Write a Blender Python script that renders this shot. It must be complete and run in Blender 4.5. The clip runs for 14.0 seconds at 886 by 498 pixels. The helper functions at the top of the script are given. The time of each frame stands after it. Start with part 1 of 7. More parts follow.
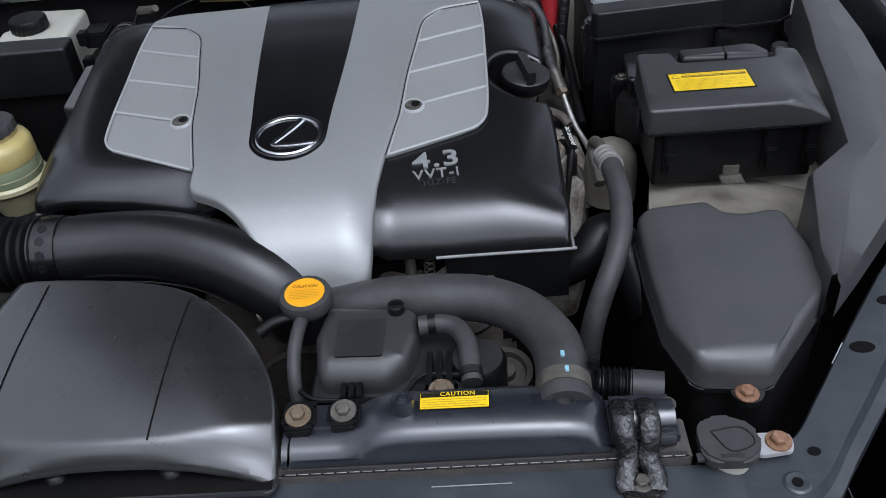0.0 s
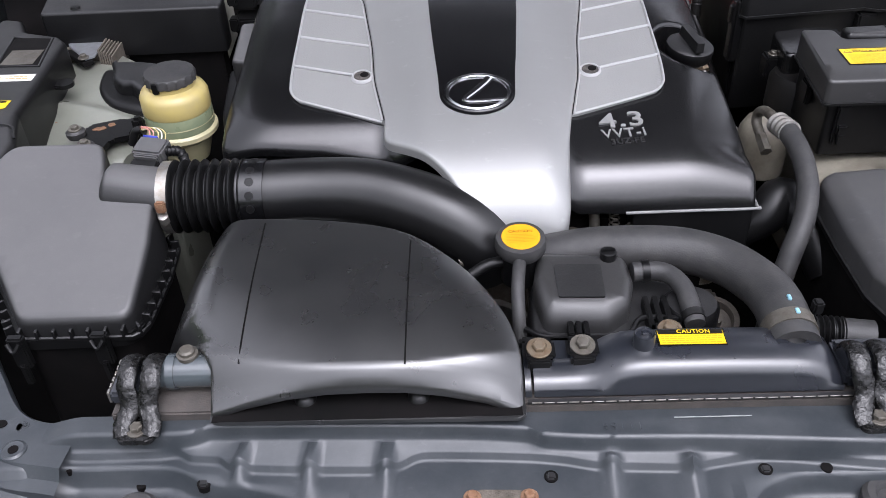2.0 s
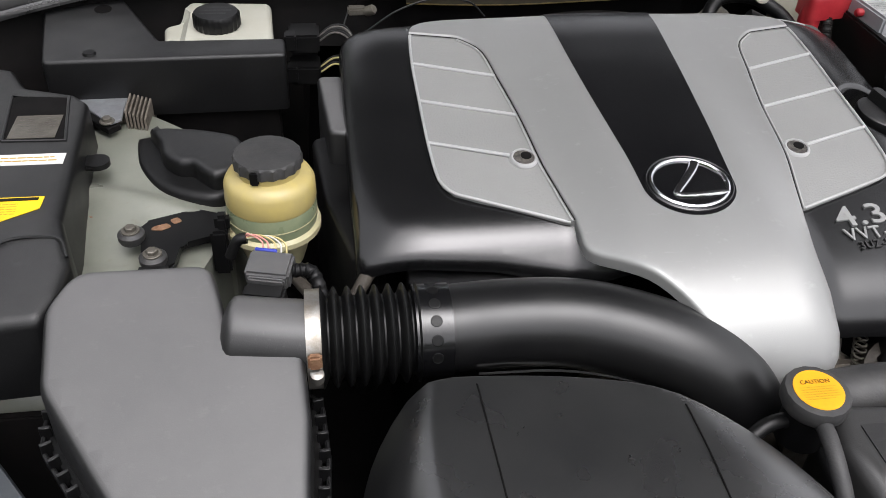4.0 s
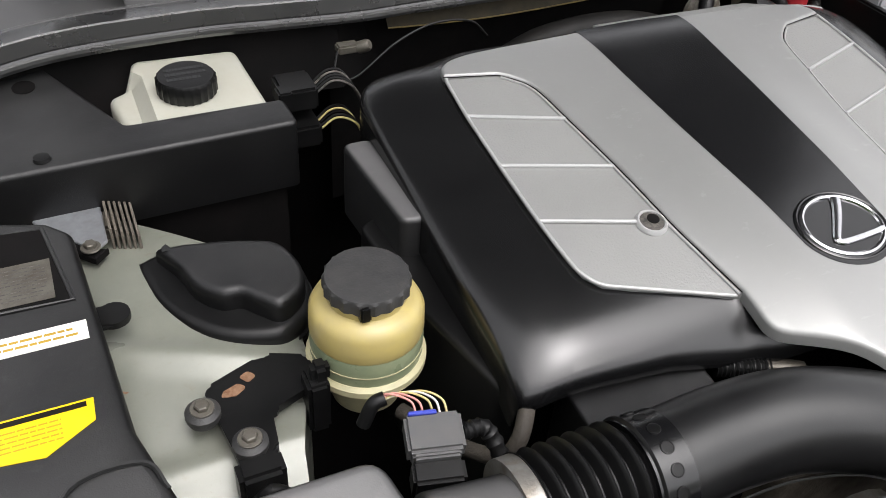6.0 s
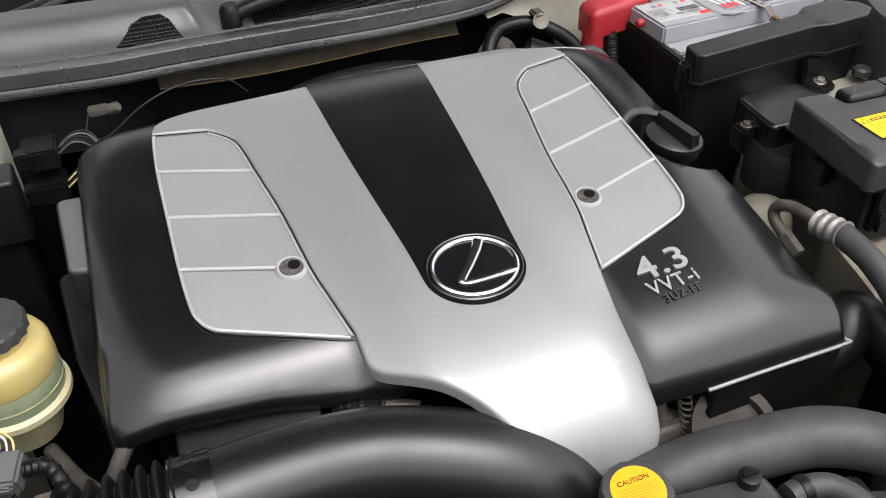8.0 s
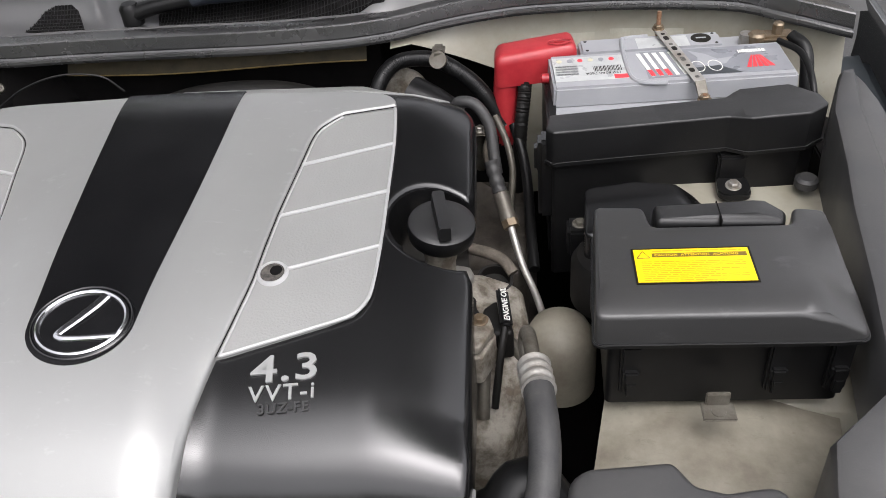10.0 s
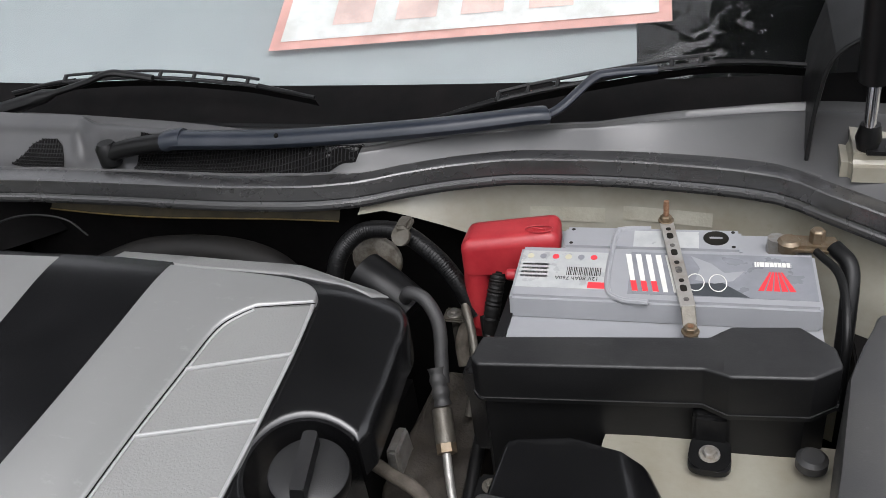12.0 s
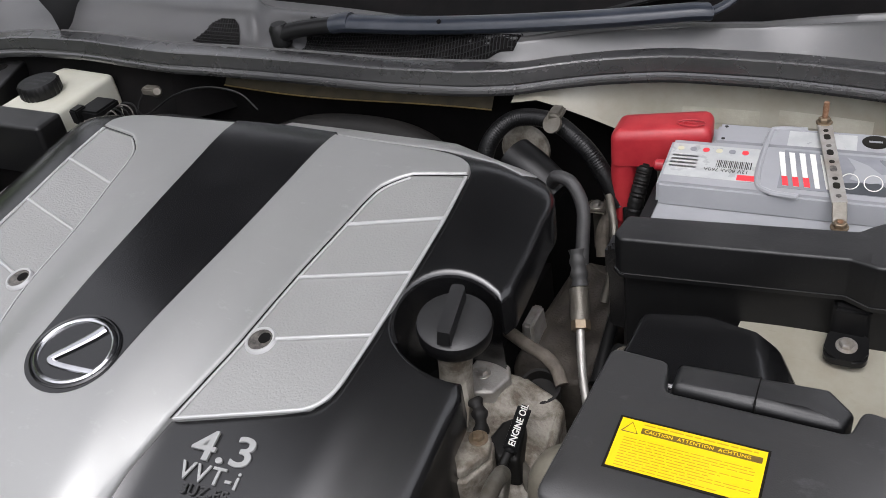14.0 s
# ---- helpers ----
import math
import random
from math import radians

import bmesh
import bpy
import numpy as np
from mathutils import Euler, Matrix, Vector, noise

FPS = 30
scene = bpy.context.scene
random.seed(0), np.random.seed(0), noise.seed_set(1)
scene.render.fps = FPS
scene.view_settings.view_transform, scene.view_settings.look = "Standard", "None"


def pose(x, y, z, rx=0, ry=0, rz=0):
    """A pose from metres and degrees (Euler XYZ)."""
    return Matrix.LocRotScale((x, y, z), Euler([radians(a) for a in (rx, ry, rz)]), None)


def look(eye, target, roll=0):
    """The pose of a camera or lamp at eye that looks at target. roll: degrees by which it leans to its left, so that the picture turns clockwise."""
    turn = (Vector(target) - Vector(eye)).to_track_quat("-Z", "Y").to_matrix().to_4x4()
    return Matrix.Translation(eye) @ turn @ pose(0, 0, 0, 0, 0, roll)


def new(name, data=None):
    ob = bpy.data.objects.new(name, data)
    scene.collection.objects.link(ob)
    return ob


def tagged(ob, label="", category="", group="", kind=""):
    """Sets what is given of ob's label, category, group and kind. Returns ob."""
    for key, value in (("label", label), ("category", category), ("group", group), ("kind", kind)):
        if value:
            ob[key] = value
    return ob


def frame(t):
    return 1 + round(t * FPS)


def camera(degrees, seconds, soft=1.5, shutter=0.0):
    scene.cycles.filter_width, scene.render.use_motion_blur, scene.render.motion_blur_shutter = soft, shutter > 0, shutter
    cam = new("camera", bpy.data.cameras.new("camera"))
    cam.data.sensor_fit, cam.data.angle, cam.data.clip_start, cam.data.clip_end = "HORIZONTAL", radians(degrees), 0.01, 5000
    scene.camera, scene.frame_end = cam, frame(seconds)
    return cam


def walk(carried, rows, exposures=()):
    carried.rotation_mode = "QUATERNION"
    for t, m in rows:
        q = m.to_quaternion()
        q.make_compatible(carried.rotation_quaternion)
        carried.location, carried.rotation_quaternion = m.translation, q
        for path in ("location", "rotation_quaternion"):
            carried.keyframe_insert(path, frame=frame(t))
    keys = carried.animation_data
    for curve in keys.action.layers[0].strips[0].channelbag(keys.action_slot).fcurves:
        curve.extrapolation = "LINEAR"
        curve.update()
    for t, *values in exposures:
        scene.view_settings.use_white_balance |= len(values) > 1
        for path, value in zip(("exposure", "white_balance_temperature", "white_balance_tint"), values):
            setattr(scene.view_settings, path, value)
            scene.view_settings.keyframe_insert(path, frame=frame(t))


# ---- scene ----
cam = camera(54.1, 14.0, soft=0.6)
PATH = [
    (0, (0.234, -0.425, 1.401), (0.137, 1.145, 0.166), -5.8),
    (0.5, (0.208, -0.435, 1.406), (0.073, 1.11, 0.144), -6.6),
    (1, (0.156, -0.453, 1.398), (0.0, 1.092, 0.137), -6.6),
    (1.5, (0.064, -0.476, 1.389), (-0.039, 1.087, 0.144), -4.7),
    (2, (-0.025, -0.493, 1.389), (-0.069, 1.083, 0.159), -2.6),
    (2.5, (-0.096, -0.489, 1.388), (-0.068, 1.099, 0.173), -0.7),
    (3, (-0.196, -0.417, 1.406), (-0.05, 1.14, 0.159), 2.1),
    (3.5, (-0.28, -0.301, 1.368), (-0.072, 1.261, 0.137), 3.2),
    (4, (-0.366, -0.179, 1.337), (-0.091, 1.373, 0.105), 3.1),
    (4.2, (-0.406, -0.126, 1.331), (-0.09, 1.407, 0.087), 3.2),
    (6.3, (-0.597, 0.117, 1.323), (0.134, 1.457, 0.031), 4.6),
    (6.5, (-0.579, 0.107, 1.332), (0.162, 1.442, 0.041), 4.5),
    (7, (-0.509, 0.055, 1.349), (0.237, 1.405, 0.075), 4.0),
    (7.5, (-0.37, -0.025, 1.362), (0.254, 1.407, 0.114), -0.0),
    (8, (-0.228, -0.065, 1.358), (0.297, 1.426, 0.132), -1.8),
    (8.5, (-0.093, -0.062, 1.352), (0.321, 1.462, 0.124), -2.0),
    (8.7, (-0.032, -0.056, 1.351), (0.31, 1.48, 0.116), -2.3),
    (10.8, (0.573, 0.049, 1.38), (0.093, 1.535, 0.131), -8.5),
    (11, (0.6, 0.106, 1.4), (0.062, 1.574, 0.153), -9.3),
    (11.5, (0.612, 0.201, 1.396), (0.033, 1.711, 0.22), -9.4),
    (12, (0.603, 0.24, 1.37), (0.008, 1.791, 0.257), -8.7),
    (12.5, (0.59, 0.259, 1.355), (-0.054, 1.778, 0.225), -8.8),
    (13, (0.578, 0.252, 1.346), (-0.15, 1.702, 0.177), -9.6),
    (13.5, (0.577, 0.227, 1.338), (-0.234, 1.611, 0.143), -10.3),
    (14, (0.602, 0.168, 1.346), (-0.244, 1.537, 0.158), -10.1),
]
LIGHT = [(0, 0.19, 5700, 12), (0.5, 0.46, 5850, 14), (1, 0.52, 5900, 16), (1.5, 0.78, 6000, 17), (2, 0.85, 6050, 18), (2.5, 0.89, 6150, 18), (3, 0.88, 6300, 17), (3.5, 0.83, 6400, 15), (4, 0.66, 6450, 13), (6.5, 0.75, 6550, 12), (7.5, 0.78, 6500, 13), (8.5, 0.92, 6500, 13), (11, 0.82, 6400, 14), (11.5, 0.73, 6350, 13), (12.5, 0.44, 6350, 12), (13, 0.38, 6350, 12), (13.5, 0.46, 6350, 13), (14, 0.62, 6350, 14)]
walk(cam, [(t, look(e, g, r)) for t, e, g, r in PATH], LIGHT)

# ---- world, sun, exposure ----
world = bpy.data.worlds.new("overcast_sky")
scene.world = world
world.use_nodes = True
wn, wl = world.node_tree.nodes, world.node_tree.links
sky = wn.new("ShaderNodeTexSky")
sky.sky_type, sky.sun_disc = "NISHITA", False
sky.sun_elevation, sky.sun_rotation = radians(68), radians(155)
sky.air_density, sky.dust_density, sky.ozone_density = 1.0, 4.0, 1.0
cloud = wn.new("ShaderNodeHueSaturation")
cloud.inputs["Saturation"].default_value = 0.10
wl.new(sky.outputs[0], cloud.inputs["Color"])
wl.new(cloud.outputs[0], wn["Background"].inputs["Color"])
wn["Background"].inputs["Strength"].default_value = 0.21
sun = new("sun", bpy.data.lights.new("sun", "SUN"))
sun.data.energy, sun.data.angle, sun.data.color = 0.75, radians(64), (1.0, 0.988, 0.98)
sun.matrix_world = look((0.7, -1.0, 5.0), (0, 0.5, 0.8))
scene.view_settings.exposure = 0.75


# ---- materials ----
def mat(name, color, rough=0.5, metal=0.0, grain=0.0, size=0.002, second=None, patch=0.05, amount=0.5, wear=0.12, coat=0.0, spec=0.5, scuff=0.0, dust=None, side_shade=None, specks=0.0):
    """A surface with colour patches, roughness wear, fine scuffs and grain, all in metres."""
    m = bpy.data.materials.new(name)
    m.use_nodes = True
    n, l = m.node_tree.nodes, m.node_tree.links
    p = n["Principled BSDF"]
    tc = n.new("ShaderNodeTexCoord")
    big = n.new("ShaderNodeTexNoise")
    big.inputs["Scale"].default_value, big.inputs["Detail"].default_value = 1 / patch, 6
    big.inputs["Roughness"].default_value = 0.65
    l.new(tc.outputs["Object"], big.inputs["Vector"])
    ramp = n.new("ShaderNodeValToRGB")
    ramp.color_ramp.elements[0].position, ramp.color_ramp.elements[1].position = 0.5 - 0.3 * amount, 0.5 + 0.35 * amount
    second = second or tuple(min(1, c * 1.35 + 0.004) for c in color)
    ramp.color_ramp.elements[0].color, ramp.color_ramp.elements[1].color = (*color, 1), (*second, 1)
    l.new(big.outputs["Fac"], ramp.inputs["Fac"])
    shade_out = ramp.outputs["Color"]
    if scuff:
        for k, (ang, stretch, lo) in enumerate(((25, 9, 0.63), (-50, 14, 0.65), (0, 1.6, 0.60))):
            mp = n.new("ShaderNodeMapping")
            mp.inputs["Rotation"].default_value = (0, 0, radians(ang))
            mp.inputs["Scale"].default_value = (28, 28 * stretch, 60) if k < 2 else (45, 70, 50)
            l.new(tc.outputs["Object"], mp.inputs["Vector"])
            ns = n.new("ShaderNodeTexNoise")
            ns.inputs["Scale"].default_value, ns.inputs["Detail"].default_value, ns.inputs["Roughness"].default_value = 1.0, 8, 0.7
            l.new(mp.outputs[0], ns.inputs["Vector"])
            mr = n.new("ShaderNodeMapRange")
            mr.inputs["From Min"].default_value, mr.inputs["From Max"].default_value = lo, lo + 0.12
            mr.inputs["To Max"].default_value = scuff
            l.new(ns.outputs["Fac"], mr.inputs["Value"])
            mx = n.new("ShaderNodeMix")
            mx.data_type = "RGBA"
            l.new(mr.outputs["Result"], mx.inputs["Factor"])
            l.new(shade_out, mx.inputs["A"])
            mx.inputs["B"].default_value = (*(dust or tuple(min(1, c * 2.2 + 0.03) for c in color)), 1)
            shade_out = mx.outputs["Result"]
    # Tops keep their dusty tone; sides are darkened in the colour for shade.
    if side_shade:
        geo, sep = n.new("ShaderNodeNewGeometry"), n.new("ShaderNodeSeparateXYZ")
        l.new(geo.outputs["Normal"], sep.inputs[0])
        top_mask = n.new("ShaderNodeMapRange")
        top_mask.inputs["From Min"].default_value, top_mask.inputs["From Max"].default_value = 0.70, 0.97
        l.new(sep.outputs["Z"], top_mask.inputs["Value"])
        side_mix = n.new("ShaderNodeMix")
        side_mix.data_type = "RGBA"
        l.new(top_mask.outputs["Result"], side_mix.inputs["Factor"])
        side_mix.inputs["A"].default_value = (*side_shade, 1)
        l.new(shade_out, side_mix.inputs["B"])
        shade_out = side_mix.outputs["Result"]
    if specks:
        sp = n.new("ShaderNodeTexNoise")
        sp.inputs["Scale"].default_value, sp.inputs["Detail"].default_value, sp.inputs["Roughness"].default_value = 420, 4, 0.6
        l.new(tc.outputs["Object"], sp.inputs["Vector"])
        sr = n.new("ShaderNodeMapRange")
        sr.inputs["From Min"].default_value, sr.inputs["From Max"].default_value, sr.inputs["To Max"].default_value = 0.60, 0.72, specks
        l.new(sp.outputs["Fac"], sr.inputs["Value"])
        sm = n.new("ShaderNodeMix")
        sm.data_type = "RGBA"
        l.new(sr.outputs["Result"], sm.inputs["Factor"])
        l.new(shade_out, sm.inputs["A"])
        sm.inputs["B"].default_value = (*(dust or (0.10, 0.095, 0.085)), 1)
        shade_out = sm.outputs["Result"]
    l.new(shade_out, p.inputs["Base Color"])
    rr = n.new("ShaderNodeMapRange")
    rr.inputs["To Min"].default_value, rr.inputs["To Max"].default_value = max(0.02, rough - wear), min(1, rough + wear)
    fine = n.new("ShaderNodeTexNoise")
    fine.inputs["Scale"].default_value, fine.inputs["Detail"].default_value = 0.25 / patch * 6, 5
    l.new(tc.outputs["Object"], fine.inputs["Vector"])
    l.new(fine.outputs["Fac"], rr.inputs["Value"])
    l.new(rr.outputs["Result"], p.inputs["Roughness"])
    p.inputs["Metallic"].default_value = metal
    p.inputs["Coat Weight"].default_value, p.inputs["Coat Roughness"].default_value = coat, rough * 0.8
    p.inputs["Specular IOR Level"].default_value = spec
    if grain:
        g = n.new("ShaderNodeTexNoise")
        g.inputs["Scale"].default_value, g.inputs["Detail"].default_value = 1 / size, 3
        l.new(tc.outputs["Object"], g.inputs["Vector"])
        b = n.new("ShaderNodeBump")
        b.inputs["Strength"].default_value, b.inputs["Distance"].default_value = grain, size * 0.5
        l.new(g.outputs["Fac"], b.inputs["Height"])
        l.new(b.outputs["Normal"], p.inputs["Normal"])
    return m


M_BLACK = mat("satin_black_cover", (0.0030, 0.0030, 0.0033), 0.23, grain=0.02, size=0.0008, wear=0.04, patch=0.2, spec=0.80, scuff=0.05, specks=0.03)
M_STRIPE = mat("smooth_black_stripe", (0.003, 0.003, 0.0035), 0.22, wear=0.04, patch=0.2, spec=0.7)
M_PLASTIC = mat("black_plastic", (0.0036, 0.0036, 0.0039), 0.38, grain=0.12, size=0.0012, second=(0.008, 0.008, 0.008), patch=0.08, spec=0.27, scuff=0.07, dust=(0.045, 0.042, 0.038), specks=0.07)
M_GREYPLASTIC = mat("worn_grey_black_plastic", (0.014, 0.014, 0.0148), 0.42, grain=0.25, size=0.0012, second=(0.026, 0.026, 0.026), patch=0.09, spec=0.45, scuff=0.3, side_shade=(0.0035, 0.0035, 0.0038), specks=0.10)
M_DUCT = mat("blow_moulded_black_duct", (0.012, 0.0122, 0.0128), 0.29, grain=0.04, size=0.0016, second=(0.020, 0.020, 0.020), patch=0.07, wear=0.08, spec=1.0, scuff=0.10, coat=1.0, specks=0.05)
M_LID = mat("sun_greyed_plastic", (0.080, 0.079, 0.080), 0.45, grain=0.12, size=0.0012, second=(0.100, 0.098, 0.098), patch=0.12, spec=0.6, scuff=0.3, dust=(0.15, 0.145, 0.14), side_shade=(0.012, 0.012, 0.0125), specks=0.10)
M_FUSELID = mat("grey_black_box_lid", (0.030, 0.030, 0.0305), 0.36, grain=0.20, size=0.0012, second=(0.036, 0.0355, 0.035), patch=0.12, spec=0.5, scuff=0.3)
M_SKYPALE = mat("pale_sky_reflection", (0.44, 0.47, 0.485), 0.5, second=(0.40, 0.43, 0.445), patch=0.2)
M_TANK = mat("blue_black_nylon", (0.010, 0.0115, 0.016), 0.30, grain=0.1, size=0.0015, second=(0.016, 0.018, 0.024), patch=0.05, spec=1.0, coat=0.4)
M_RUBBER = mat("grey_black_rubber", (0.026, 0.026, 0.027), 0.55, grain=0.25, size=0.002, second=(0.042, 0.041, 0.040), patch=0.02, spec=0.5, scuff=0.3, dust=(0.085, 0.08, 0.07), specks=0.12)
M_SILVER = mat("silver_paint", (0.288, 0.290, 0.284), 0.42, metal=0.48, second=(0.316, 0.318, 0.312), patch=0.3, wear=0.05, grain=0.10, size=0.0010, scuff=0.14, dust=(0.6, 0.6, 0.6))
M_RIB = mat("bright_silver_paint", (0.44, 0.44, 0.44), 0.36, metal=0.4, second=(0.48, 0.48, 0.48), patch=0.2, wear=0.04)
M_INLAY = mat("leather_grain_silver", (0.259, 0.260, 0.254), 0.46, metal=0.3, grain=0.5, size=0.0024, second=(0.287, 0.288, 0.281), patch=0.2, wear=0.04)
M_CHROME = mat("chrome", (0.6, 0.6, 0.62), 0.18, metal=1.0, wear=0.05)
M_STEEL = mat("dull_steel", (0.4, 0.39, 0.37), 0.42, metal=0.85, grain=0.2, size=0.002, second=(0.28, 0.25, 0.21), patch=0.012)
M_ALU = mat("cast_aluminium", (0.42, 0.41, 0.39), 0.5, metal=0.7, grain=0.4, size=0.002, second=(0.3, 0.28, 0.25), patch=0.02)
M_RUST = mat("rusty_bolt", (0.17, 0.08, 0.04), 0.6, metal=0.3, grain=0.3, size=0.0015, second=(0.3, 0.18, 0.11), patch=0.006)
M_BRASS = mat("passivated_bolt", (0.2, 0.165, 0.12), 0.45, metal=0.6, grain=0.3, size=0.0015, second=(0.16, 0.11, 0.065), patch=0.008)
M_BODY = mat("pale_green_gold_paint", (0.160, 0.167, 0.140), 0.30, metal=0.1, second=(0.205, 0.21, 0.175), patch=0.10, coat=0.3, wear=0.08, scuff=0.45, dust=(0.15, 0.125, 0.085), specks=0.25)
M_ARCH = mat("mud_stained_cream_paint", (0.21, 0.195, 0.155), 0.6, second=(0.12, 0.105, 0.08), patch=0.05, wear=0.1, scuff=0.4, dust=(0.06, 0.05, 0.035))
M_CREAM = mat("dusty_cream_paint", (0.30, 0.288, 0.24), 0.4, second=(0.22, 0.20, 0.155), patch=0.09, coat=0.2, wear=0.1, scuff=0.4, dust=(0.17, 0.14, 0.10))
M_PIPE = mat("satin_black_pipe", (0.006, 0.006, 0.0065), 0.33, grain=0.06, size=0.0014, second=(0.010, 0.010, 0.010), patch=0.06, spec=0.5, scuff=0.1, coat=0.12)
M_SLATE = mat("dusty_slate_paint", (0.027, 0.032, 0.037), 0.36, grain=0.05, size=0.002, second=(0.048, 0.053, 0.058), patch=0.05, wear=0.16, spec=0.55, scuff=0.45, dust=(0.080, 0.085, 0.090), specks=0.15)
M_GLOSS = mat("gloss_slate_paint", (0.05, 0.06, 0.065), 0.12, coat=0.8, patch=0.3, wear=0.03)
M_CORE = mat("dusty_radiator_core", (0.075, 0.065, 0.058), 0.8, grain=0.5, size=0.002, second=(0.05, 0.045, 0.042), patch=0.02)
M_YELLOW = mat("yellow_label", (0.72, 0.49, 0.0), 0.35, second=(0.76, 0.53, 0.01), patch=0.05)
M_ORANGE = mat("orange_cap_label", (0.80, 0.36, 0.008), 0.4, second=(0.76, 0.33, 0.008), patch=0.01)
M_INK = mat("label_ink", (0.006, 0.005, 0.003), 0.5, spec=0.2)
M_INKSOFT = mat("faded_label_ink", (0.36, 0.23, 0.01), 0.5)
M_WHITE = mat("white_label", (0.72, 0.72, 0.68), 0.4, patch=0.03, second=(0.64, 0.63, 0.58))
M_LABEL = mat("clear_grey_label", (0.36, 0.37, 0.37), 0.3, patch=0.02, second=(0.44, 0.45, 0.44))
M_BROWNINK = mat("brown_label_ink", (0.10, 0.06, 0.01), 0.5)
M_OILYEL = mat("aged_translucent_yellow", (0.43, 0.345, 0.12), 0.35, second=(0.38, 0.31, 0.13), patch=0.02, coat=0.2, scuff=0.35, dust=(0.27, 0.22, 0.11))
M_FLUID = mat("green_fluid_band", (0.19, 0.23, 0.14), 0.3, second=(0.25, 0.28, 0.17), patch=0.02, coat=0.2)
M_RESLOW = mat("pale_yellow_nylon", (0.50, 0.46, 0.28), 0.4, second=(0.42, 0.39, 0.24), patch=0.02, scuff=0.3, dust=(0.25, 0.21, 0.13))
M_TANKWHITE = mat("milky_polyethylene", (0.46, 0.46, 0.40), 0.42, second=(0.43, 0.42, 0.35), patch=0.05)
M_BATTERY = mat("light_grey_battery_case", (0.26, 0.265, 0.278), 0.42, grain=0.08, size=0.0015, second=(0.295, 0.30, 0.312), patch=0.1)
M_BATDARK = mat("grey_label_band", (0.16, 0.165, 0.18), 0.3)
M_RED = mat("red_terminal_cap", (0.30, 0.015, 0.022), 0.42, second=(0.40, 0.03, 0.035), patch=0.03)
M_REDINK = mat("red_print", (0.62, 0.03, 0.04), 0.4)
M_BLUE = mat("blue_lock_tab", (0.03, 0.045, 0.32), 0.4)
M_CYAN = mat("pale_blue_paint_mark", (0.2, 0.38, 0.46), 0.5)
M_WIRE_P, M_WIRE_Y, M_WIRE_W = mat("pink_wire", (0.45, 0.2, 0.17), 0.5), mat("yellow_wire", (0.4, 0.33, 0.14), 0.5), mat("white_wire", (0.45, 0.44, 0.4), 0.5)
M_WIPER = mat("blue_black_wiper_paint", (0.014, 0.019, 0.028), 0.34, second=(0.03, 0.034, 0.045), patch=0.05)
M_COWL = mat("grey_black_cowl_plastic", (0.058, 0.058, 0.060), 0.36, grain=0.1, size=0.0012, second=(0.076, 0.075, 0.074), patch=0.15, spec=0.7, scuff=0.2, coat=0.15, specks=0.08)
M_SEAL = mat("rubber_seal", (0.026, 0.026, 0.027), 0.27, second=(0.040, 0.039, 0.039), patch=0.08, wear=0.08, spec=1.0, coat=0.3, specks=0.05)
# Near-black for black parts, and for shade painted into gaps and holes.
M_DARK = mat("near_black_shade", (0.0025, 0.0025, 0.0025), 0.8, second=(0.006, 0.005, 0.005), patch=0.05, spec=0.12)
M_TAR = mat("tar_wrapped_rubber", (0.004, 0.004, 0.0042), 0.28, grain=0.6, size=0.005, second=(0.010, 0.0095, 0.009), patch=0.006, amount=0.4, wear=0.12, spec=0.55)
M_RIMGREY = mat("pale_grey_edge", (0.30, 0.30, 0.30), 0.4, second=(0.2, 0.2, 0.2), patch=0.03, metal=0.3)
M_ZINC = mat("tarnished_zinc_strap", (0.36, 0.35, 0.33), 0.45, metal=0.4, second=(0.24, 0.21, 0.18), patch=0.03, grain=0.2, size=0.002)
M_DUSTY = mat("dusty_engine_metal", (0.13, 0.112, 0.09), 0.75, grain=0.5, size=0.003, second=(0.055, 0.045, 0.035), patch=0.02, specks=0.2)
M_DUSTALU = mat("dust_filmed_casting", (0.27, 0.25, 0.215), 0.7, metal=0.1, grain=0.6, size=0.004, second=(0.10, 0.082, 0.06), patch=0.025, amount=0.3, scuff=0.5, dust=(0.07, 0.055, 0.04), specks=0.25)
M_TRIM = mat("matt_grey_wing_trim", (0.042, 0.042, 0.0435), 0.42, grain=0.12, size=0.0012, second=(0.056, 0.055, 0.054), patch=0.10, spec=0.6, scuff=0.25, specks=0.10)
M_PLUG = mat("dusty_light_grey_plastic", (0.075, 0.075, 0.077), 0.42, second=(0.09, 0.088, 0.086), patch=0.02, scuff=0.4, dust=(0.16, 0.15, 0.13))
M_BARE = mat("bluish_bare_plate", (0.34, 0.355, 0.38), 0.35, metal=0.6, second=(0.25, 0.255, 0.26), patch=0.02, wear=0.1)
M_GRIME = mat("brown_grime", (0.050, 0.042, 0.033), 0.75, grain=0.5, size=0.003, second=(0.022, 0.018, 0.014), patch=0.02, specks=0.2)
M_SEALER = mat("pale_brushed_sealer", (0.36, 0.345, 0.29), 0.5, second=(0.28, 0.265, 0.21), patch=0.04, grain=0.3, size=0.004)
M_DARKHOSE = mat("grimy_black_hose", (0.004, 0.0038, 0.0036), 0.6, second=(0.009, 0.008, 0.007), patch=0.03, spec=0.3)
M_DULL = mat("oxidised_dull_metal", (0.15, 0.14, 0.12), 0.48, metal=0.5, grain=0.3, size=0.003, second=(0.085, 0.075, 0.06), patch=0.02)
M_WELL = mat("grey_bolt_well", (0.05, 0.048, 0.045), 0.4, metal=0.4, second=(0.17, 0.155, 0.14), patch=0.005)
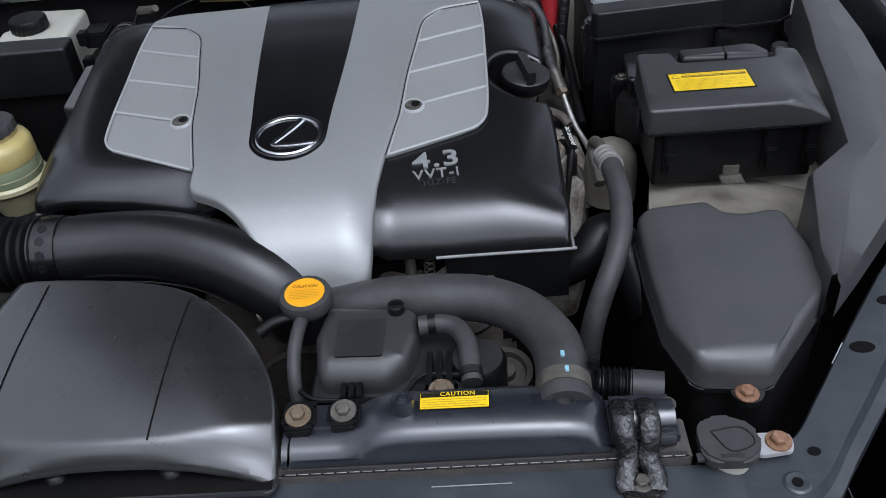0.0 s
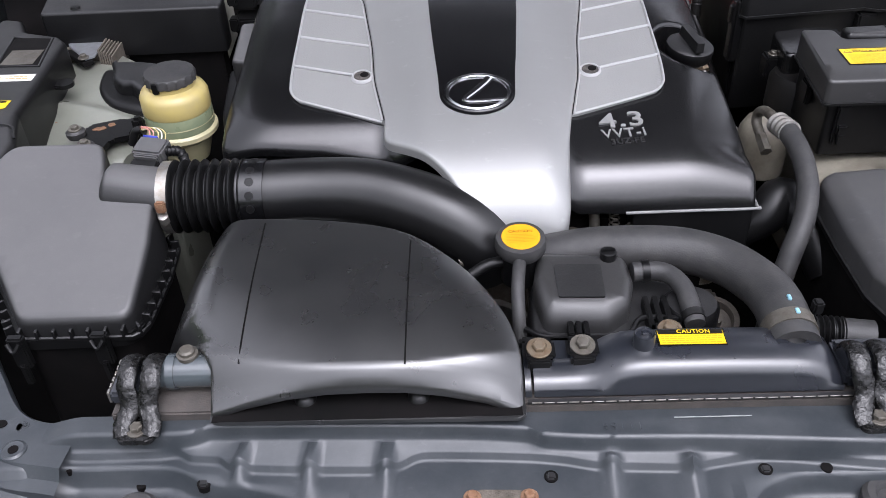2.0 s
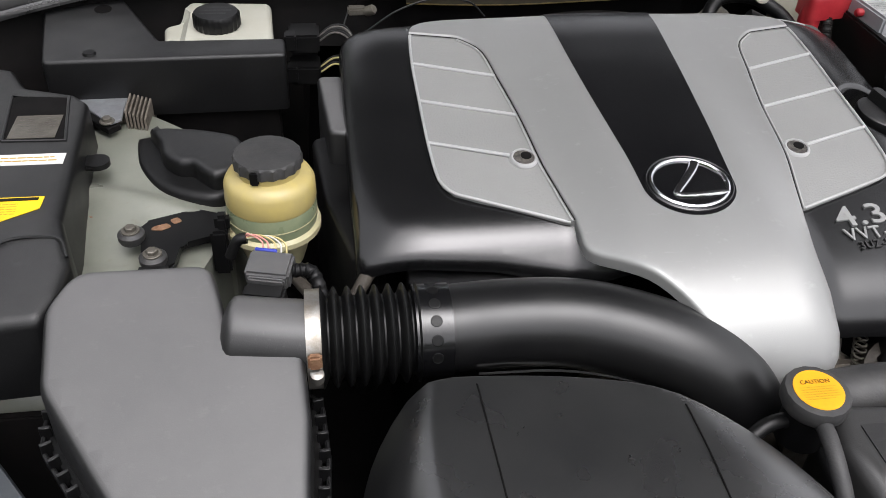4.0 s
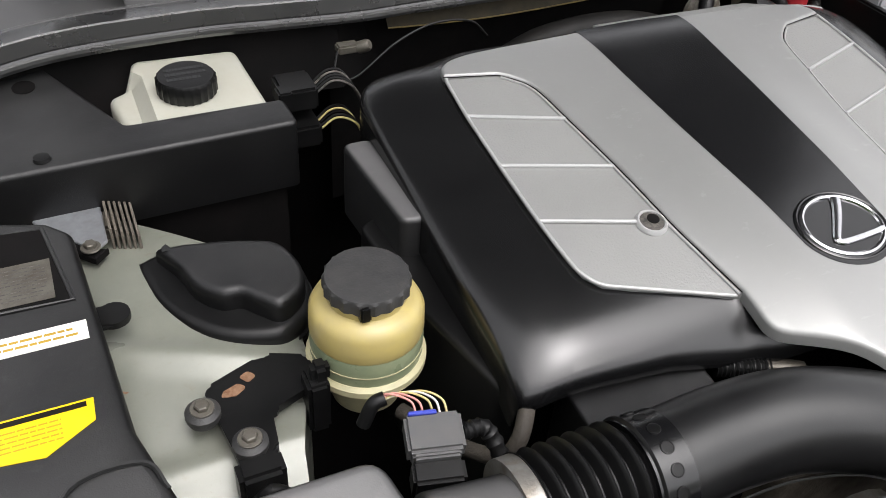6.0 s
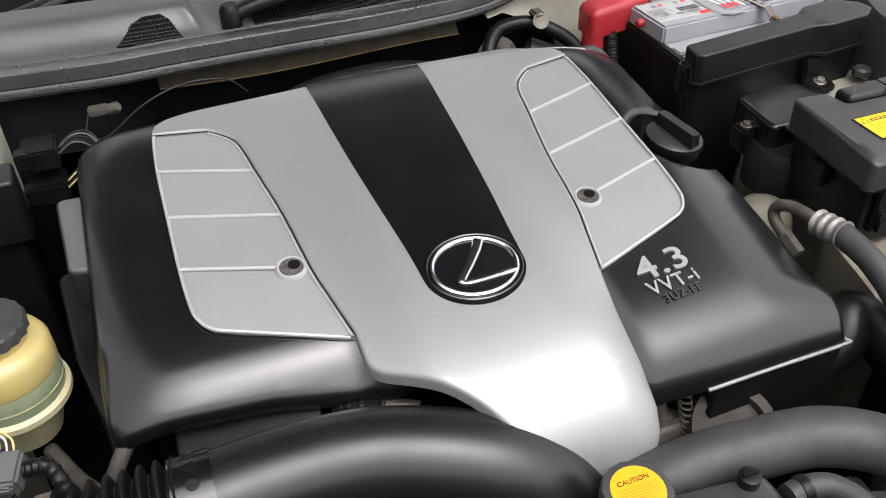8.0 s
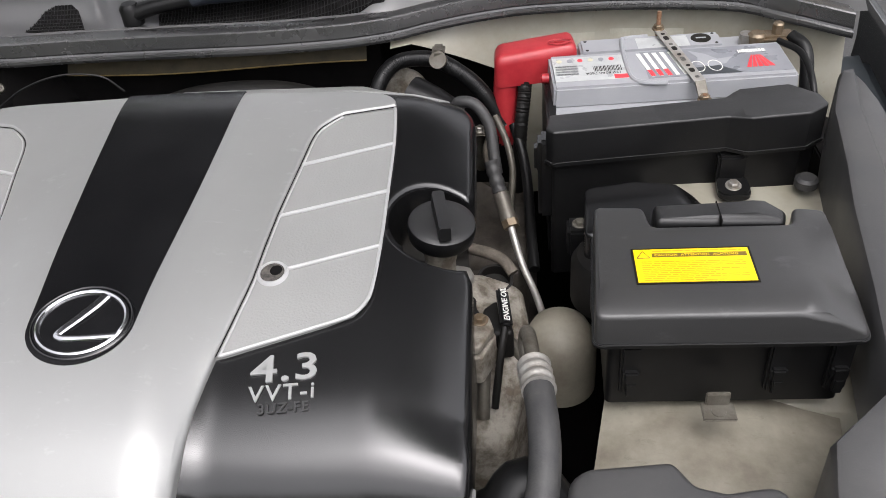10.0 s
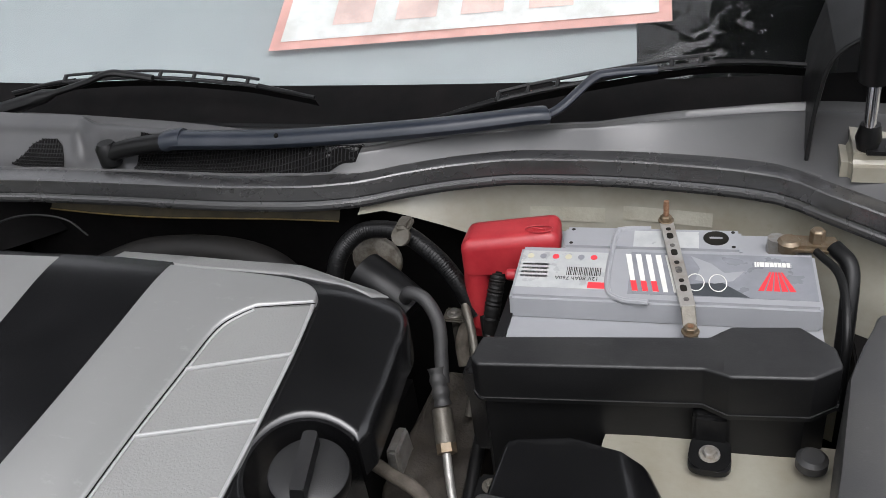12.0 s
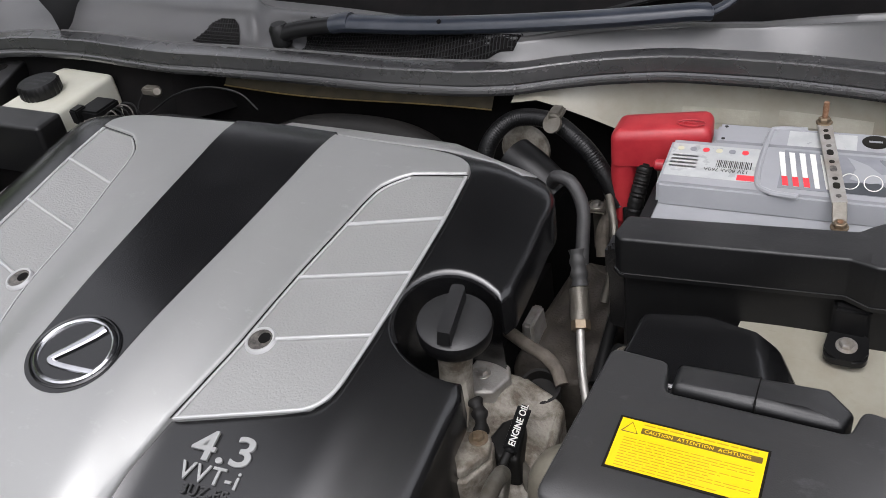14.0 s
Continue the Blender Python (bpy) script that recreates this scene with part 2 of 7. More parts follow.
M_OLIVE = mat("olive_primer", (0.060, 0.047, 0.024), 0.6, second=(0.030, 0.024, 0.012), patch=0.03, scuff=0.3, dust=(0.09, 0.075, 0.04))
M_GOLDLINE = mat("ochre_sealant", (0.26, 0.18, 0.045), 0.6, second=(0.12, 0.085, 0.03), patch=0.012)
M_FELT = mat("dark_bonnet_lining", (0.012, 0.012, 0.013), 0.85, grain=0.4, size=0.004, second=(0.018, 0.018, 0.018), patch=0.05)
M_ASPHALT = mat("asphalt", (0.045, 0.045, 0.047), 0.85, grain=0.6, size=0.008, second=(0.07, 0.068, 0.065), patch=0.3)
M_LEAF = mat("leaf_green", (0.03, 0.06, 0.012), 0.5, second=(0.07, 0.11, 0.025), patch=0.4)
M_BARK = mat("bark", (0.09, 0.07, 0.05), 0.8, grain=0.8, size=0.02)
M_CARD = mat("printed_card_white", (0.78, 0.77, 0.74), 0.5)
M_CARDRED = mat("card_red_border", (0.78, 0.40, 0.35), 0.5)
M_ICON = mat("muted_label_print", (0.42, 0.40, 0.28), 0.5)
M_CARDPINK = mat("card_pale_red_print", (0.76, 0.56, 0.52), 0.5)
M_DASH = mat("black_dashboard", (0.005, 0.005, 0.0055), 0.85, grain=0.3, size=0.002, spec=0.1)
glass = bpy.data.materials.new("windscreen_glass")
glass.use_nodes = True
gp = glass.node_tree.nodes["Principled BSDF"]
gp.inputs["Base Color"].default_value = (0.9, 0.97, 0.95, 1)
gp.inputs["Transmission Weight"].default_value, gp.inputs["Roughness"].default_value, gp.inputs["IOR"].default_value = 1.0, 0.0, 1.5
M_GLASS = glass


# ---- mesh helpers ----
ORIGIN = {}


def mesh_of(name, bm, material, origin, smooth=38):
    bmesh.ops.recalc_face_normals(bm, faces=bm.faces)
    bmesh.ops.translate(bm, verts=bm.verts, vec=-Vector(origin))
    me = bpy.data.meshes.new(name)
    bm.to_mesh(me)
    bm.free()
    me.polygons.foreach_set("use_smooth", [True] * len(me.polygons))
    me.set_sharp_from_angle(angle=radians(smooth))
    me.materials.append(material)
    return me


def thing(name, loc, label, category, group="", kind="", at=(0, 0, 0)):
    """An Empty at the base of a thing; at sets the whole thing off from its drawn place."""
    ob = new(name)
    ob.empty_display_size = 0.02
    ob.location = Vector(loc) + Vector(at)
    ORIGIN[ob.name] = Vector(loc)
    return tagged(ob, label, category, group, kind)


def part(name, bm, material, parent, label="", smooth=38):
    o = ORIGIN[parent.name]
    ob = new(name, mesh_of(name, bm, material, o, smooth))
    ob.parent = parent
    ORIGIN[ob.name] = o
    return tagged(ob, label)


def solid(name, bm, material, label, category, group="", kind="", smooth=38, at=(0, 0, 0)):
    cs = [v.co for v in bm.verts]
    o = Vector((sum(c.x for c in cs) / len(cs), sum(c.y for c in cs) / len(cs), min(c.z for c in cs)))
    ob = new(name, mesh_of(name, bm, material, o, smooth))
    ob.location = o + Vector(at)
    ORIGIN[ob.name] = o
    return tagged(ob, label, category, group, kind)


def curve(xs, ys):
    """A smooth function through the given stations."""
    xs, ys = list(xs), list(ys)
    d = [(ys[i + 1] - ys[i]) / (xs[i + 1] - xs[i]) for i in range(len(xs) - 1)]
    m = [d[0]] + [0 if d[i - 1] * d[i] <= 0 else 2 * d[i - 1] * d[i] / (d[i - 1] + d[i]) for i in range(1, len(d))] + [d[-1]]

    def f(x):
        x = min(max(x, xs[0]), xs[-1])
        i = max(k for k in range(len(xs) - 1) if xs[k] <= x or k == 0)
        h = xs[i + 1] - xs[i]
        t = (x - xs[i]) / h
        return ((1 + 2 * t) * (1 - t) ** 2 * ys[i] + t * (1 - t) ** 2 * h * m[i] + t * t * (3 - 2 * t) * ys[i + 1] + t * t * (t - 1) * h * m[i + 1])
    return f


def rounded(pts, r=0.01, n=5):
    """A closed outline with filleted corners; a point may carry its own radius."""
    out = []
    for i, p in enumerate(pts):
        rad = p[2] if len(p) > 2 else r
        p = Vector(p[:2])
        a, b = Vector(pts[i - 1][:2]) - p, Vector(pts[(i + 1) % len(pts)][:2]) - p
        la, lb = a.length, b.length
        a.normalize(), b.normalize()
        ang = a.angle(b, math.pi)
        if rad <= 0 or ang > radians(172):
            out.append((p.x, p.y))
            continue
        cut = min(rad / math.tan(ang / 2), 0.49 * la, 0.49 * lb)
        for k in range(n + 1):
            t = k / n
            q = (p + a * cut) * (1 - t) ** 2 + p * 2 * t * (1 - t) + (p + b * cut) * t * t
            out.append((q.x, q.y))
    return out


def mirror(pts):
    return [(-p[0], *p[1:]) for p in reversed(pts)]


def inset(pts, d):
    """The outline drawn in by d."""
    area = sum(a[0] * b[1] - b[0] * a[1] for a, b in zip(pts, pts[1:] + pts[:1]))
    sg = 1 if area > 0 else -1
    out = []
    for i, p in enumerate(pts):
        a, b = Vector(p) - Vector(pts[i - 1]), Vector(pts[(i + 1) % len(pts)]) - Vector(p)
        a.normalize(), b.normalize()
        n = Vector((-a.y - b.y, a.x + b.x)) * sg
        k = n.length_squared
        n = n * (2 / k) if k > 1.2 else n.normalized() * 1.2
        out.append((p[0] + n.x * d, p[1] + n.y * d))
    return out


def sheet(pts, height, step=0.01, edge=0.0, bottom=None, lift=0.0):
    """A surface z = height(x, y) over a closed outline, rounded over at its rim; walls go down to bottom (a number, a function or None)."""
    bm = bmesh.new()
    pts = [p for p, q in zip(pts, pts[1:] + pts[:1]) if (Vector(p) - Vector(q)).length > 1e-5]
    drop = {}
    rings = []
    for a in ((0, 22, 45, 67, 90) if edge else (0,)):
        d = edge * (1 - math.cos(radians(a)))
        ring_pts = inset(pts, d) if d else pts
        rings.append([bm.verts.new((x, y, 0)) for x, y in ring_pts])
        for v in rings[-1]:
            drop[v] = edge * (1 - math.sin(radians(a)))
    for A, B in zip(rings, rings[1:]):
        for k in range(len(A)):
            bm.faces.new((A[k], A[(k + 1) % len(A)], B[(k + 1) % len(A)], B[k]))
    top = bm.faces.new(rings[-1])
    rim = [e for e in bm.edges if e.is_boundary]
    outer = set(rings[0])
    for v in bm.verts:
        v.co.z = height(v.co.x, v.co.y) + lift - drop[v]
    keep = set(bm.verts)
    inner_faces = [top]
    flatz = {v: v.co.z for v in bm.verts}
    for v in bm.verts:
        v.co.z = 0
    for ax in (0, 1):
        lo, hi = min(p[ax] for p in pts), max(p[ax] for p in pts)
        n = max(1, round((hi - lo) / step))
        for k in range(1, n):
            co, no = [0, 0, 0], [0, 0, 0]
            co[ax], no[ax] = lo + (hi - lo) * k / n, 1
            es, vs = {e for f in inner_faces for e in f.edges}, {v for f in inner_faces for v in f.verts}
            got = bmesh.ops.bisect_plane(bm, geom=list(vs) + list(es) + inner_faces, dist=1e-5, plane_co=co, plane_no=no)["geom"]
            inner_faces = [g for g in got if isinstance(g, bmesh.types.BMFace)]
    for v in bm.verts:
        v.co.z = flatz[v] if v in keep else height(v.co.x, v.co.y) + lift
    bmesh.ops.triangulate(bm, faces=[q for q in bm.faces if len(q.verts) > 4])
    if bottom is not None:
        got = bmesh.ops.extrude_edge_only(bm, edges=[e for e in bm.edges if e.is_boundary])["geom"]
        for v in got:
            if isinstance(v, bmesh.types.BMVert):
                v.co.z = bottom(v.co.x, v.co.y, v.co.z) if callable(bottom) else bottom
    return bm


def spline(points, n=8):
    P = [Vector(p) for p in points]
    P = [P[0] * 2 - P[1]] + P + [P[-1] * 2 - P[-2]]
    out = []
    for i in range(1, len(P) - 2):
        for k in range(n):
            t = k / n
            a, b, c, d = P[i - 1], P[i], P[i + 1], P[i + 2]
            out.append(0.5 * (2 * b + (c - a) * t + (2 * a - 5 * b + 4 * c - d) * t * t + (3 * b - 3 * c + d - a) * t ** 3))
    return out + [P[-2]]


def tube(points, r, seg=14, n=8, shape=None, flat=1.0, bm=None):
    """A swept round bar; r is a number or a function of the way along, 0 to 1."""
    bm = bm or bmesh.new()
    C = spline(points, n) if n > 1 else [Vector(p) for p in points]
    rf = r if callable(r) else (lambda t: r)
    up = Vector((0, 0, 1))
    t0 = (C[1] - C[0]).normalized()
    if abs(t0.z) > 0.9:
        up = Vector((0, 1, 0))
    side = t0.cross(up).normalized()
    rings = []
    for i, c in enumerate(C):
        t = (C[min(i + 1, len(C) - 1)] - C[max(i - 1, 0)]).normalized()
        side = (side - t * side.dot(t)).normalized()
        nrm = side.cross(t)
        w = rf(i / (len(C) - 1))
        rings.append([bm.verts.new(c + side * (w * math.cos(a)) + nrm * (w * flat * math.sin(a))) for a in (2 * math.pi * k / seg for k in range(seg))])
    for A, B in zip(rings, rings[1:]):
        for k in range(seg):
            bm.faces.new((A[k], A[(k + 1) % seg], B[(k + 1) % seg], B[k]))
    bm.faces.new(rings[0][::-1]), bm.faces.new(rings[-1])
    return bm


def lathe(profile, centre, seg=32, axis=(0, 0, 1), squash=1.0, wob=None):
    """A turned body: (radius, height) pairs about an axis through centre."""
    bm = bmesh.new()
    q = Vector((0, 0, 1)).rotation_difference(Vector(axis)).to_matrix()
    rings = []
    for r, z in profile:
        rings.append([bm.verts.new(Vector(centre) + q @ Vector((r * (wob(a, z) if wob else 1) * math.cos(a), r * (wob(a, z) if wob else 1) * squash * math.sin(a), z))) for a in (2 * math.pi * k / seg for k in range(seg))])
    for A, B in zip(rings, rings[1:]):
        for k in range(seg):
            bm.faces.new((A[k], A[(k + 1) % seg], B[(k + 1) % seg], B[k]))
    bm.faces.new(rings[0][::-1]), bm.faces.new(rings[-1])
    return bm


def box(x0, x1, y0, y1, z0, z1, bevel=0.003, seg=2, m=None, taper=0.0):
    bm = bmesh.new()
    k = taper
    vs = [bm.verts.new(c) for c in ((x0, y0, z0), (x1, y0, z0), (x1, y1, z0), (x0, y1, z0), (x0 + k, y0 + k, z1), (x1 - k, y0 + k, z1), (x1 - k, y1 - k, z1), (x0 + k, y1 - k, z1))]
    for f in ((3, 2, 1, 0), (4, 5, 6, 7), (0, 1, 5, 4), (1, 2, 6, 5), (2, 3, 7, 6), (3, 0, 4, 7)):
        bm.faces.new([vs[i] for i in f])
    if bevel:
        bmesh.ops.bevel(bm, geom=bm.edges[:], offset=bevel, segments=seg, affect="EDGES", clamp_overlap=True)
    if m is not None:
        bmesh.ops.transform(bm, matrix=m, verts=bm.verts)
    return bm


def prism(pts, z0, z1, bevel=0.003, seg=2, shrink=0.0, m=None):
    """An upright slab over an outline; shrink draws its top in."""
    bm = bmesh.new()
    cx, cy = sum(p[0] for p in pts) / len(pts), sum(p[1] for p in pts) / len(pts)
    lo = [bm.verts.new((x, y, z0)) for x, y in pts]
    hi = [bm.verts.new((cx + (x - cx) * (1 - shrink), cy + (y - cy) * (1 - shrink), z1)) for x, y in pts]
    bm.faces.new(lo[::-1])
    top = bm.faces.new(hi)
    n = len(pts)
    for i in range(n):
        bm.faces.new((lo[i], lo[(i + 1) % n], hi[(i + 1) % n], hi[i]))
    if bevel:
        bmesh.ops.bevel(bm, geom=list(top.edges), offset=bevel, segments=seg, affect="EDGES", clamp_overlap=True)
    if m is not None:
        bmesh.ops.transform(bm, matrix=m, verts=bm.verts)
    return bm


def join(*bms):
    out = bmesh.new()
    for b in bms:
        me = bpy.data.meshes.new("tmp")
        b.to_mesh(me)
        b.free()
        out.from_mesh(me)
        bpy.data.meshes.remove(me)
    return out


def ring(n, rx, ry, cx=0, cy=0, a0=0, a1=360):
    full = a1 - a0 >= 360
    return [(cx + rx * math.cos(radians(a0 + (a1 - a0) * k / (n if full else n - 1))), cy + ry * math.sin(radians(a0 + (a1 - a0) * k / (n if full else n - 1)))) for k in range(n)]


def hexbolt(c, r, axis=(0, 0, 1), washer=1.6, height=0.8):
    return join(lathe([(r * washer, 0), (r * washer, r * 0.22), (r * washer * 0.95, r * 0.3)], c, 20, axis),
                lathe([(r * 1.02, r * 0.3), (r * 1.02, r * (0.3 + height * 0.8)), (r * 0.85, r * (0.3 + height))], c, 6, axis))


def lettering(body, size, m, depth=0.0004, align="CENTER", bold=0.0, space=1.0):
    """Raised letters of the built-in font as a mesh, laid on the pose m."""
    cu = bpy.data.curves.new("letters", "FONT")
    cu.body, cu.size, cu.extrude, cu.align_x, cu.align_y, cu.offset, cu.space_character = body, size, depth, align, "CENTER", bold, space
    cu.resolution_u = 3
    ob = bpy.data.objects.new("letters", cu)
    scene.collection.objects.link(ob)
    me = bpy.data.meshes.new_from_object(ob.evaluated_get(bpy.context.evaluated_depsgraph_get()))
    bm = bmesh.new()
    bm.from_mesh(me)
    bmesh.ops.transform(bm, matrix=m, verts=bm.verts)
    bpy.data.objects.remove(ob)
    bpy.data.curves.remove(cu)
    bpy.data.meshes.remove(me)
    return bm


def frame_on(c, right, up):
    """A pose at c whose x is right and whose y is up."""
    x = Vector(right).normalized()
    z = x.cross(Vector(up)).normalized()
    y = z.cross(x)
    return Matrix.Translation(Vector(c)) @ Matrix((x, y, z)).transposed().to_4x4()


def bars(m, w, h, rows, fill=0.85, seed=1, depth=0.0003, weight=0.5):
    """Rows of unreadable print: plain bars within a w x h field on the pose m."""
    rnd = random.Random(seed)
    bm = bmesh.new()
    for i in range(rows):
        y = h / 2 - (i + 0.5) * h / rows
        x = -w / 2
        end = w / 2 - (0 if rnd.random() < 0.6 else rnd.random() * w * (1 - fill))
        while x < end:
            ln = min(w * rnd.uniform(0.04, 0.13), end - x)
            t = h / rows * weight / 2
            vs = [bm.verts.new(m @ Vector(c)) for c in ((x, y - t, depth), (x + ln, y - t, depth), (x + ln, y + t, depth), (x, y + t, depth))]
            bm.faces.new(vs)
            x += ln + w * 0.015
    return bm


# ---- the large structure ----
def grid_strip(rows):
    """A skin through rows of points."""
    bm = bmesh.new()
    R = [[bm.verts.new(p) for p in row] for row in rows]
    for A, B in zip(R, R[1:]):
        for k in range(len(A) - 1):
            bm.faces.new((A[k], A[k + 1], B[k + 1], B[k]))
    return bm


ground = bmesh.new()
bmesh.ops.create_grid(ground, x_segments=2, y_segments=2, size=400)
solid("ground", ground, M_ASPHALT, "grey asphalt ground under the car", "ground", kind="structure")

# engine bay: floor pan, side walls, bulkhead, near-black with their shade in the colour
bay = thing("engine_bay", (0, 0.5, 0.3), "dark engine bay of a car with pale painted inner wings", "engine bay", kind="structure")
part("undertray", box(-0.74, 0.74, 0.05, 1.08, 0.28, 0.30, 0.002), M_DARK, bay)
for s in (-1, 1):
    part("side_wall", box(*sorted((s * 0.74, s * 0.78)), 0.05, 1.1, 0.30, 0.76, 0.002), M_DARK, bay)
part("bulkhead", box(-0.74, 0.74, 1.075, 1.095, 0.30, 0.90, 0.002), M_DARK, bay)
part("engine_block", box(-0.27, 0.30, 0.40, 0.90, 0.30, 0.755, 0.02), M_DARK, bay, "near-black engine block")
# Added near-black plates that darken the gap ahead of the inner wings.
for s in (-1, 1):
    part("wing_shade_plate", box(*sorted((s * 0.44, s * 0.74)), 0.405, 0.415, 0.30, 0.70 if s < 0 else 0.66, 0.002), M_DARK, bay)
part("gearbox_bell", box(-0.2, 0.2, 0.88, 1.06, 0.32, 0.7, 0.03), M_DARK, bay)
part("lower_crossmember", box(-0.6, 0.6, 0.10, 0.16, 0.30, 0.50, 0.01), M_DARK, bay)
part("front_pulleys", join(*[lathe([(r, 0), (r, 0.03)], (x, 0.36, z), 20, (0, 1, 0)) for x, z, r in ((0, 0.55, 0.08), (0.16, 0.62, 0.05), (-0.15, 0.58, 0.05))]), M_STEEL, bay)

# strut towers and inner wings in body paint
for s, name in ((-1, "inner_wing_left"), (1, "inner_wing_right")):
    hz = curve((0.16, 0.30, 0.43, 0.52, 0.62, 0.80, 0.95), (0.66, 0.68, 0.72 - 0.02 * (s > 0), 0.755 - 0.015 * (s > 0), 0.775, 0.785, 0.78))
    body_paint = M_BODY if s < 0 else M_CREAM
    def wing(x, y, s=s):
        u = abs(x)
        dome = 0.015 * math.exp(-(((u - 0.54) / 0.10) ** 2 + ((y - 0.68) / 0.13) ** 2))
        ridge_y = 0.591 + 0.45 * max(0, u - 0.464) ** 1.1 if s < 0 else 0.565 + 0.15 * (u - 0.55)
        crease = 0.007 * math.exp(-((y - ridge_y) / 0.013) ** 2) + 0.005 * math.exp(-((y - 0.53) / 0.012) ** 2)
        return hz(y) + dome + crease - 0.10 * max(0, (0.47 - u) / 0.07) ** 2
    base = rounded([(0.505, 0.43), (0.60, 0.42), (0.76, 0.42), (0.76, 0.86), (0.60, 0.84), (0.52, 0.76), (0.455, 0.70), (0.462, 0.60), (0.49, 0.52)] if s < 0 else [(0.475, 0.51), (0.60, 0.51), (0.70, 0.50), (0.76, 0.48), (0.76, 0.80), (0.52, 0.80), (0.52, 0.60), (0.475, 0.52)], 0.03)
    if s < 0:
        base = mirror(base)
    solid(name, sheet(base, wing, 0.006, bottom=0.45), body_paint, "pale green-gold painted inner wing with a raised strut tower" if s < 0 else "dusty cream painted inner wing with a raised strut tower", "inner wing", kind="structure", smooth=75)

solid("wheel_arch_right", sheet(rounded([(0.43, 0.40), (0.64, 0.39), (0.67, 0.55), (0.46, 0.55)], 0.02), lambda x, y: 0.748 - 1.2 * ((x - 0.53) ** 2) - 0.6 * (y - 0.47) ** 2, 0.015, bottom=0.5), M_ARCH, "mud-stained cream wheel arch under the fuse box", "wheel arch", kind="structure")

# rails along the wings, sweeping forward into the front panel
def rail(s):
    inner = [(0.425, 0.075), (0.487, 0.092), (0.535, 0.151), (0.598, 0.240), (0.656, 0.318), (0.700, 0.376), (0.745, 0.50), (0.765, 0.8), (0.775, 1.05)]
    outer = [(0.43, 0.0), (0.50, 0.018), (0.552, 0.080), (0.615, 0.16), (0.68, 0.25), (0.735, 0.32), (0.79, 0.46), (0.82, 0.8), (0.83, 1.05)]
    rows = []
    A, B = spline([(x, y, 0.745 + 0.09 * max(0, y - 0.35)) for x, y in inner], 6), spline([(x, y, 0.745 + 0.09 * max(0, y - 0.35)) for x, y in outer], 6)
    for a, b in zip(A, B):
        d = (b - a)
        rows.append([(s * p.x, p.y, p.z) for p in (a + Vector((0, 0, -0.05)), a + Vector((0, 0, -0.004)), a + d * 0.04, a + d * 0.3, a + d * 0.72 + Vector((0, 0, 0.001)), a + d * 0.82 + Vector((0, 0, -0.010)), b + Vector((0, 0, -0.012)), b + Vector((0, 0, -0.04)))])
    return grid_strip(rows)


for s, side in ((-1, "left"), (1, "right")):
    wing_rail = solid("wing_rail_" + side, rail(s), M_SLATE, "dusty slate-coloured painted wing rail with oval holes", "wing rail", kind="structure", at=(0.017 if s > 0 else 0.018, 0.008 if s > 0 else 0.003, -0.010))
    # Holes are near-black discs laid on top, their inner shade in the colour.
    for x, y, rx, ry in ((0.598, 0.206, 0.013, 0.008), (0.650, 0.274, 0.011, 0.007), (0.507, 0.078, 0.006, 0.005)):
        part("hole", prism([(s * a, b) for a, b in ring(18, rx, ry, x, y)], 0.7425, 0.7462, 0), M_DARK, wing_rail, "dark oval hole")
    for x, y in ((0.481, 0.044),):
        grommet = part("grommet", lathe([(0.0125, 0), (0.0125, 0.004), (0.010, 0.0055), (0.006, 0.0045)], (s * x, y, 0.7425), 20), M_SLATE, wing_rail)
        part("grommet_hole", prism(ring(14, 0.005, 0.005, s * x, y), 0.7465, 0.7478, 0), M_DARK, grommet)
    part("paint_chip", tube([(s * 0.560, 0.185, 0.746), (s * 0.580, 0.213, 0.746)], 0.0007, 6, 2), M_RIB, wing_rail, "bare chipped edge")
    # outer wings of the car
    wingskin = grid_strip([[(s * (0.84 + 0.04 * math.sin(math.pi * k / 8) - 0.28 * max(0, 0.35 - y) ** 1.4), y, 0.79 + 0.06 * (y + 0.1) - 0.9 * (k / 8) ** 2 * 0.5) for k in range(9)] for y in [-0.1 + 0.1 * j for j in range(14)]])
    solid("outer_wing_" + side, wingskin, M_GLOSS, "glossy dark slate outer wing of the car", "car wing", kind="structure")

# front panel over the radiator
shelf_edge = curve((-0.46, -0.30, -0.285, -0.268, -0.05, 0.022, 0.042, 0.10, 0.17, 0.34, 0.46), (0.050, 0.050, 0.052, 0.059, 0.056, 0.051, 0.043, 0.039, 0.038, 0.030, 0.026))
bead_edge = curve((-0.46, -0.32, -0.30, -0.285, -0.26, -0.247, -0.112, -0.097, -0.070, 0.02, 0.055, 0.09, 0.17, 0.187, 0.235, 0.345, 0.46), (0.040, 0.042, 0.044, 0.037, 0.035, 0.026, 0.021, 0.024, 0.037, 0.034, 0.030, 0.023, 0.020, 0.024, 0.031, 0.020, 0.016))
well_edge = curve((-0.46, -0.31, -0.265, -0.21, -0.15, -0.10, 0.18, 0.215, 0.235, 0.27, 0.34, 0.46), (0.026, 0.026, 0.008, -0.002, -0.03, -0.06, -0.06, -0.02, 0.0, 0.010, 0.010, 0.006))


def stamped(d, w):
    u = min(1, max(0, d / w + 0.5))
    return u * u * (3 - 2 * u)


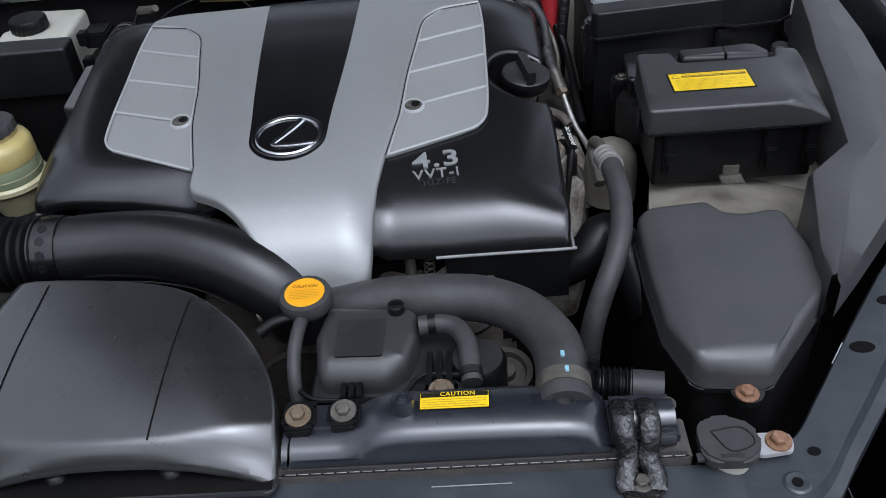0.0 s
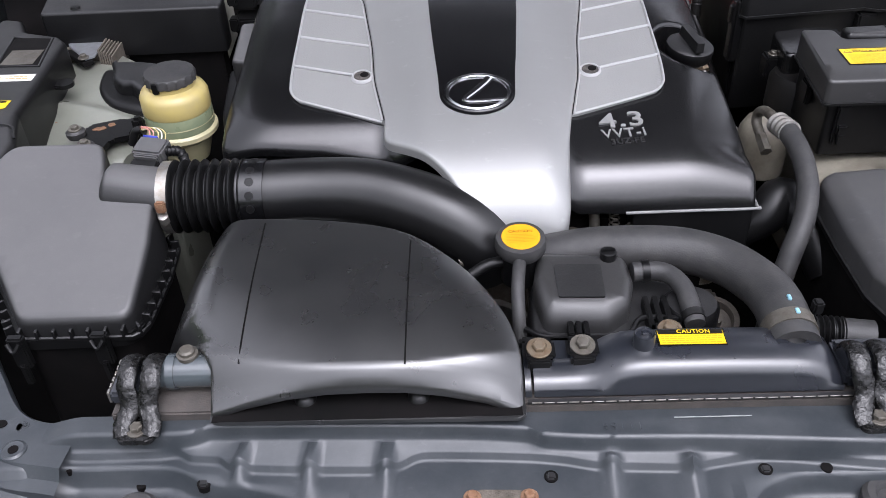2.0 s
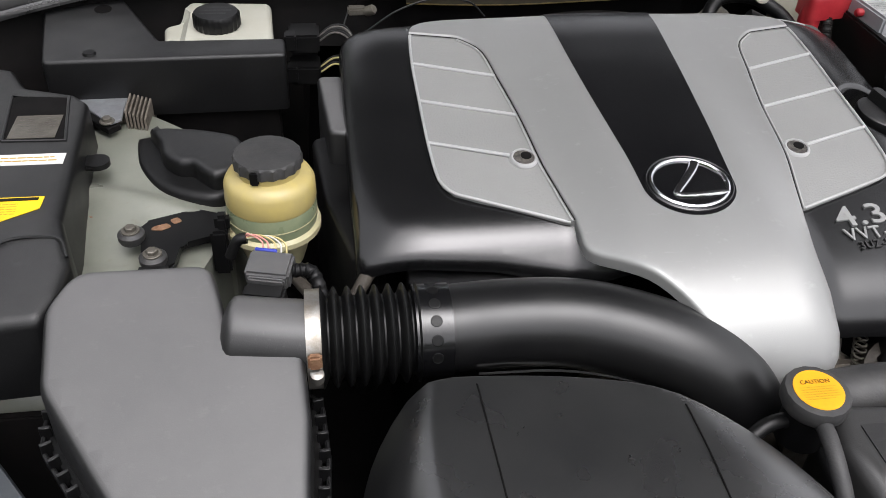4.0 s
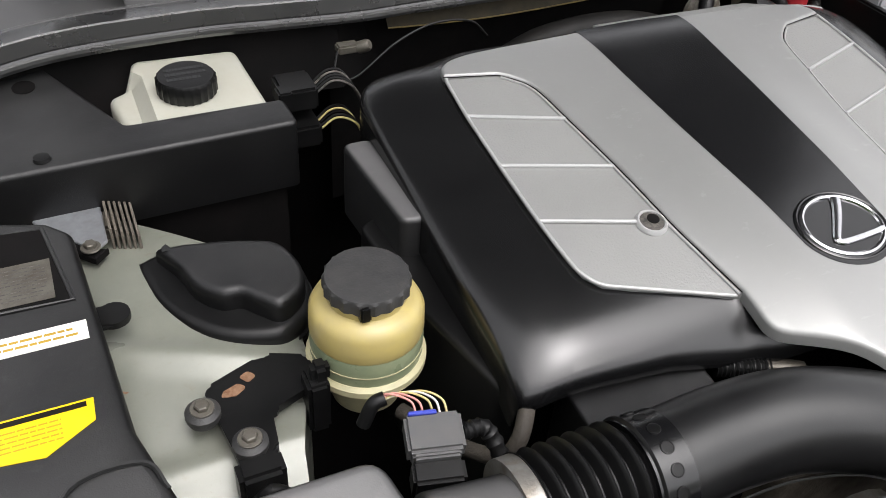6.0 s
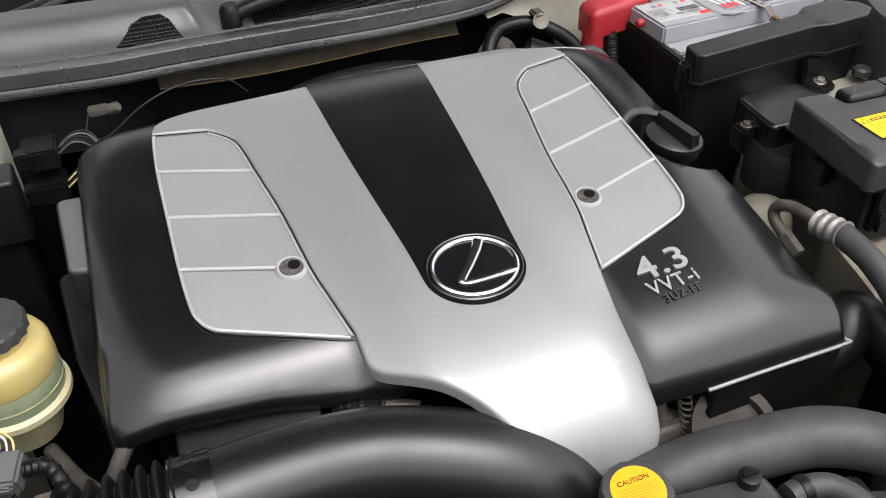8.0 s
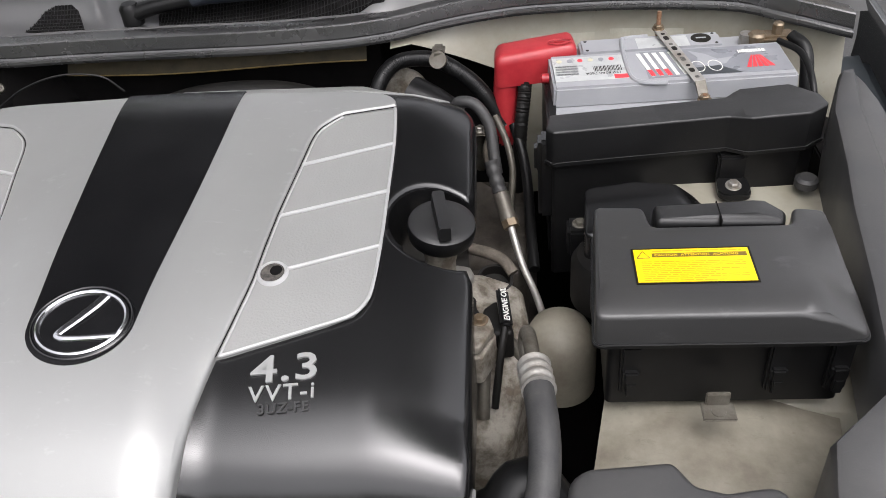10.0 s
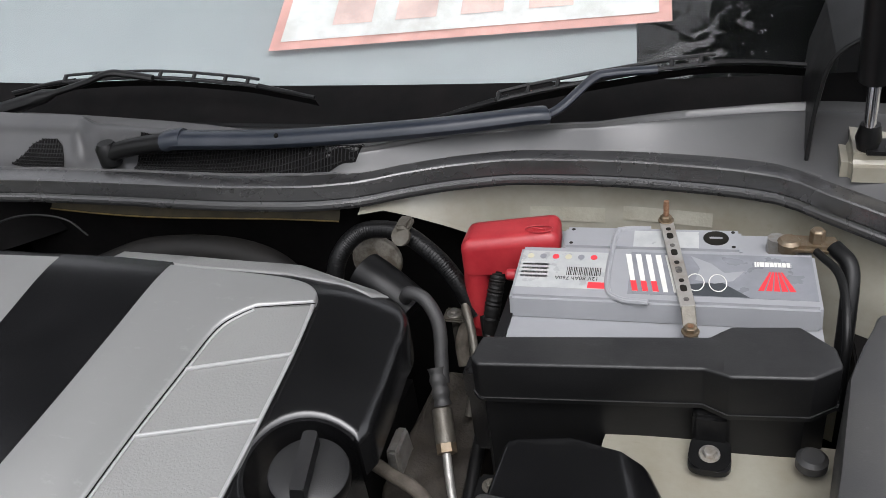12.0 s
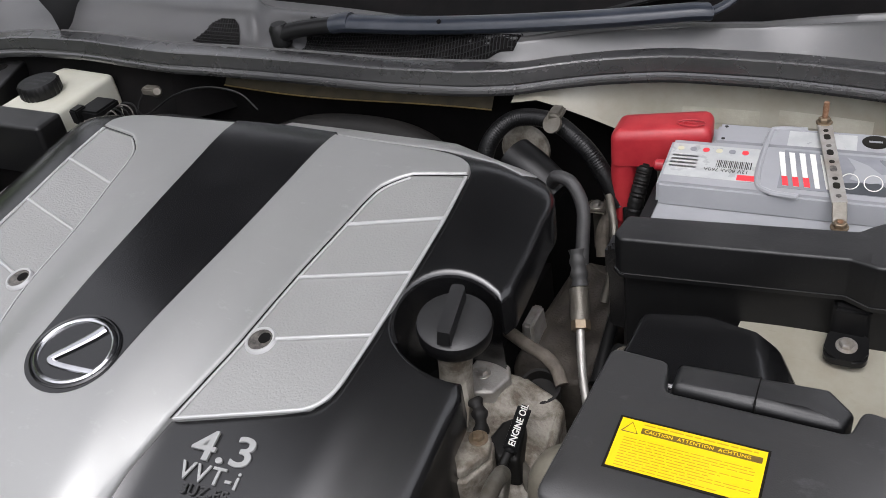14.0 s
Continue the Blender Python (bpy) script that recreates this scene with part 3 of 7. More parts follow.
def front(x, y):
    z = 0.731 + 0.015 * stamped(y - shelf_edge(x) + 0.002, 0.008) + 0.0085 * stamped(y - bead_edge(x), 0.006)
    z += 0.004 * math.exp(-((y - shelf_edge(x) - 0.004) / 0.0025) ** 2) * 0.5
    z -= 0.022 * (1 - stamped(y - well_edge(x), 0.012)) + 0.30 * max(0, -0.03 - y)
    for c in (-0.238, -0.174, -0.105, 0.098, 0.168):
        z += 0.013 * max(0, 1 - abs(x - c) / 0.010) * math.exp(-((y - bead_edge(c) + 0.002) / 0.012) ** 2)
    k = stamped(abs(x) - 0.415, 0.05) * stamped(y - 0.01, 0.03)
    return min(z, 0.759) * (1 - k) + 0.7435 * k


def panel_row(x):
    w, b, e = well_edge(x), bead_edge(x), shelf_edge(x) - 0.002
    ys = [-0.10, -0.07, -0.045] + [w + d for d in (-0.014, -0.006, -0.003, 0, 0.003, 0.006)] + [b + d for d in (-0.012, -0.006, -0.003, -0.0012, 0.0012, 0.003)] + [e + d for d in (-0.004, -0.002, 0, 0.002, 0.004, 0.008)] + [0.075]
    ys = sorted(max(-0.10, y) for y in ys)
    return [(1.043 * x, y - 0.012 * x, front(x, y)) for y in ys]


panel = solid("front_panel", grid_strip([panel_row(-0.46 + 0.004 * i) for i in range(231)]), M_SLATE, "dusty slate-painted front panel above the radiator", "front panel", kind="structure", smooth=60, at=(0.007, 0, -0.010))
for x, y in ((0.043, 0.014), (0.234, 0.019), (-0.270, 0.013)):
    part("clip_hole", lathe([(0.0066, -0.006), (0.0066, 0.0012), (0.0056, 0.0012)], (1.043 * x, y - 0.012 * x, front(x, y)), 18), M_DARK, panel, "dark clip hole")
    part("clip_head", box(1.043 * x - 0.0042, 1.043 * x + 0.0042, y - 0.012 * x - 0.0042, y - 0.012 * x + 0.0042, front(x, y) - 0.002, front(x, y) + 0.0028, 0.0015), M_GREYPLASTIC, panel, "square black clip head")
# Near-black discs paint the shade inside the drilled holes.
for x, y, r in ((0.288, 0.020, 0.0055), (-0.334, 0.023, 0.0045), (-0.399, 0.029, 0.0025), (0.385, 0.02, 0.003), (0.452, 0.058, 0.006), (-0.4535, 0.0725, 0.0065)):
    part("hole", prism(ring(16, r, r, 1.043 * x, y - 0.012 * x), front(x, y) - 0.004, front(x, y) + 0.0015, 0), M_DARK, panel, "dark drilled hole")
for x in (-0.345, 0.352):
    part("bonnet_stop", lathe([(0.024, -0.006), (0.024, 0.006), (0.02, 0.010), (0.013, 0.010), (0.010, 0.005)], (x, -0.008, front(x, -0.008) + 0.004), 24), M_RUBBER, panel, "ribbed black rubber bonnet stop")
part("stamped_code", lettering("99111", 0.011, frame_on((0.115, 0.048, 0.7592), (1, 0, 0), (0, 1, 0.1)), 0.0004, space=1.5), M_SLATE, panel)
part("bare_scratch", box(0.165, 0.238, 0.0577, 0.0580, 0.758, 0.7592, 0), M_LABEL, panel)

latch = thing("bonnet_latch", (0.004, -0.02, 0.71), "rusty brown bonnet latch on the front panel", "latch")
part("plate", prism(rounded([(-0.034, -0.045), (0.040, -0.045), (0.038, -0.006), (0.018, -0.002), (-0.014, -0.001), (-0.032, -0.008)], 0.008), 0.715, 0.7235, 0.002), M_DUSTY, latch)
for x in (-0.022, 0.030):
    part("bolt", hexbolt((x, -0.010, 0.7235), 0.0052), M_RUST, latch, "rust-brown bolt")

# bumper and grille ahead of the panel, out of sight
solid("front_bumper", box(-0.80, 0.80, -0.34, -0.13, 0.30, 0.66, 0.06, 4), M_GLOSS, "glossy slate front bumper of the car", "bumper", kind="structure")

# cowl, windscreen and roof
seal_x = (-0.78, -0.70, -0.65, -0.60, -0.54, -0.46, -0.36, -0.27, -0.20, -0.08, 0.05, 0.15, 0.22, 0.27, 0.33, 0.40, 0.48, 0.59, 0.66, 0.71, 0.78)
seal_y = curve(seal_x, (0.90, 0.955, 0.978, 0.988, 0.991, 0.993, 0.985, 0.979, 0.982, 0.983, 0.982, 0.986, 1.000, 1.024, 1.047, 1.062, 1.064, 1.057, 1.044, 1.014, 0.975))
seal_z = curve(seal_x, (0.890, 0.893, 0.896, 0.899, 0.901, 0.901, 0.901, 0.901, 0.901, 0.901, 0.901, 0.902, 0.902, 0.902, 0.902, 0.902, 0.902, 0.901, 0.900, 0.897, 0.890))
glass_y = lambda x: 1.162 - 0.05 * x * x
glass_z = lambda x: 0.900 + 0.02 * x * x
crest_y = curve((-0.8, -0.45, -0.3, -0.1, 0.04, 0.14, 0.22, 0.28, 0.35, 0.46, 0.57, 0.69, 0.8), (1.095, 1.114, 1.108, 1.092, 1.072, 1.042, 1.024, 1.036, 1.062, 1.092, 1.116, 1.126, 1.105))


def cowl_row(x):
    a = Vector((x, seal_y(x) + 0.012, seal_z(x) + 0.004))
    b = Vector((x, glass_y(x) + 0.01, glass_z(x)))
    yc = max(crest_y(x), a.y + 0.02)
    crest = Vector((x, yc, 0.933 + 0.05 * max(0.0, x - 0.42)))
    left_fade = 1 / (1 + math.exp(-(x + 0.56) / 0.03))
    out = []
    for k in range(19):
        t = k / 18
        p = a.lerp(crest, t)
        edge_x = x + 0.138 + 0.050 * t
        step = 1 / (1 + math.exp(edge_x / 0.0045))
        p.z += 0.016 * step * left_fade * stamped(t - 0.46, 0.30) * (1 - stamped(t - 0.90, 0.14))
        p.z -= 0.006 * step * left_fade * math.exp(-((t - 0.20) / 0.14) ** 2)
        p.z -= 0.020 * (1 - step) * math.exp(-((x - 0.02) / 0.17) ** 6) * math.exp(-((t - 0.45) / 0.30) ** 2)
        p.z += 0.005 * math.exp(-((edge_x + 0.010) / 0.008) ** 2) * math.exp(-((t - 0.45) / 0.25) ** 2)
        p.z -= 0.004 * math.exp(-((t - 0.93) / 0.03) ** 2)
        out.append(p)
    for d, dz in ((0.0025, 0.0012), (0.005, -0.001), (0.010, -0.010), (0.018, -0.022)):
        out.append(Vector((x, min(yc + d, b.y - 0.004 + d * 0.1), crest.z + dz)))
    out.append(Vector((x, b.y, min(b.z, crest.z) - 0.014)))
    out.append(Vector((x, b.y + 0.004, b.z)))
    return out


cowl_rows = [cowl_row(-0.80 + 0.005 * i) for i in range(321)]
cowl = solid("cowl_panel", grid_strip(cowl_rows), M_COWL, "grey-black plastic cowl panel with two mesh vents below the windscreen", "cowl panel", kind="structure")
def cowl_at(x, y):
    row = cowl_row(x)
    for p, q in zip(row, row[1:]):
        if p.y <= y <= q.y:
            return p.z + (q.z - p.z) * (y - p.y) / (q.y - p.y)
    return row[-1].z
def vent(outline, pitch):
    slab = sheet(outline, lambda x, y: cowl_at(x, y) + 0.0015, 0.006)
    bm = bmesh.new()
    xs, ys = [p[0] for p in outline], [p[1] for p in outline]
    inside = lambda x, y: sum(((a[1] > y) != (b[1] > y)) and x < (b[0] - a[0]) * (y - a[1]) / (b[1] - a[1]) + a[0] for a, b in zip(outline, outline[1:] + outline[:1])) % 2
    for ax in (0, 1):
        lo, hi = (min(xs), max(xs)) if ax == 0 else (min(ys), max(ys))
        for i in range(int((hi - lo) / pitch)):
            v = lo + (i + 0.5) * pitch
            olo, ohi = (min(ys), max(ys)) if ax == 0 else (min(xs), max(xs))
            hits = [olo + (ohi - olo) * k / 60 for k in range(61)]
            hits = [h for h in hits if (inside(v, h) if ax == 0 else inside(h, v))]
            if len(hits) > 2:
                a, b = ((v, hits[0]), (v, hits[-1])) if ax == 0 else ((hits[0], v), (hits[-1], v))
                tube([(a[0] + (b[0] - a[0]) * u / 9, a[1] + (b[1] - a[1]) * u / 9, cowl_at(a[0] + (b[0] - a[0]) * u / 9, a[1] + (b[1] - a[1]) * u / 9) + 0.0028) for u in range(10)], 0.0007, 4, 1, bm=bm)
    return slab, bm


for outline in ([(-0.244, 1.040), (-0.228, 1.046), (-0.206, 1.046), (-0.196, 1.039), (-0.177, 1.002), (-0.267, 1.017)], [(-0.10, 1.075), (0.02, 1.055), (0.14, 1.042), (0.225, 1.040), (0.215, 1.022), (0.1, 0.999), (-0.05, 0.999), (-0.085, 1.01)]):
    slab_mesh, net = vent(outline, 0.0045)
    mesh_vent = part("vent", slab_mesh, M_DARK, cowl, "black mesh vent")
    part("vent_mesh", net, M_PLASTIC, mesh_vent)

seal = solid("bonnet_seal", grid_strip([[(x, seal_y(x) + dy, seal_z(x) + dz) for dy, dz in ((0.024, 0.004), (0.020, 0.0088), (0.006, 0.0098), (-0.0040, 0.0092), (-0.0058, 0.0078), (-0.0072, 0.0020), (-0.0088, -0.0070), (-0.0078, -0.0094), (-0.0088, -0.0116), (-0.0112, -0.0132), (-0.0120, -0.0165), (-0.0105, -0.0205), (0.004, -0.0225), (0.012, -0.022))] for x in [-0.78 + 0.02 * i for i in range(79)]]), M_SEAL, "black rubber bonnet seal along the cowl", "seal", kind="structure", smooth=28)

# Added pale tube that paints the bright highlight along the seal's back edge.
part("highlight_line", tube([(x, seal_y(x) + 0.0235, seal_z(x) + 0.0075) for x in [-0.72 + 0.02 * i for i in range(72)]], 0.0026, 8, 2), M_PLUG, cowl, "pale line along the seal, painted for its highlight")

# bulkhead top: cream behind the battery, left panel and recess blackened for shade
for s in (-1, 1):
    rows = []
    for i in range(43):
        u = 0.22 + 0.56 * i / 42
        x = s * u
        back = seal_y(x) + 0.012 + (0.9 * max(0, 0.30 - u) if s < 0 else 0)
        low = min(0.80 if u > 0.37 else 0.80 + (0.37 - u) * 0.58, seal_z(x) - 0.03) if s > 0 else 0.80
        top = seal_z(x) - 0.02
        rows.append([(x, back, top), (x, back - 0.006, top * 0.6 + low * 0.4), (x, back - 0.016, top * 0.15 + low * 0.85), (x, back - 0.022, low), (x, back - 0.022 + (0.03 if u < 0.37 else 0.0), low - (0.004 if u < 0.37 else 0.2))])
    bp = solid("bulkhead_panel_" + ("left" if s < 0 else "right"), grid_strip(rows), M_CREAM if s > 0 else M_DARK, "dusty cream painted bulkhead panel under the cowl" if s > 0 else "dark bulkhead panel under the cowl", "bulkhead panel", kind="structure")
def on_bulkhead(x, f, off=0.0015):
    top, low, back = seal_z(x) - 0.02, 0.80, seal_y(x) + 0.012
    return (x, back - 0.006 - 0.010 * f - off, (top * 0.6 + low * 0.4) * (1 - f) + (top * 0.15 + low * 0.85) * f)
for x0, x1, f0, f1 in ((0.40, 0.485, 0.10, 0.55), (0.505, 0.60, 0.0, 0.42)):
    part("sealer_patch", grid_strip([[on_bulkhead(x0 + (x1 - x0) * k / 6, f) for f in (f0, (f0 + f1) / 2, f1)] for k in range(7)]), M_SEALER, bp, "pale brushed sealer patch")
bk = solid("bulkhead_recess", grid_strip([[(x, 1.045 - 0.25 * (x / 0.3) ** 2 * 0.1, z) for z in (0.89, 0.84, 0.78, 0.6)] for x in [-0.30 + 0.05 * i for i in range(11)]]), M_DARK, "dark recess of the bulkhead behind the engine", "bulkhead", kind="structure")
part("grommet", lathe([(0.030, 0), (0.030, 0.006), (0.026, 0.009)], (0.234, 0.992, 0.812), 28, (0, -1, 0.1)), M_DUSTALU, bk, "dull round grommet")
part("cowl_lip", grid_strip([[(-0.228 + 0.412 * i / 12, 1.012 - 0.004 * math.sin(0.26 * i) + 0.006 * k * (1.3 - 0.05 * i), 0.846 + 0.007 * k * (1.3 - 0.05 * i) - 0.003 * math.sin(0.45 * i)) for k in range(5)] for i in range(13)]), M_OLIVE, bk, "dim olive underside of the cowl lip")
part("lip_print", bars(frame_on((-0.02, 1.0225, 0.8630), (1, 0, 0), (0, 0.68, 0.74)), 0.20, 0.014, 2, 0.6, 31, 0.0012, 0.18), M_GOLDLINE, bk, "faint marks on the lip")
part("sealant_line", tube([(-0.228 + 0.412 * i / 12, 1.0105 - 0.004 * math.sin(0.26 * i), 0.8455 - 0.003 * math.sin(0.45 * i)) for i in range(13)], 0.0010, 6, 2), M_GOLDLINE, bk, "ochre sealant line")

# windscreen
slope = 0.50
def screen(x, d, off=0.0):
    return (x * (1 - 0.18 * d), glass_y(x) + 0.005 + d * 0.87, glass_z(x) + d * slope + off)
ws = thing("windscreen", (0, 1.17, 0.93), "raked car windscreen with a black band along its lower edge", "windscreen", kind="structure")
pane = part("pane", grid_strip([[screen(-0.80 + 0.08 * i, d) for i in range(21)] for d in (0, 0.1, 0.3, 0.6, 1.0)]), M_GLASS, ws)
pane.visible_shadow = False
part("black_band", grid_strip([[screen(-0.80 + 0.08 * i, d - 0.022 * (1 - (i / 10 - 1) ** 2) * (d > 0), 0.003) for i in range(21)] for d in (-0.01, 0.072)]), M_DARK, ws, "black ceramic band")
solid("dashboard", grid_strip([[(x, y, z) for x in (-0.75, -0.3, 0.3, 0.75)] for y, z in ((1.20, 0.90), (1.5, 0.93), (1.9, 0.93), (2.1, 0.80), (2.1, 0.4))]), M_DASH, "dark grey dashboard behind the windscreen", "dashboard", kind="structure")
card = thing("windscreen_card", (0.25, 1.42, 0.96), "white sales card with a red border inside the windscreen", "card")
def on_screen(x, d):
    return screen(x, d, -0.012)
def patch(x0, x1, d0, d1, n=6, off=0.0):
    return grid_strip([[Vector(on_screen(x0 + (x1 - x0) * i / n, d)) + Vector((0, 0, off)) for i in range(n + 1)] for d in (d0, (d0 + d1) / 2, d1)])
def slab(x0, x1, d0, d1, off, lean=0.037):
    return grid_strip([[Vector(on_screen(x0 + (x1 - x0) * i / 8, d + lean * (x0 + (x1 - x0) * i / 8 - 0.008) / 0.548)) + Vector((0, 0, off)) for i in range(9)] for d in (d0, (d0 + d1) / 2, d1)])
part("border", slab(-0.006, 0.556, 0.122, 0.36, 0.0), M_CARDRED, card, "red border")
part("sheet", slab(0.010, 0.540, 0.134, 0.35, 0.003), M_CARD, card)
for k in range(4):
    part("print", slab(0.085 + 0.095 * k, 0.145 + 0.095 * k, 0.155, 0.25, 0.005), M_CARDPINK, card)

# Added sheet: its pale colour paints the sky's reflection in the glass.
solid("sunshade", grid_strip([[screen(-0.70 + 0.0125 * i * 0.97, d, -0.03) for i in range(101)] for d in (0.02, 0.2, 0.5, 0.9)]), M_SKYPALE, "pale sheet added behind the windscreen in place of reflected sky", "sunshade")
# Plain added walls that stop daylight showing behind the windscreen.
solid("cabin_wall", join(box(-0.72, 0.72, 2.60, 2.62, 0.30, 1.48, 0), box(-0.74, -0.72, 1.20, 2.62, 0.30, 1.10, 0), box(0.72, 0.74, 1.20, 2.62, 0.30, 1.10, 0), box(-0.72, 0.72, 1.20, 2.62, 0.28, 0.30, 0)), M_FELT, "plain dark walls added to close off the cabin", "cabin", kind="structure")
solid("car_roof", grid_strip([[(x, y, z - 0.06 * (x / 0.6) ** 2) for x in (-0.62, -0.4, 0, 0.4, 0.62)] for y, z in ((1.98, 1.42), (2.3, 1.50), (3.0, 1.52), (3.6, 1.45))]), M_GLOSS, "dark slate car roof", "car roof", kind="structure")

for s in (-1, 1):
    solid("windscreen_pillar_" + ("left" if s < 0 else "right"), tube([(s * 0.80, 1.12, 0.93), (s * 0.75, 1.55, 1.18), (s * 0.63, 1.98, 1.40)], 0.03, 12, 6, flat=0.7), M_GLOSS, "dark slate windscreen pillar", "pillar", kind="structure")

# raised bonnet over the bay
hinge, ang = Vector((0, 1.13, 1.12)), radians(66)
def bonnet_pt(x, d, up=0.0):
    return hinge + Vector((x, -math.cos(ang) * d - math.sin(ang) * up, math.sin(ang) * d - math.cos(ang) * up))
bonnet = thing("bonnet", (0, 1.13, 1.12), "raised car bonnet with a dark felt lining", "bonnet", kind="structure")
wid = curve((0, 0.3, 0.8, 1.1, 1.2), (0.70, 0.69, 0.63, 0.54, 0.46))
part("skin", grid_strip([[bonnet_pt(wid(d) * k / 5, d, -0.03 + 0.03 * (k / 5) ** 2) for k in range(-5, 6)] for d in (0, 0.3, 0.6, 0.9, 1.1, 1.2)]), M_GLOSS, bonnet)
part("lining", grid_strip([[bonnet_pt(wid(d) * 0.97 * k / 5, d, 0.01 + 0.02 * (k / 5) ** 2) for k in range(-5, 6)] for d in (0.02, 0.3, 0.6, 0.9, 1.1, 1.18)]), M_FELT, bonnet, "dark felt lining")
for s in (-1, 1):
    gs = thing("gas_strut", (s * 0.737, 1.05, 0.936), "black gas strut holding up the bonnet", "gas strut", "bonnet struts")
    top = bonnet_pt(s * 0.70, 0.42, 0.03)
    a = Vector((s * 0.737, 1.05, 0.948))
    part("cylinder", tube([a.lerp(top, 0.125), a.lerp(top, 1.0)], 0.0155, 16, 2), M_PLASTIC, gs)
    part("piston_rod", tube([a, a.lerp(top, 0.13)], 0.0058, 12, 2), M_CHROME, gs, "bright steel rod")
    part("ball_end", lathe([(0.009, -0.012), (0.012, 0), (0.009, 0.014)], a, 16), M_PLASTIC, gs)
    part("mount_plate", box(s * 0.785 - 0.07, s * 0.785 + 0.07, 1.030, 1.13, 0.900, 0.936, 0.010, 3), M_CREAM, gs)
    part("mount_bracket", join(box(s * 0.757 - 0.022, s * 0.757 + 0.026, 1.035, 1.065, 0.936, 0.940, 0.001), box(s * 0.737 - 0.008, s * 0.737 + 0.008, 1.043, 1.058, 0.936, 0.95, 0.002)), M_PLASTIC, gs)
    part("mount_bolt", hexbolt((s * 0.765, 1.045, 0.940), 0.008), M_CREAM, gs, "painted bolt")

# far trees, added out of view to shape light and reflections
def tree(x, y, h, seed, over=None):
    t = thing("tree", (x, y, 0), "broad green leafy tree out of view round the car", "tree", "car park trees")
    rnd = random.Random(seed)
    tips = [Vector((x + rnd.gauss(0, h * 0.16), y + rnd.gauss(0, h * 0.16), h * rnd.uniform(0.45, 0.95))) for _ in range(14)]
    if over:
        tips = [Vector(over) + Vector((rnd.uniform(-0.9, 1.6), rnd.uniform(-1.0, 1.2), rnd.uniform(-0.3, 0.5))) for _ in range(14)]
    trunk = [tube([(x, y, 0), (x + 0.1, y, h * 0.2), (x, y + 0.1, h * 0.45)], lambda u: h * 0.025 * (1.3 - 0.6 * u), 10, 6)]
    trunk += [tube([(x, y, h * 0.35), Vector((x, y, h * 0.4)).lerp(p, 0.5) + Vector((0, 0, h * 0.03)), p], lambda u: h * 0.012 * (1.1 - u), 6, 5) for p in tips]
    part("trunk", join(*trunk), M_BARK, t)
    bm = bmesh.new()
    for p in tips:
        for _ in range(1500 if over else 260):
            c = p + Vector((rnd.gauss(0, 1), rnd.gauss(0, 1), rnd.gauss(0, 0.8))) * (0.34 if over else h * 0.075)
            q = Euler((rnd.uniform(0, 6), rnd.uniform(0, 6), rnd.uniform(0, 6))).to_matrix()
            w = (0.075 if over else h * 0.02) * rnd.uniform(0.6, 1.4)
            bm.faces.new([bm.verts.new(c + q @ Vector(v)) for v in ((-w, 0, 0), (0, -w * 0.5, 0.1 * w), (w, 0, 0), (0, w * 0.5, 0.1 * w))])
    part("crown", bm, M_LEAF, t)


for i, (x, y, h) in enumerate(((-16, 9, 9), (-12, 18, 10), (-9, 14, 9), (-14, -9, 9), (-13, -2, 8), (2, 24, 9))):
    tree(x, y, h, i)
# overhanging tree, known from leaves reflected in the windscreen
tree(5.2, 5.0, 8, 11, (1.35, 2.05, 6.0))

# unseen hedge, added to block low light from the front and left
rnd = random.Random(5)
hedge_rows = []
for k in range(9):
    z = 3.2 * k / 8
    hedge_rows.append([(math.sin(a) * (7.2 + 0.25 * k * (k > 6)) + noise.noise(Vector((a * 9, z, 1))) * 0.5, -math.cos(a) * (6.6 + 0.25 * k * (k > 6)) + noise.noise(Vector((a * 9, z, 7))) * 0.5, z + (noise.noise(Vector((a * 7, 3, 3))) * 1.0 if k == 8 else 0)) for a in (radians(-120 + 3.75 * i) for i in range(41))])
solid("hedge", grid_strip(hedge_rows), M_LEAF, "tall dark green hedge, added out of view to block low light", "hedge", kind="structure")


# ---- engine cover ----
g_right = curve((0.366, 0.372, 0.385, 0.404, 0.44, 0.483, 0.57, 0.65, 0.75, 0.83, 0.90), (0.772, 0.785, 0.803, 0.817, 0.830, 0.840, 0.856, 0.866, 0.880, 0.889, 0.890))
g_left = curve((0.40, 0.44, 0.455, 0.468, 0.482, 0.50, 0.53, 0.57, 0.65, 0.75, 0.83, 0.90), (0.76, 0.798, 0.8135, 0.8265, 0.8365, 0.844, 0.851, 0.857, 0.866, 0.880, 0.889, 0.890))
g_mid = curve((0.318, 0.324, 0.332, 0.345, 0.365, 0.40, 0.45, 0.50, 0.57, 0.65, 0.75, 0.83, 0.90), (0.765, 0.778, 0.792, 0.808, 0.822, 0.838, 0.851, 0.860, 0.869, 0.876, 0.885, 0.891, 0.891))


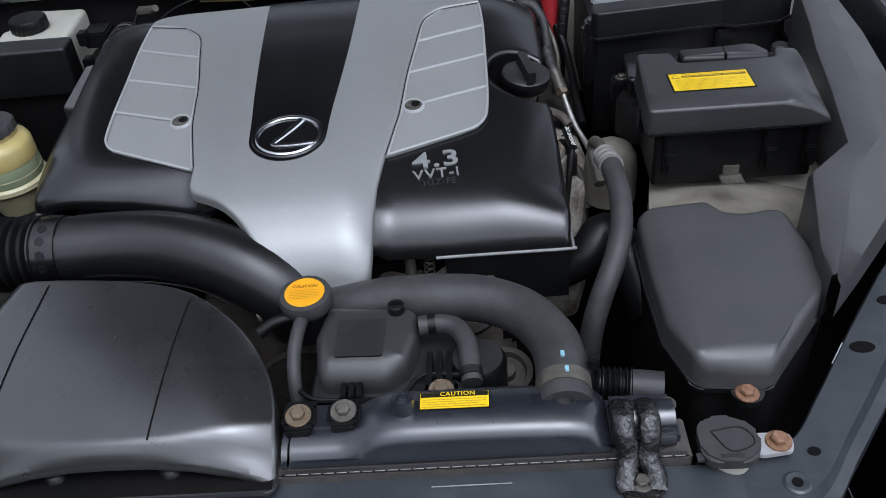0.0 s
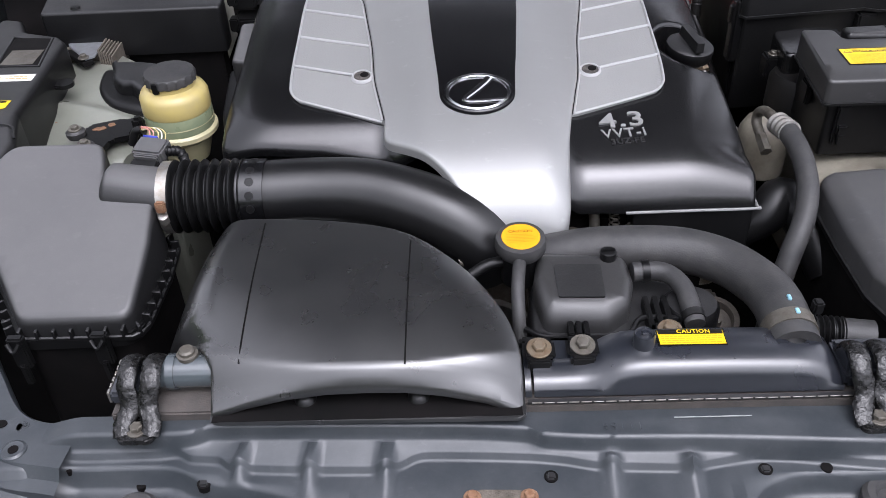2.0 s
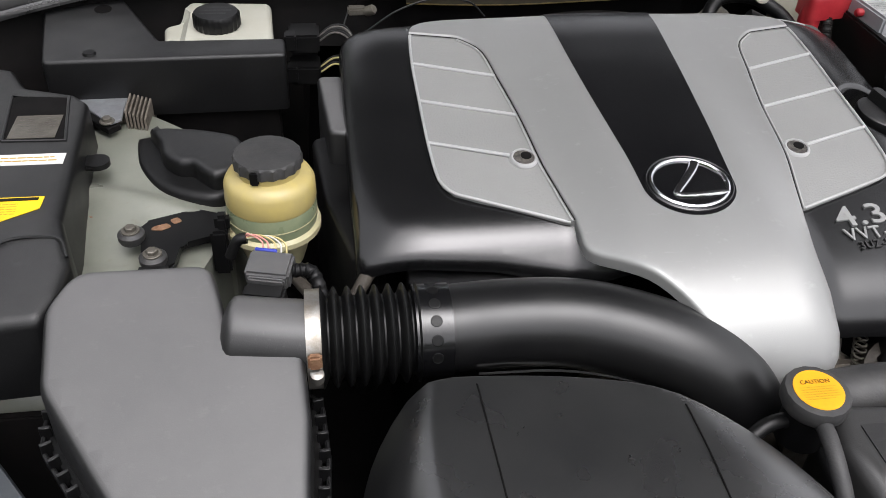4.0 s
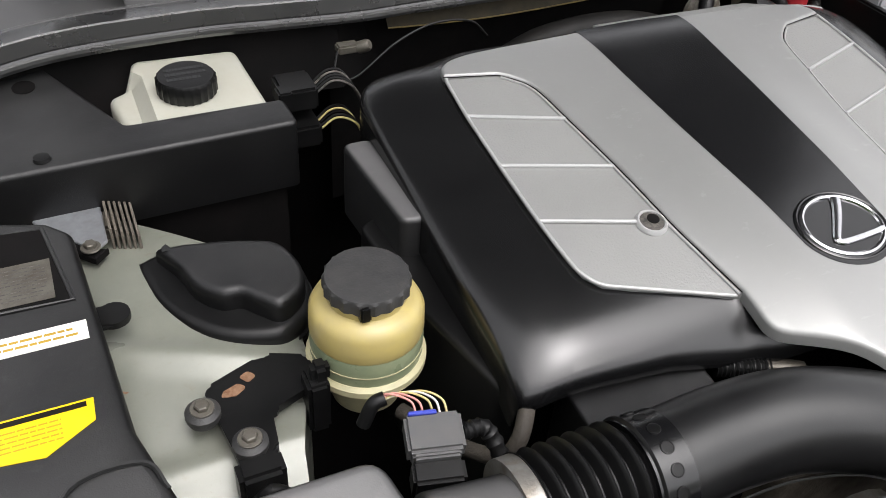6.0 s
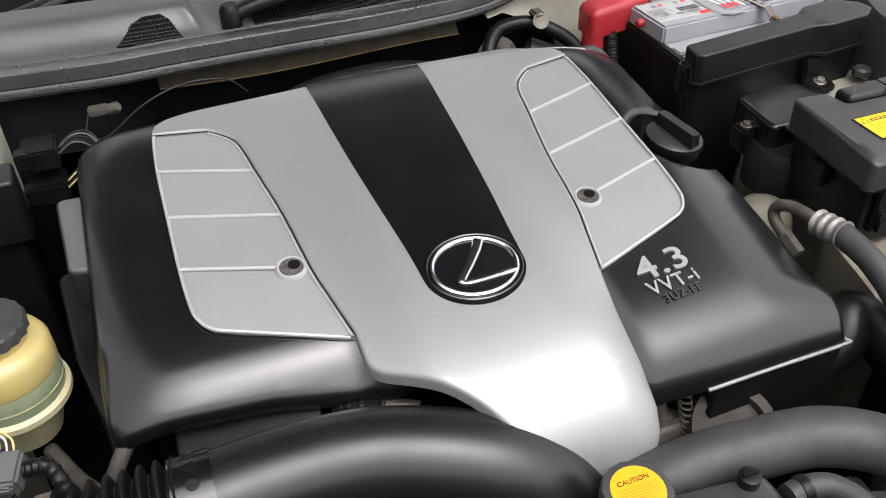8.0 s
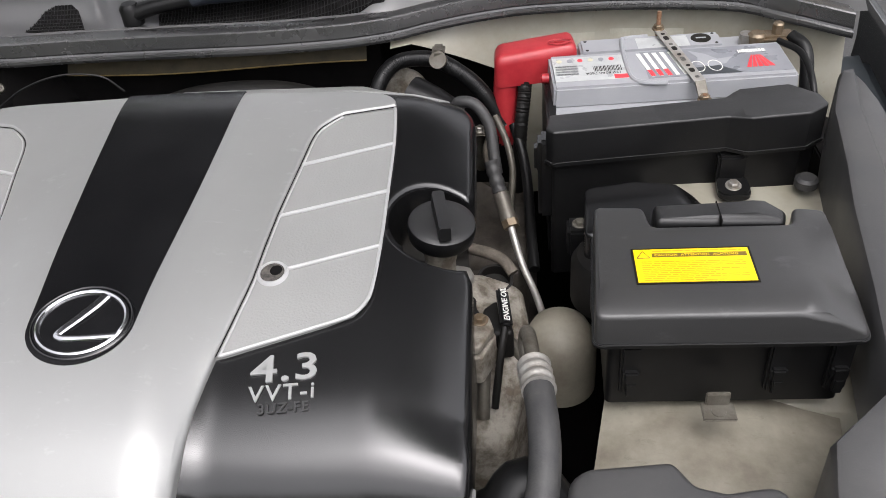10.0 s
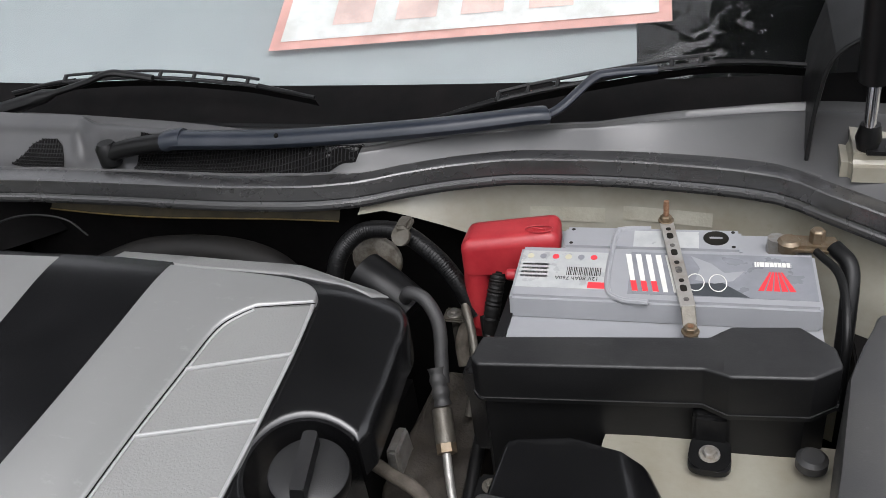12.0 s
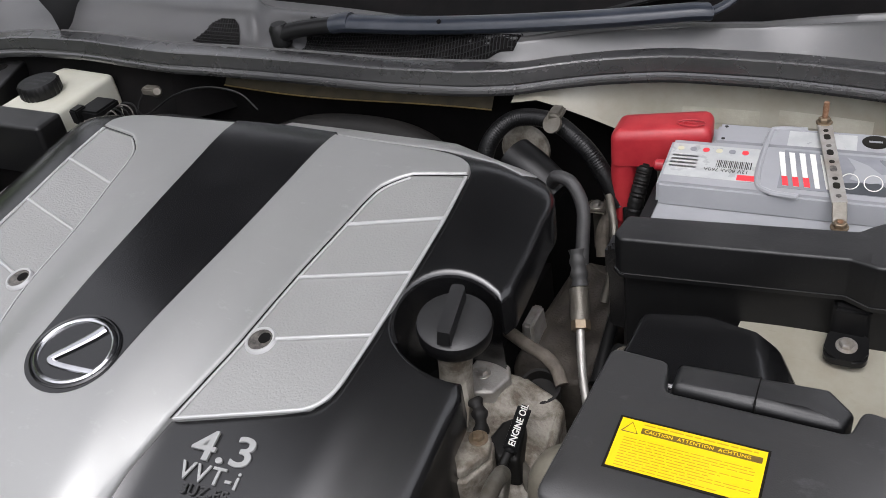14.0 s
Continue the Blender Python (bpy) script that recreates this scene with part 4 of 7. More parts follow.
def cover_z(x, y, trim=False):
    u = min(1, max(0, (abs(x) - 0.06) / 0.07))
    u = u * u * (3 - 2 * u)
    gy = y - 0.026 * max(0, x - 0.18) * max(0, 1 - (y - 0.37) / 0.08)
    if trim and x > 0:
        front_k = min(1, max(0, (y - 0.40) / 0.08))
        u *= front_k
        gy = y
    z = g_mid(y) * (1 - u) + (g_right(gy) if x > 0 or trim else g_left(y)) * u
    if trim and x > 0.07:
        z -= 12 * (1 - front_k) * (x - 0.07) ** 2
    w = max(0, abs(x) - 0.25) / 0.085
    z -= (0.027 * w ** 1.7 if x > 0 else 0.020 * w ** 2.8) * min(1, max(0, (y - 0.37) / 0.07))
    k = min(1, max(0, (abs(x) - 0.19) / 0.09))
    return z - 0.03 * max(0, (y - 0.83) / 0.05) ** 2 * (0.3 + 0.7 * k * k * (3 - 2 * k))


cover = thing("engine_cover", (0, 0.6, 0.75), "silver and satin-black plastic engine cover with ribbed inlays", "engine cover")
notch = [(0.303 + 0.052 * math.cos(radians(a)), 0.646 + 0.052 * math.sin(radians(a))) for a in range(300, 59, -12)]
shell = [(-0.3345, 0.480), (-0.3325, 0.4705), (-0.327, 0.4655), (-0.315, 0.4635), (-0.265, 0.4605), (-0.20, 0.4565), (-0.118, 0.444), (-0.07, 0.415), (-0.03, 0.375), (0.0, 0.35), (0.09, 0.345), (0.106, 0.368), (0.14, 0.368), (0.18, 0.367), (0.333, 0.371), (0.337, 0.40), (0.336, 0.50), (0.334, 0.588)]
shell += notch + [(0.334, 0.706), (0.3335, 0.76)] + [(0.272 + 0.0612 * math.cos(radians(a)), 0.812 + 0.0612 * math.sin(radians(a))) for a in range(-10, 86, 8)] + [(0.22, 0.875), (0.0, 0.878), (-0.22, 0.875)] + [(-0.272 + 0.0612 * math.cos(radians(a)), 0.812 + 0.0612 * math.sin(radians(a))) for a in range(95, 191, 8)] + [(-0.3335, 0.76), (-0.335, 0.6)]
def dense(pts, step):
    """The outline with points no further apart than step."""
    out = []
    for p, q in zip(pts, pts[1:] + pts[:1]):
        n = max(1, math.ceil((Vector(q) - Vector(p)).length / step))
        out += [(p[0] + (q[0] - p[0]) * k / n, p[1] + (q[1] - p[1]) * k / n) for k in range(n)]
    return out


part("shell", sheet(dense(shell, 0.007), cover_z, 0.0062, 0.007, lambda x, y, z: 0.7650 if x > 0.12 and y < 0.40 else z - (0.045 if x > 0.34 else 0.004 if y < 0.39 or (x < 0 and y < 0.475) else 0.035) - (0.03 if 0.26 > abs(x) and y > 0.6 else 0), -0.004), M_BLACK, cover, "satin black outer shell", 50)

inner = [(0.119, 0.480), (0.128, 0.525), (0.1355, 0.566), (0.143, 0.644), (0.1545, 0.718), (0.163, 0.768), (0.178, 0.789), (0.192, 0.800), (0.248, 0.811)]
def smooth2(pts, n=4):
    return [(p.x, p.y) for p in spline([(x, y, 0) for x, y in pts], n)]


inner = smooth2(inner[:-1], 3) + inner[-1:]
silver = [(-0.004, 0.320), (0.045, 0.318), (0.092, 0.320), (0.102, 0.331), (0.105, 0.345), (0.107, 0.38), (0.111, 0.43)] + inner
corner = smooth2([(0.248, 0.812), (0.2455, 0.823), (0.238, 0.832), (0.226, 0.839), (0.205, 0.8445), (0.17, 0.848)], 4)
silver += corner[1:] + [(0.0, 0.855)] + mirror(corner[1:])
silver += mirror(inner) + smooth2([(-0.119, 0.462), (-0.1185, 0.447), (-0.112, 0.435), (-0.092, 0.419), (-0.068, 0.399), (-0.046, 0.377), (-0.028, 0.353), (-0.014, 0.332), (-0.008, 0.324)], 3)
part("centre_panel", sheet(silver, lambda x, y: cover_z(x, y, True), 0.009, 0.0036, lambda x, y, z: z - 0.009, 0.0036), M_SILVER, cover, "silver painted centre panel")
stripe = smooth2([(0.0483, 0.50), (0.0505, 0.54), (0.0555, 0.60), (0.0625, 0.70), (0.0675, 0.80), (0.0695, 0.853)], 4)
stripe = ring(19, 0.0483, 0.0425, 0, 0.50, 180, 360)[1:-1] + stripe + [(0, 0.8565)] + mirror(stripe)
part("stripe", sheet(stripe, lambda x, y: cover_z(x, y, True), 0.009, 0.0, lambda x, y, z: z - 0.004, 0.0042), M_STRIPE, cover, "plain black stripe")
part("rear_lip", sheet([(-0.02, 0.860), (0.20, 0.858), (0.262, 0.852), (0.292, 0.842), (0.303, 0.856), (0.275, 0.874), (0.2, 0.886), (-0.02, 0.888)], cover_z, 0.02, 0.002, lambda x, y, z: z - 0.012, -0.002), M_INLAY, cover, "thin silver rear lip")

outer = [(0.2475, 0.803), (0.2505, 0.749), (0.2505, 0.677), (0.250, 0.602), (0.2475, 0.553), (0.2435, 0.536), (0.233, 0.5225), (0.210, 0.5125)]
for s, name in ((-1, "left"), (1, "right")):
    q = [(x, y) for x, y in inner[:-1]] + [(0.2470, 0.8095)] + outer
    q = q if s > 0 else mirror(q)
    cz = lambda x, y: cover_z(x, y, True)
    inlay = part("inlay", sheet(q, cz, 0.010, 0.0, lambda x, y, z: z - 0.006, -0.0008), M_INLAY, cover, "grained silver inlay panel")
    part("seam", tube([(s * (x + 0.0006), y, cover_z(s * x, y, True) + 0.0008) for x, y in inner], 0.0005, 6, 2), M_DARK, inlay, "dark seam against the centre panel")
    part("inner_rim", tube([(s * (x + 0.0030), y, cover_z(s * (x + 0.0030), y, True) + 0.0002) for x, y in inner[:-2]], 0.0012, 6, 2), M_RIB, inlay, "bright inner rim")
    rim = [(0.123, 0.4815)] + outer[::-1] + [(0.2455, 0.8085)]
    part("rim", tube([(s * x, y, cover_z(s * x, y) + 0.0002) for x, y in rim], 0.0017, 8, 5), M_RIB, inlay, "bright raised rim")
    for (ax, ay), (bx, by) in (((0.1665, 0.5753), (0.2495, 0.602)), ((0.146, 0.646), (0.2500, 0.677)), ((0.157, 0.720), (0.2500, 0.749))):
        part("rib", tube([(s * (ax + (bx - ax) * t), ay + (by - ay) * t, cover_z(s * (ax + (bx - ax) * t), ay + (by - ay) * t) + 0.0004) for t in (0, 0.33, 0.67, 1)], 0.0019, 8, 4), M_RIB, inlay, "bright raised rib")
    c = Vector((s * 0.153, 0.5705, cover_z(s * 0.153, 0.5705)))
    tilt = (0, -0.16, 1)
    part("bolt_well", lathe([(0.0112, 0.0010), (0.0116, 0.0024), (0.0130, 0.0026), (0.0142, 0.0012), (0.0150, -0.0012)], c, 32, tilt), M_RIB, inlay, "round bolt well")
    part("well_floor", lathe([(0.0114, -0.0004), (0.0114, 0.0012), (0.010, 0.0014), (0.004, 0.0012)], c, 24, tilt), M_WELL, inlay, "grey well floor")
    # Off-centre black disc: the bolt plus the well's shade, drawn in colour.
    part("bolt_and_shade", lathe([(0.0058, 0.0008), (0.0058, 0.0018), (0.004, 0.0019)], c + Vector((0.0030, 0.0026, 0.0002)), 18, tilt), M_DARK, inlay, "dark bolt with the well's shade drawn in")

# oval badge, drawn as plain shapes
ec = Vector((0.001, 0.501, cover_z(0.001, 0.501)))
eu = Vector((0, 1, 0.19)).normalized()
E = frame_on(ec + Vector((0, 0, 0.0028)), (1, 0, 0), eu)
badge = part("badge", prism(ring(40, 0.041, 0.0345), -0.006, 0.0015, 0.001, m=E), M_STRIPE, cover, "oval badge")
for rx, ry, w in ((0.0395, 0.033, 0.0026), (0.0445, 0.038, 0.0016)):
    bm = tube([E @ Vector((*p, 0.0015)) for p in ring(48, rx, ry) + [(rx, 0)]], w, 8, 1)
    part("ring", bm, M_CHROME if w > 0.002 else M_STRIPE, badge, "chrome ring" if w > 0.002 else "black ring")
part("stroke", tube([E @ Vector(p) for p in ((0.014, 0.028, 0.003), (0.008, 0.018, 0.003), (-0.004, 0.003, 0.003), (-0.0165, -0.0115, 0.003), (-0.0165, -0.0155, 0.003), (-0.010, -0.0172, 0.003), (0.012, -0.0168, 0.003), (0.036, -0.0150, 0.003))], lambda t: 0.0052 - 0.0022 * min(1, t * 1.6), 8, 6, flat=0.5), M_CHROME, badge, "chrome bent stroke")
ftilt = (0, 1, 0.24)
def on_cover(x, y, dz=0.0):
    return (x, y, cover_z(x, y) - 0.004 + dz)
part("figure", lettering("4.3", 0.036, frame_on(on_cover(0.181, 0.4705, 0.0012), (1, 0.10, 0.0), ftilt) @ Matrix.Diagonal((1.28, 1, 1, 1)), 0.0012, bold=0.0004, space=1.06), M_SILVER, cover, "raised silver displacement figure")
part("letters", lettering("VVT-i", 0.021, frame_on(on_cover(0.181, 0.4485, 0.0012), (1, 0.10, 0.0), ftilt), 0.0008, bold=0.0002, space=1.15), M_SILVER, cover, "raised silver letters")
part("letters", lettering("3UZ-FE", 0.0125, frame_on(on_cover(0.184, 0.4355, 0.001), (1, 0.10, 0.0), (0, 1, 0.3)), 0.0008, bold=0.0002, space=1.1), M_GREYPLASTIC, cover, "raised black letters")
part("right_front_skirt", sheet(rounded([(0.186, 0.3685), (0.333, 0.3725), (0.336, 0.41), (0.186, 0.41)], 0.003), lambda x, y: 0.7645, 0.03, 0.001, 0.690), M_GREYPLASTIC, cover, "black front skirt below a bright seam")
part("seam_edge", tube([(0.176, 0.3665, 0.7655), (0.25, 0.3685, 0.7650), (0.333, 0.3705, 0.7640), (0.3372, 0.376, 0.7640), (0.3375, 0.40, 0.7645)], 0.0019, 8, 6), M_RIMGREY, cover)
part("right_side_skirt", box(0.318, 0.334, 0.40, 0.566, 0.70, 0.80, 0.004), M_BLACK, cover)
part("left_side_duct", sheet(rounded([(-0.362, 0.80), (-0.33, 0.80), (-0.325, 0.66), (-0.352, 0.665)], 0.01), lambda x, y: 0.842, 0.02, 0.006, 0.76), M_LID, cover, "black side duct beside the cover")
part("left_side_tray", sheet(rounded([(-0.372, 0.72), (-0.33, 0.74), (-0.31, 0.50), (-0.335, 0.49), (-0.36, 0.60)], 0.012), lambda x, y: 0.80 - 0.03 * (0.7 - y), 0.02, 0.006, 0.60), M_PLASTIC, cover)
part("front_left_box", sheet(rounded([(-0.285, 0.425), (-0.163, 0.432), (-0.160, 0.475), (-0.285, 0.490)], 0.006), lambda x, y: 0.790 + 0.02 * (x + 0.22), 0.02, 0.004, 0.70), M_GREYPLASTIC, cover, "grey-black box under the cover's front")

vac = thing("vacuum_hose", (-0.12, 0.455, 0.79), "ribbed black vacuum hose with a grey end under the cover", "hose")
part("ribs", tube([Vector((-0.150, 0.455, 0.786)).lerp(Vector((-0.108, 0.436, 0.788)), k / 60) for k in range(61)], lambda t: 0.0080 + 0.0008 * math.cos(2 * math.pi * 13 * t), 14, 1), M_PLASTIC, vac)
part("end", tube([(-0.110, 0.437, 0.788), (-0.094, 0.430, 0.789), (-0.082, 0.424, 0.788)], 0.0075, 14, 4), M_DULL, vac, "dull grey hose end")
timing = thing("timing_case", (0.15, 0.42, 0.55), "dusty brown timing case with small pipes and a spring", "timing case")
part("timing_cover", sheet(rounded([(-0.12, 0.372), (0.25, 0.372), (0.25, 0.45), (-0.12, 0.45)], 0.01), lambda x, y: 0.715 + 0.008 * math.sin(60 * x) + 0.005 * math.sin(140 * x + 60 * y), 0.012, 0.006, 0.55), M_DUSTY, timing)
part("pipe", tube([(0.140, 0.400, 0.770), (0.142, 0.392, 0.745), (0.143, 0.380, 0.71), (0.144, 0.365, 0.65)], 0.0068, 12, 6), M_DULL, timing, "dull steel pipe")
part("spring", tube([(0.166 + 0.0065 * math.cos(k * 0.8), 0.392 - 0.0003 * k + 0.0065 * math.sin(k * 0.8), 0.765 - 0.0008 * k) for k in range(90)], 0.0012, 6, 1), M_DULL, timing, "small coil spring")
part("pulley", lathe([(0.045, 0), (0.045, 0.02), (0.035, 0.02), (0.033, 0.012), (0.012, 0.012)], (0.205, 0.362, 0.70), 32, (0, -0.6, 0.8)), M_GRIME, timing, "grimy pulley")
part("tensioner", join(lathe([(0.028, 0), (0.028, 0.022), (0.022, 0.022), (0.020, 0.014), (0.010, 0.014), (0.009, 0.024)], (0.248, 0.215, 0.715), 28, (0, -0.3, 1)), box(0.215, 0.262, 0.235, 0.262, 0.70, 0.735, 0.005)), M_GRIME, timing, "grimy brown belt tensioner")
part("stub", tube([(0.010, 0.325, 0.742), (-0.012, 0.312, 0.748), (-0.030, 0.306, 0.746)], 0.0085, 12, 5), M_DULL, timing, "dull pipe stub")

# oil filler: cap, neck, well
cap = thing("oil_filler_cap", (0.303, 0.645, 0.80), "black plastic oil filler cap with a raised grip bar", "oil cap", at=(-0.001, 0.004, 0.006))
ax = Vector((0.12, -0.10, 1)).normalized()
part("disc", lathe([(0.029, 0), (0.0325, 0.004), (0.0338, 0.016), (0.0328, 0.020), (0.029, 0.0225), (0.01, 0.0235)], (0.303, 0.645, 0.826), 36, ax), M_GREYPLASTIC, cap)
gb = frame_on((0.305, 0.640, 0.8500), (1, 0.20, -0.1), (-0.20, 1, 0.08))
part("grip", prism(rounded([(-0.0060, -0.030), (0.0060, -0.030), (0.0066, 0.027), (0.005, 0.031), (-0.005, 0.031), (-0.0066, 0.027)], 0.0015), 0, 0.0135, 0.0022, 3, 0.06, gb), M_GREYPLASTIC, cap, "raised grip bar")
part("grip_print", bars(gb @ pose(0, 0.006, 0.0134, 0, 0, 90), 0.036, 0.008, 1, 0.9, 3), M_GREYPLASTIC, cap)
part("neck", tube([(0.303, 0.645, 0.828), (0.300, 0.640, 0.79), (0.297, 0.632, 0.70)], lambda t: 0.0235 - 0.008 * min(1, t * 2.5), 20, 6), M_DUSTALU, cap, "pale dusty cast neck")
well = solid("filler_well", lathe([(0.051, 0.0), (0.0505, 0.09), (0.0535, 0.09), (0.0535, 0.0)], (0.303, 0.646, 0.755), 40), M_BLACK, "black round well wall in the cover", "filler well")
bmw = bmesh.new(); bmw.from_mesh(well.data)
bmesh.ops.bisect_plane(bmw, geom=bmw.verts[:] + bmw.edges[:] + bmw.faces[:], plane_co=(0.033, 0, 0), plane_no=(1, 0.25, 0), clear_outer=True)
bmesh.ops.delete(bmw, geom=[q for q in bmw.faces if len(q.verts) > 8], context="FACES_ONLY")
bmesh.ops.bisect_plane(bmw, geom=bmw.verts[:] + bmw.edges[:] + bmw.faces[:], plane_co=(0.012, 0, 0), plane_no=(1, -1.2, 0), clear_outer=True)
for v in bmw.verts:
    if v.co.z > 0.05:
        v.co.z = cover_z(v.co.x + ORIGIN[well.name].x, v.co.y + ORIGIN[well.name].y) - 0.007 - ORIGIN[well.name].z
bmw.to_mesh(well.data); bmw.free()
well.parent = cover
well.location = Vector(well.location) - ORIGIN[cover.name]
for key in ("category",):
    del well[key]

# engine side by the filler: head casting, dipstick, pipes
head = thing("cylinder_head_side", (0.36, 0.60, 0.60), "grey cast aluminium cylinder head side with brackets", "cylinder head")
part("casting", sheet(rounded([(0.30, 0.53), (0.365, 0.54), (0.390, 0.62), (0.380, 0.70), (0.33, 0.715), (0.30, 0.70)], 0.02), lambda x, y: 0.735 - 0.9 * max(0, 0.625 - y) + 0.005 * math.sin(x * 110) * math.sin(y * 90) - 0.3 * (x - 0.33), 0.006, 0.008, 0.5), M_DUSTALU, head)
part("bracket", sheet(rounded([(0.288, 0.672), (0.306, 0.655), (0.322, 0.664), (0.329, 0.690), (0.323, 0.703), (0.290, 0.706)], 0.004), lambda x, y: 0.754 - 0.30 * max(0, x - 0.312), 0.006, 0.003, 0.70), M_ALU, head, "pale alloy bracket")
part("rear_casting", sheet(rounded([(0.30, 0.74), (0.385, 0.74), (0.40, 0.84), (0.385, 0.93), (0.31, 0.93)], 0.02), lambda x, y: 0.702 + 0.006 * math.sin(x * 130) * math.sin(y * 100), 0.008, 0.008, 0.5), M_GRIME, head, "dusty rear casting")
part("loom", tube([(0.375, 0.93, 0.79), (0.385, 0.90, 0.765), (0.390, 0.86, 0.745), (0.392, 0.80, 0.725), (0.395, 0.74, 0.71)], 0.0065, 12, 8), M_PLASTIC, head, "black wiring loom")
part("steel_tube", tube([(0.352, 0.935, 0.80), (0.366, 0.905, 0.778), (0.372, 0.88, 0.75), (0.368, 0.855, 0.715)], 0.0045, 10, 8), M_DULL, head, "dull steel tube")
part("rear_bracket", box(0.302, 0.318, 0.775, 0.815, 0.70, 0.734, 0.003, 2, taper=0.002), M_ALU, head, "pale alloy bracket")
part("rear_tab", join(box(0.318, 0.344, 0.944, 0.968, 0.764, 0.768, 0.002), box(0.323, 0.335, 0.960, 0.968, 0.70, 0.766, 0.002)), M_DULL, head, "dull steel tab")
part("tab_bolt", hexbolt((0.330, 0.956, 0.768), 0.0052), M_STEEL, head)
part("brown_hose", tube([(0.346, 0.962, 0.775), (0.346, 0.955, 0.760), (0.341, 0.940, 0.742), (0.346, 0.926, 0.720)], 0.0085, 12, 6), M_DUSTY, head, "dusty brown hose end")
part("bracket_bolt", join(hexbolt((0.304, 0.682, 0.753), 0.0052, washer=1.5), box(0.294, 0.300, 0.680, 0.684, 0.755, 0.757, 0.0005, 1)), M_STEEL, head)
part("lower_bracket", join(sheet(rounded([(0.300, 0.566), (0.338, 0.560), (0.352, 0.588), (0.346, 0.608), (0.322, 0.603), (0.300, 0.592)], 0.006), lambda x, y: 0.766, 0.01, 0.003, 0.757), sheet(rounded([(0.300, 0.563), (0.340, 0.557), (0.354, 0.588), (0.346, 0.611), (0.300, 0.595)], 0.006), lambda x, y: 0.754, 0.01, 0.003, 0.72)), M_DUSTALU, head, "ledged dusty alloy bracket")
part("filler_web", tube([(0.302, 0.640, 0.80), (0.308, 0.628, 0.77), (0.316, 0.606, 0.762)], 0.0085, 12, 6, flat=0.5), M_DUSTALU, head, "pale cast web below the filler")
part("lower_bolt", hexbolt((0.338, 0.598, 0.766), 0.0055), M_BRASS, head)
part("rag_tail", tube([(0.318, 0.634, 0.772), (0.325, 0.628, 0.768), (0.330, 0.620, 0.760), (0.331, 0.613, 0.745)], lambda t: 0.0065 + 0.0015 * math.sin(t * 17), 10, 6, flat=0.6), M_DARKHOSE, head, "crumpled black sleeve")
part("connector", sheet(rounded([(0.335, 0.612), (0.352, 0.600), (0.372, 0.602), (0.362, 0.645), (0.352, 0.652), (0.340, 0.640)], 0.006), lambda x, y: 0.745, 0.01, 0.005, 0.71), M_DARKHOSE, head, "black moulded connector body")
part("bent_pipe", tube([(0.338, 0.555, 0.67), (0.340, 0.580, 0.708), (0.346, 0.600, 0.722), (0.358, 0.613, 0.724), (0.370, 0.614, 0.714), (0.380, 0.606, 0.695), (0.386, 0.595, 0.66)], 0.0068, 14, 8), M_DULL, head, "pale bent alloy pipe")
part("drain_cup", lathe([(0.020, 0), (0.020, 0.02), (0.017, 0.020), (0.016, 0.008)], (0.349, 0.710, 0.708), 24, (0.1, -0.2, 1)), M_DARKHOSE, head, "dark rubber cup")
dip = thing("dipstick", (0.373, 0.605, 0.74), "black oil dipstick handle with white lettering", "dipstick")
D = frame_on((0.3615, 0.6275, 0.756), (-0.10, 1, 0.03), (-1, -0.10, 0.35))
part("handle", box(-0.027, 0.026, -0.0065, 0.0065, -0.004, 0.004, 0.003, 2, D), M_PLASTIC, dip)
part("tube", tube([D @ Vector((-0.02, 0, 0)), (0.358, 0.585, 0.735), (0.350, 0.56, 0.68)], 0.004, 10, 5), M_DARKHOSE, dip)
part("letters", lettering("ENGINE OIL", 0.0088, D @ pose(0.001, 0, 0.0043), 0.0002, bold=0.00012), M_WHITE, dip, "white lettering")

drier = thing("resonator_cup", (0.474, 0.655, 0.66), "round black plastic cup beside a dusty rounded dome", "plastic cup")
part("dome", lathe([(0.037, 0), (0.037, 0.05), (0.035, 0.066), (0.028, 0.080), (0.016, 0.088), (0.005, 0.090)], (0.417, 0.603, 0.672), 36), M_ARCH, drier, "dusty grey-brown rounded dome")
part("round_cover", lathe([(0.044, 0), (0.044, 0.045), (0.038, 0.055), (0.012, 0.058)], (0.474, 0.655, 0.745), 32), M_DARKHOSE, drier)

# ---- intake pipe ----
pipe = thing("intake_pipe", (-0.2, 0.37, 0.76), "smooth satin-black intake pipe with a corrugated rubber bellows", "intake pipe")
part("pipe", tube([(-0.270, 0.383, 0.798), (-0.20, 0.386, 0.798), (-0.14, 0.381, 0.797), (-0.085, 0.366, 0.790), (-0.035, 0.348, 0.776), (0.0, 0.335, 0.752), (0.02, 0.33, 0.72)], lambda t: 0.0405 + 0.003 * t, 32, 8), M_PIPE, pipe)
part("mould_line", tube([(-0.235, 0.344, 0.779), (-0.16, 0.345, 0.774), (-0.10, 0.333, 0.768), (-0.06, 0.316, 0.757)], 0.0012, 6, 6), M_DUCT, pipe)
bel = [(-0.371, 0.383, 0.798), (-0.286, 0.383, 0.798)]
part("bellows", tube([Vector(bel[0]).lerp(Vector(bel[1]), k / 63) for k in range(64)], lambda t: 0.0405 + 0.0048 * math.cos(2 * math.pi * 7 * t), 32, 1), M_PLASTIC, pipe, "corrugated black bellows")
part("band", tube([(-0.290, 0.383, 0.798), (-0.258, 0.383, 0.798)], 0.0432, 32, 3), M_STRIPE, pipe, "glossy black cuff")
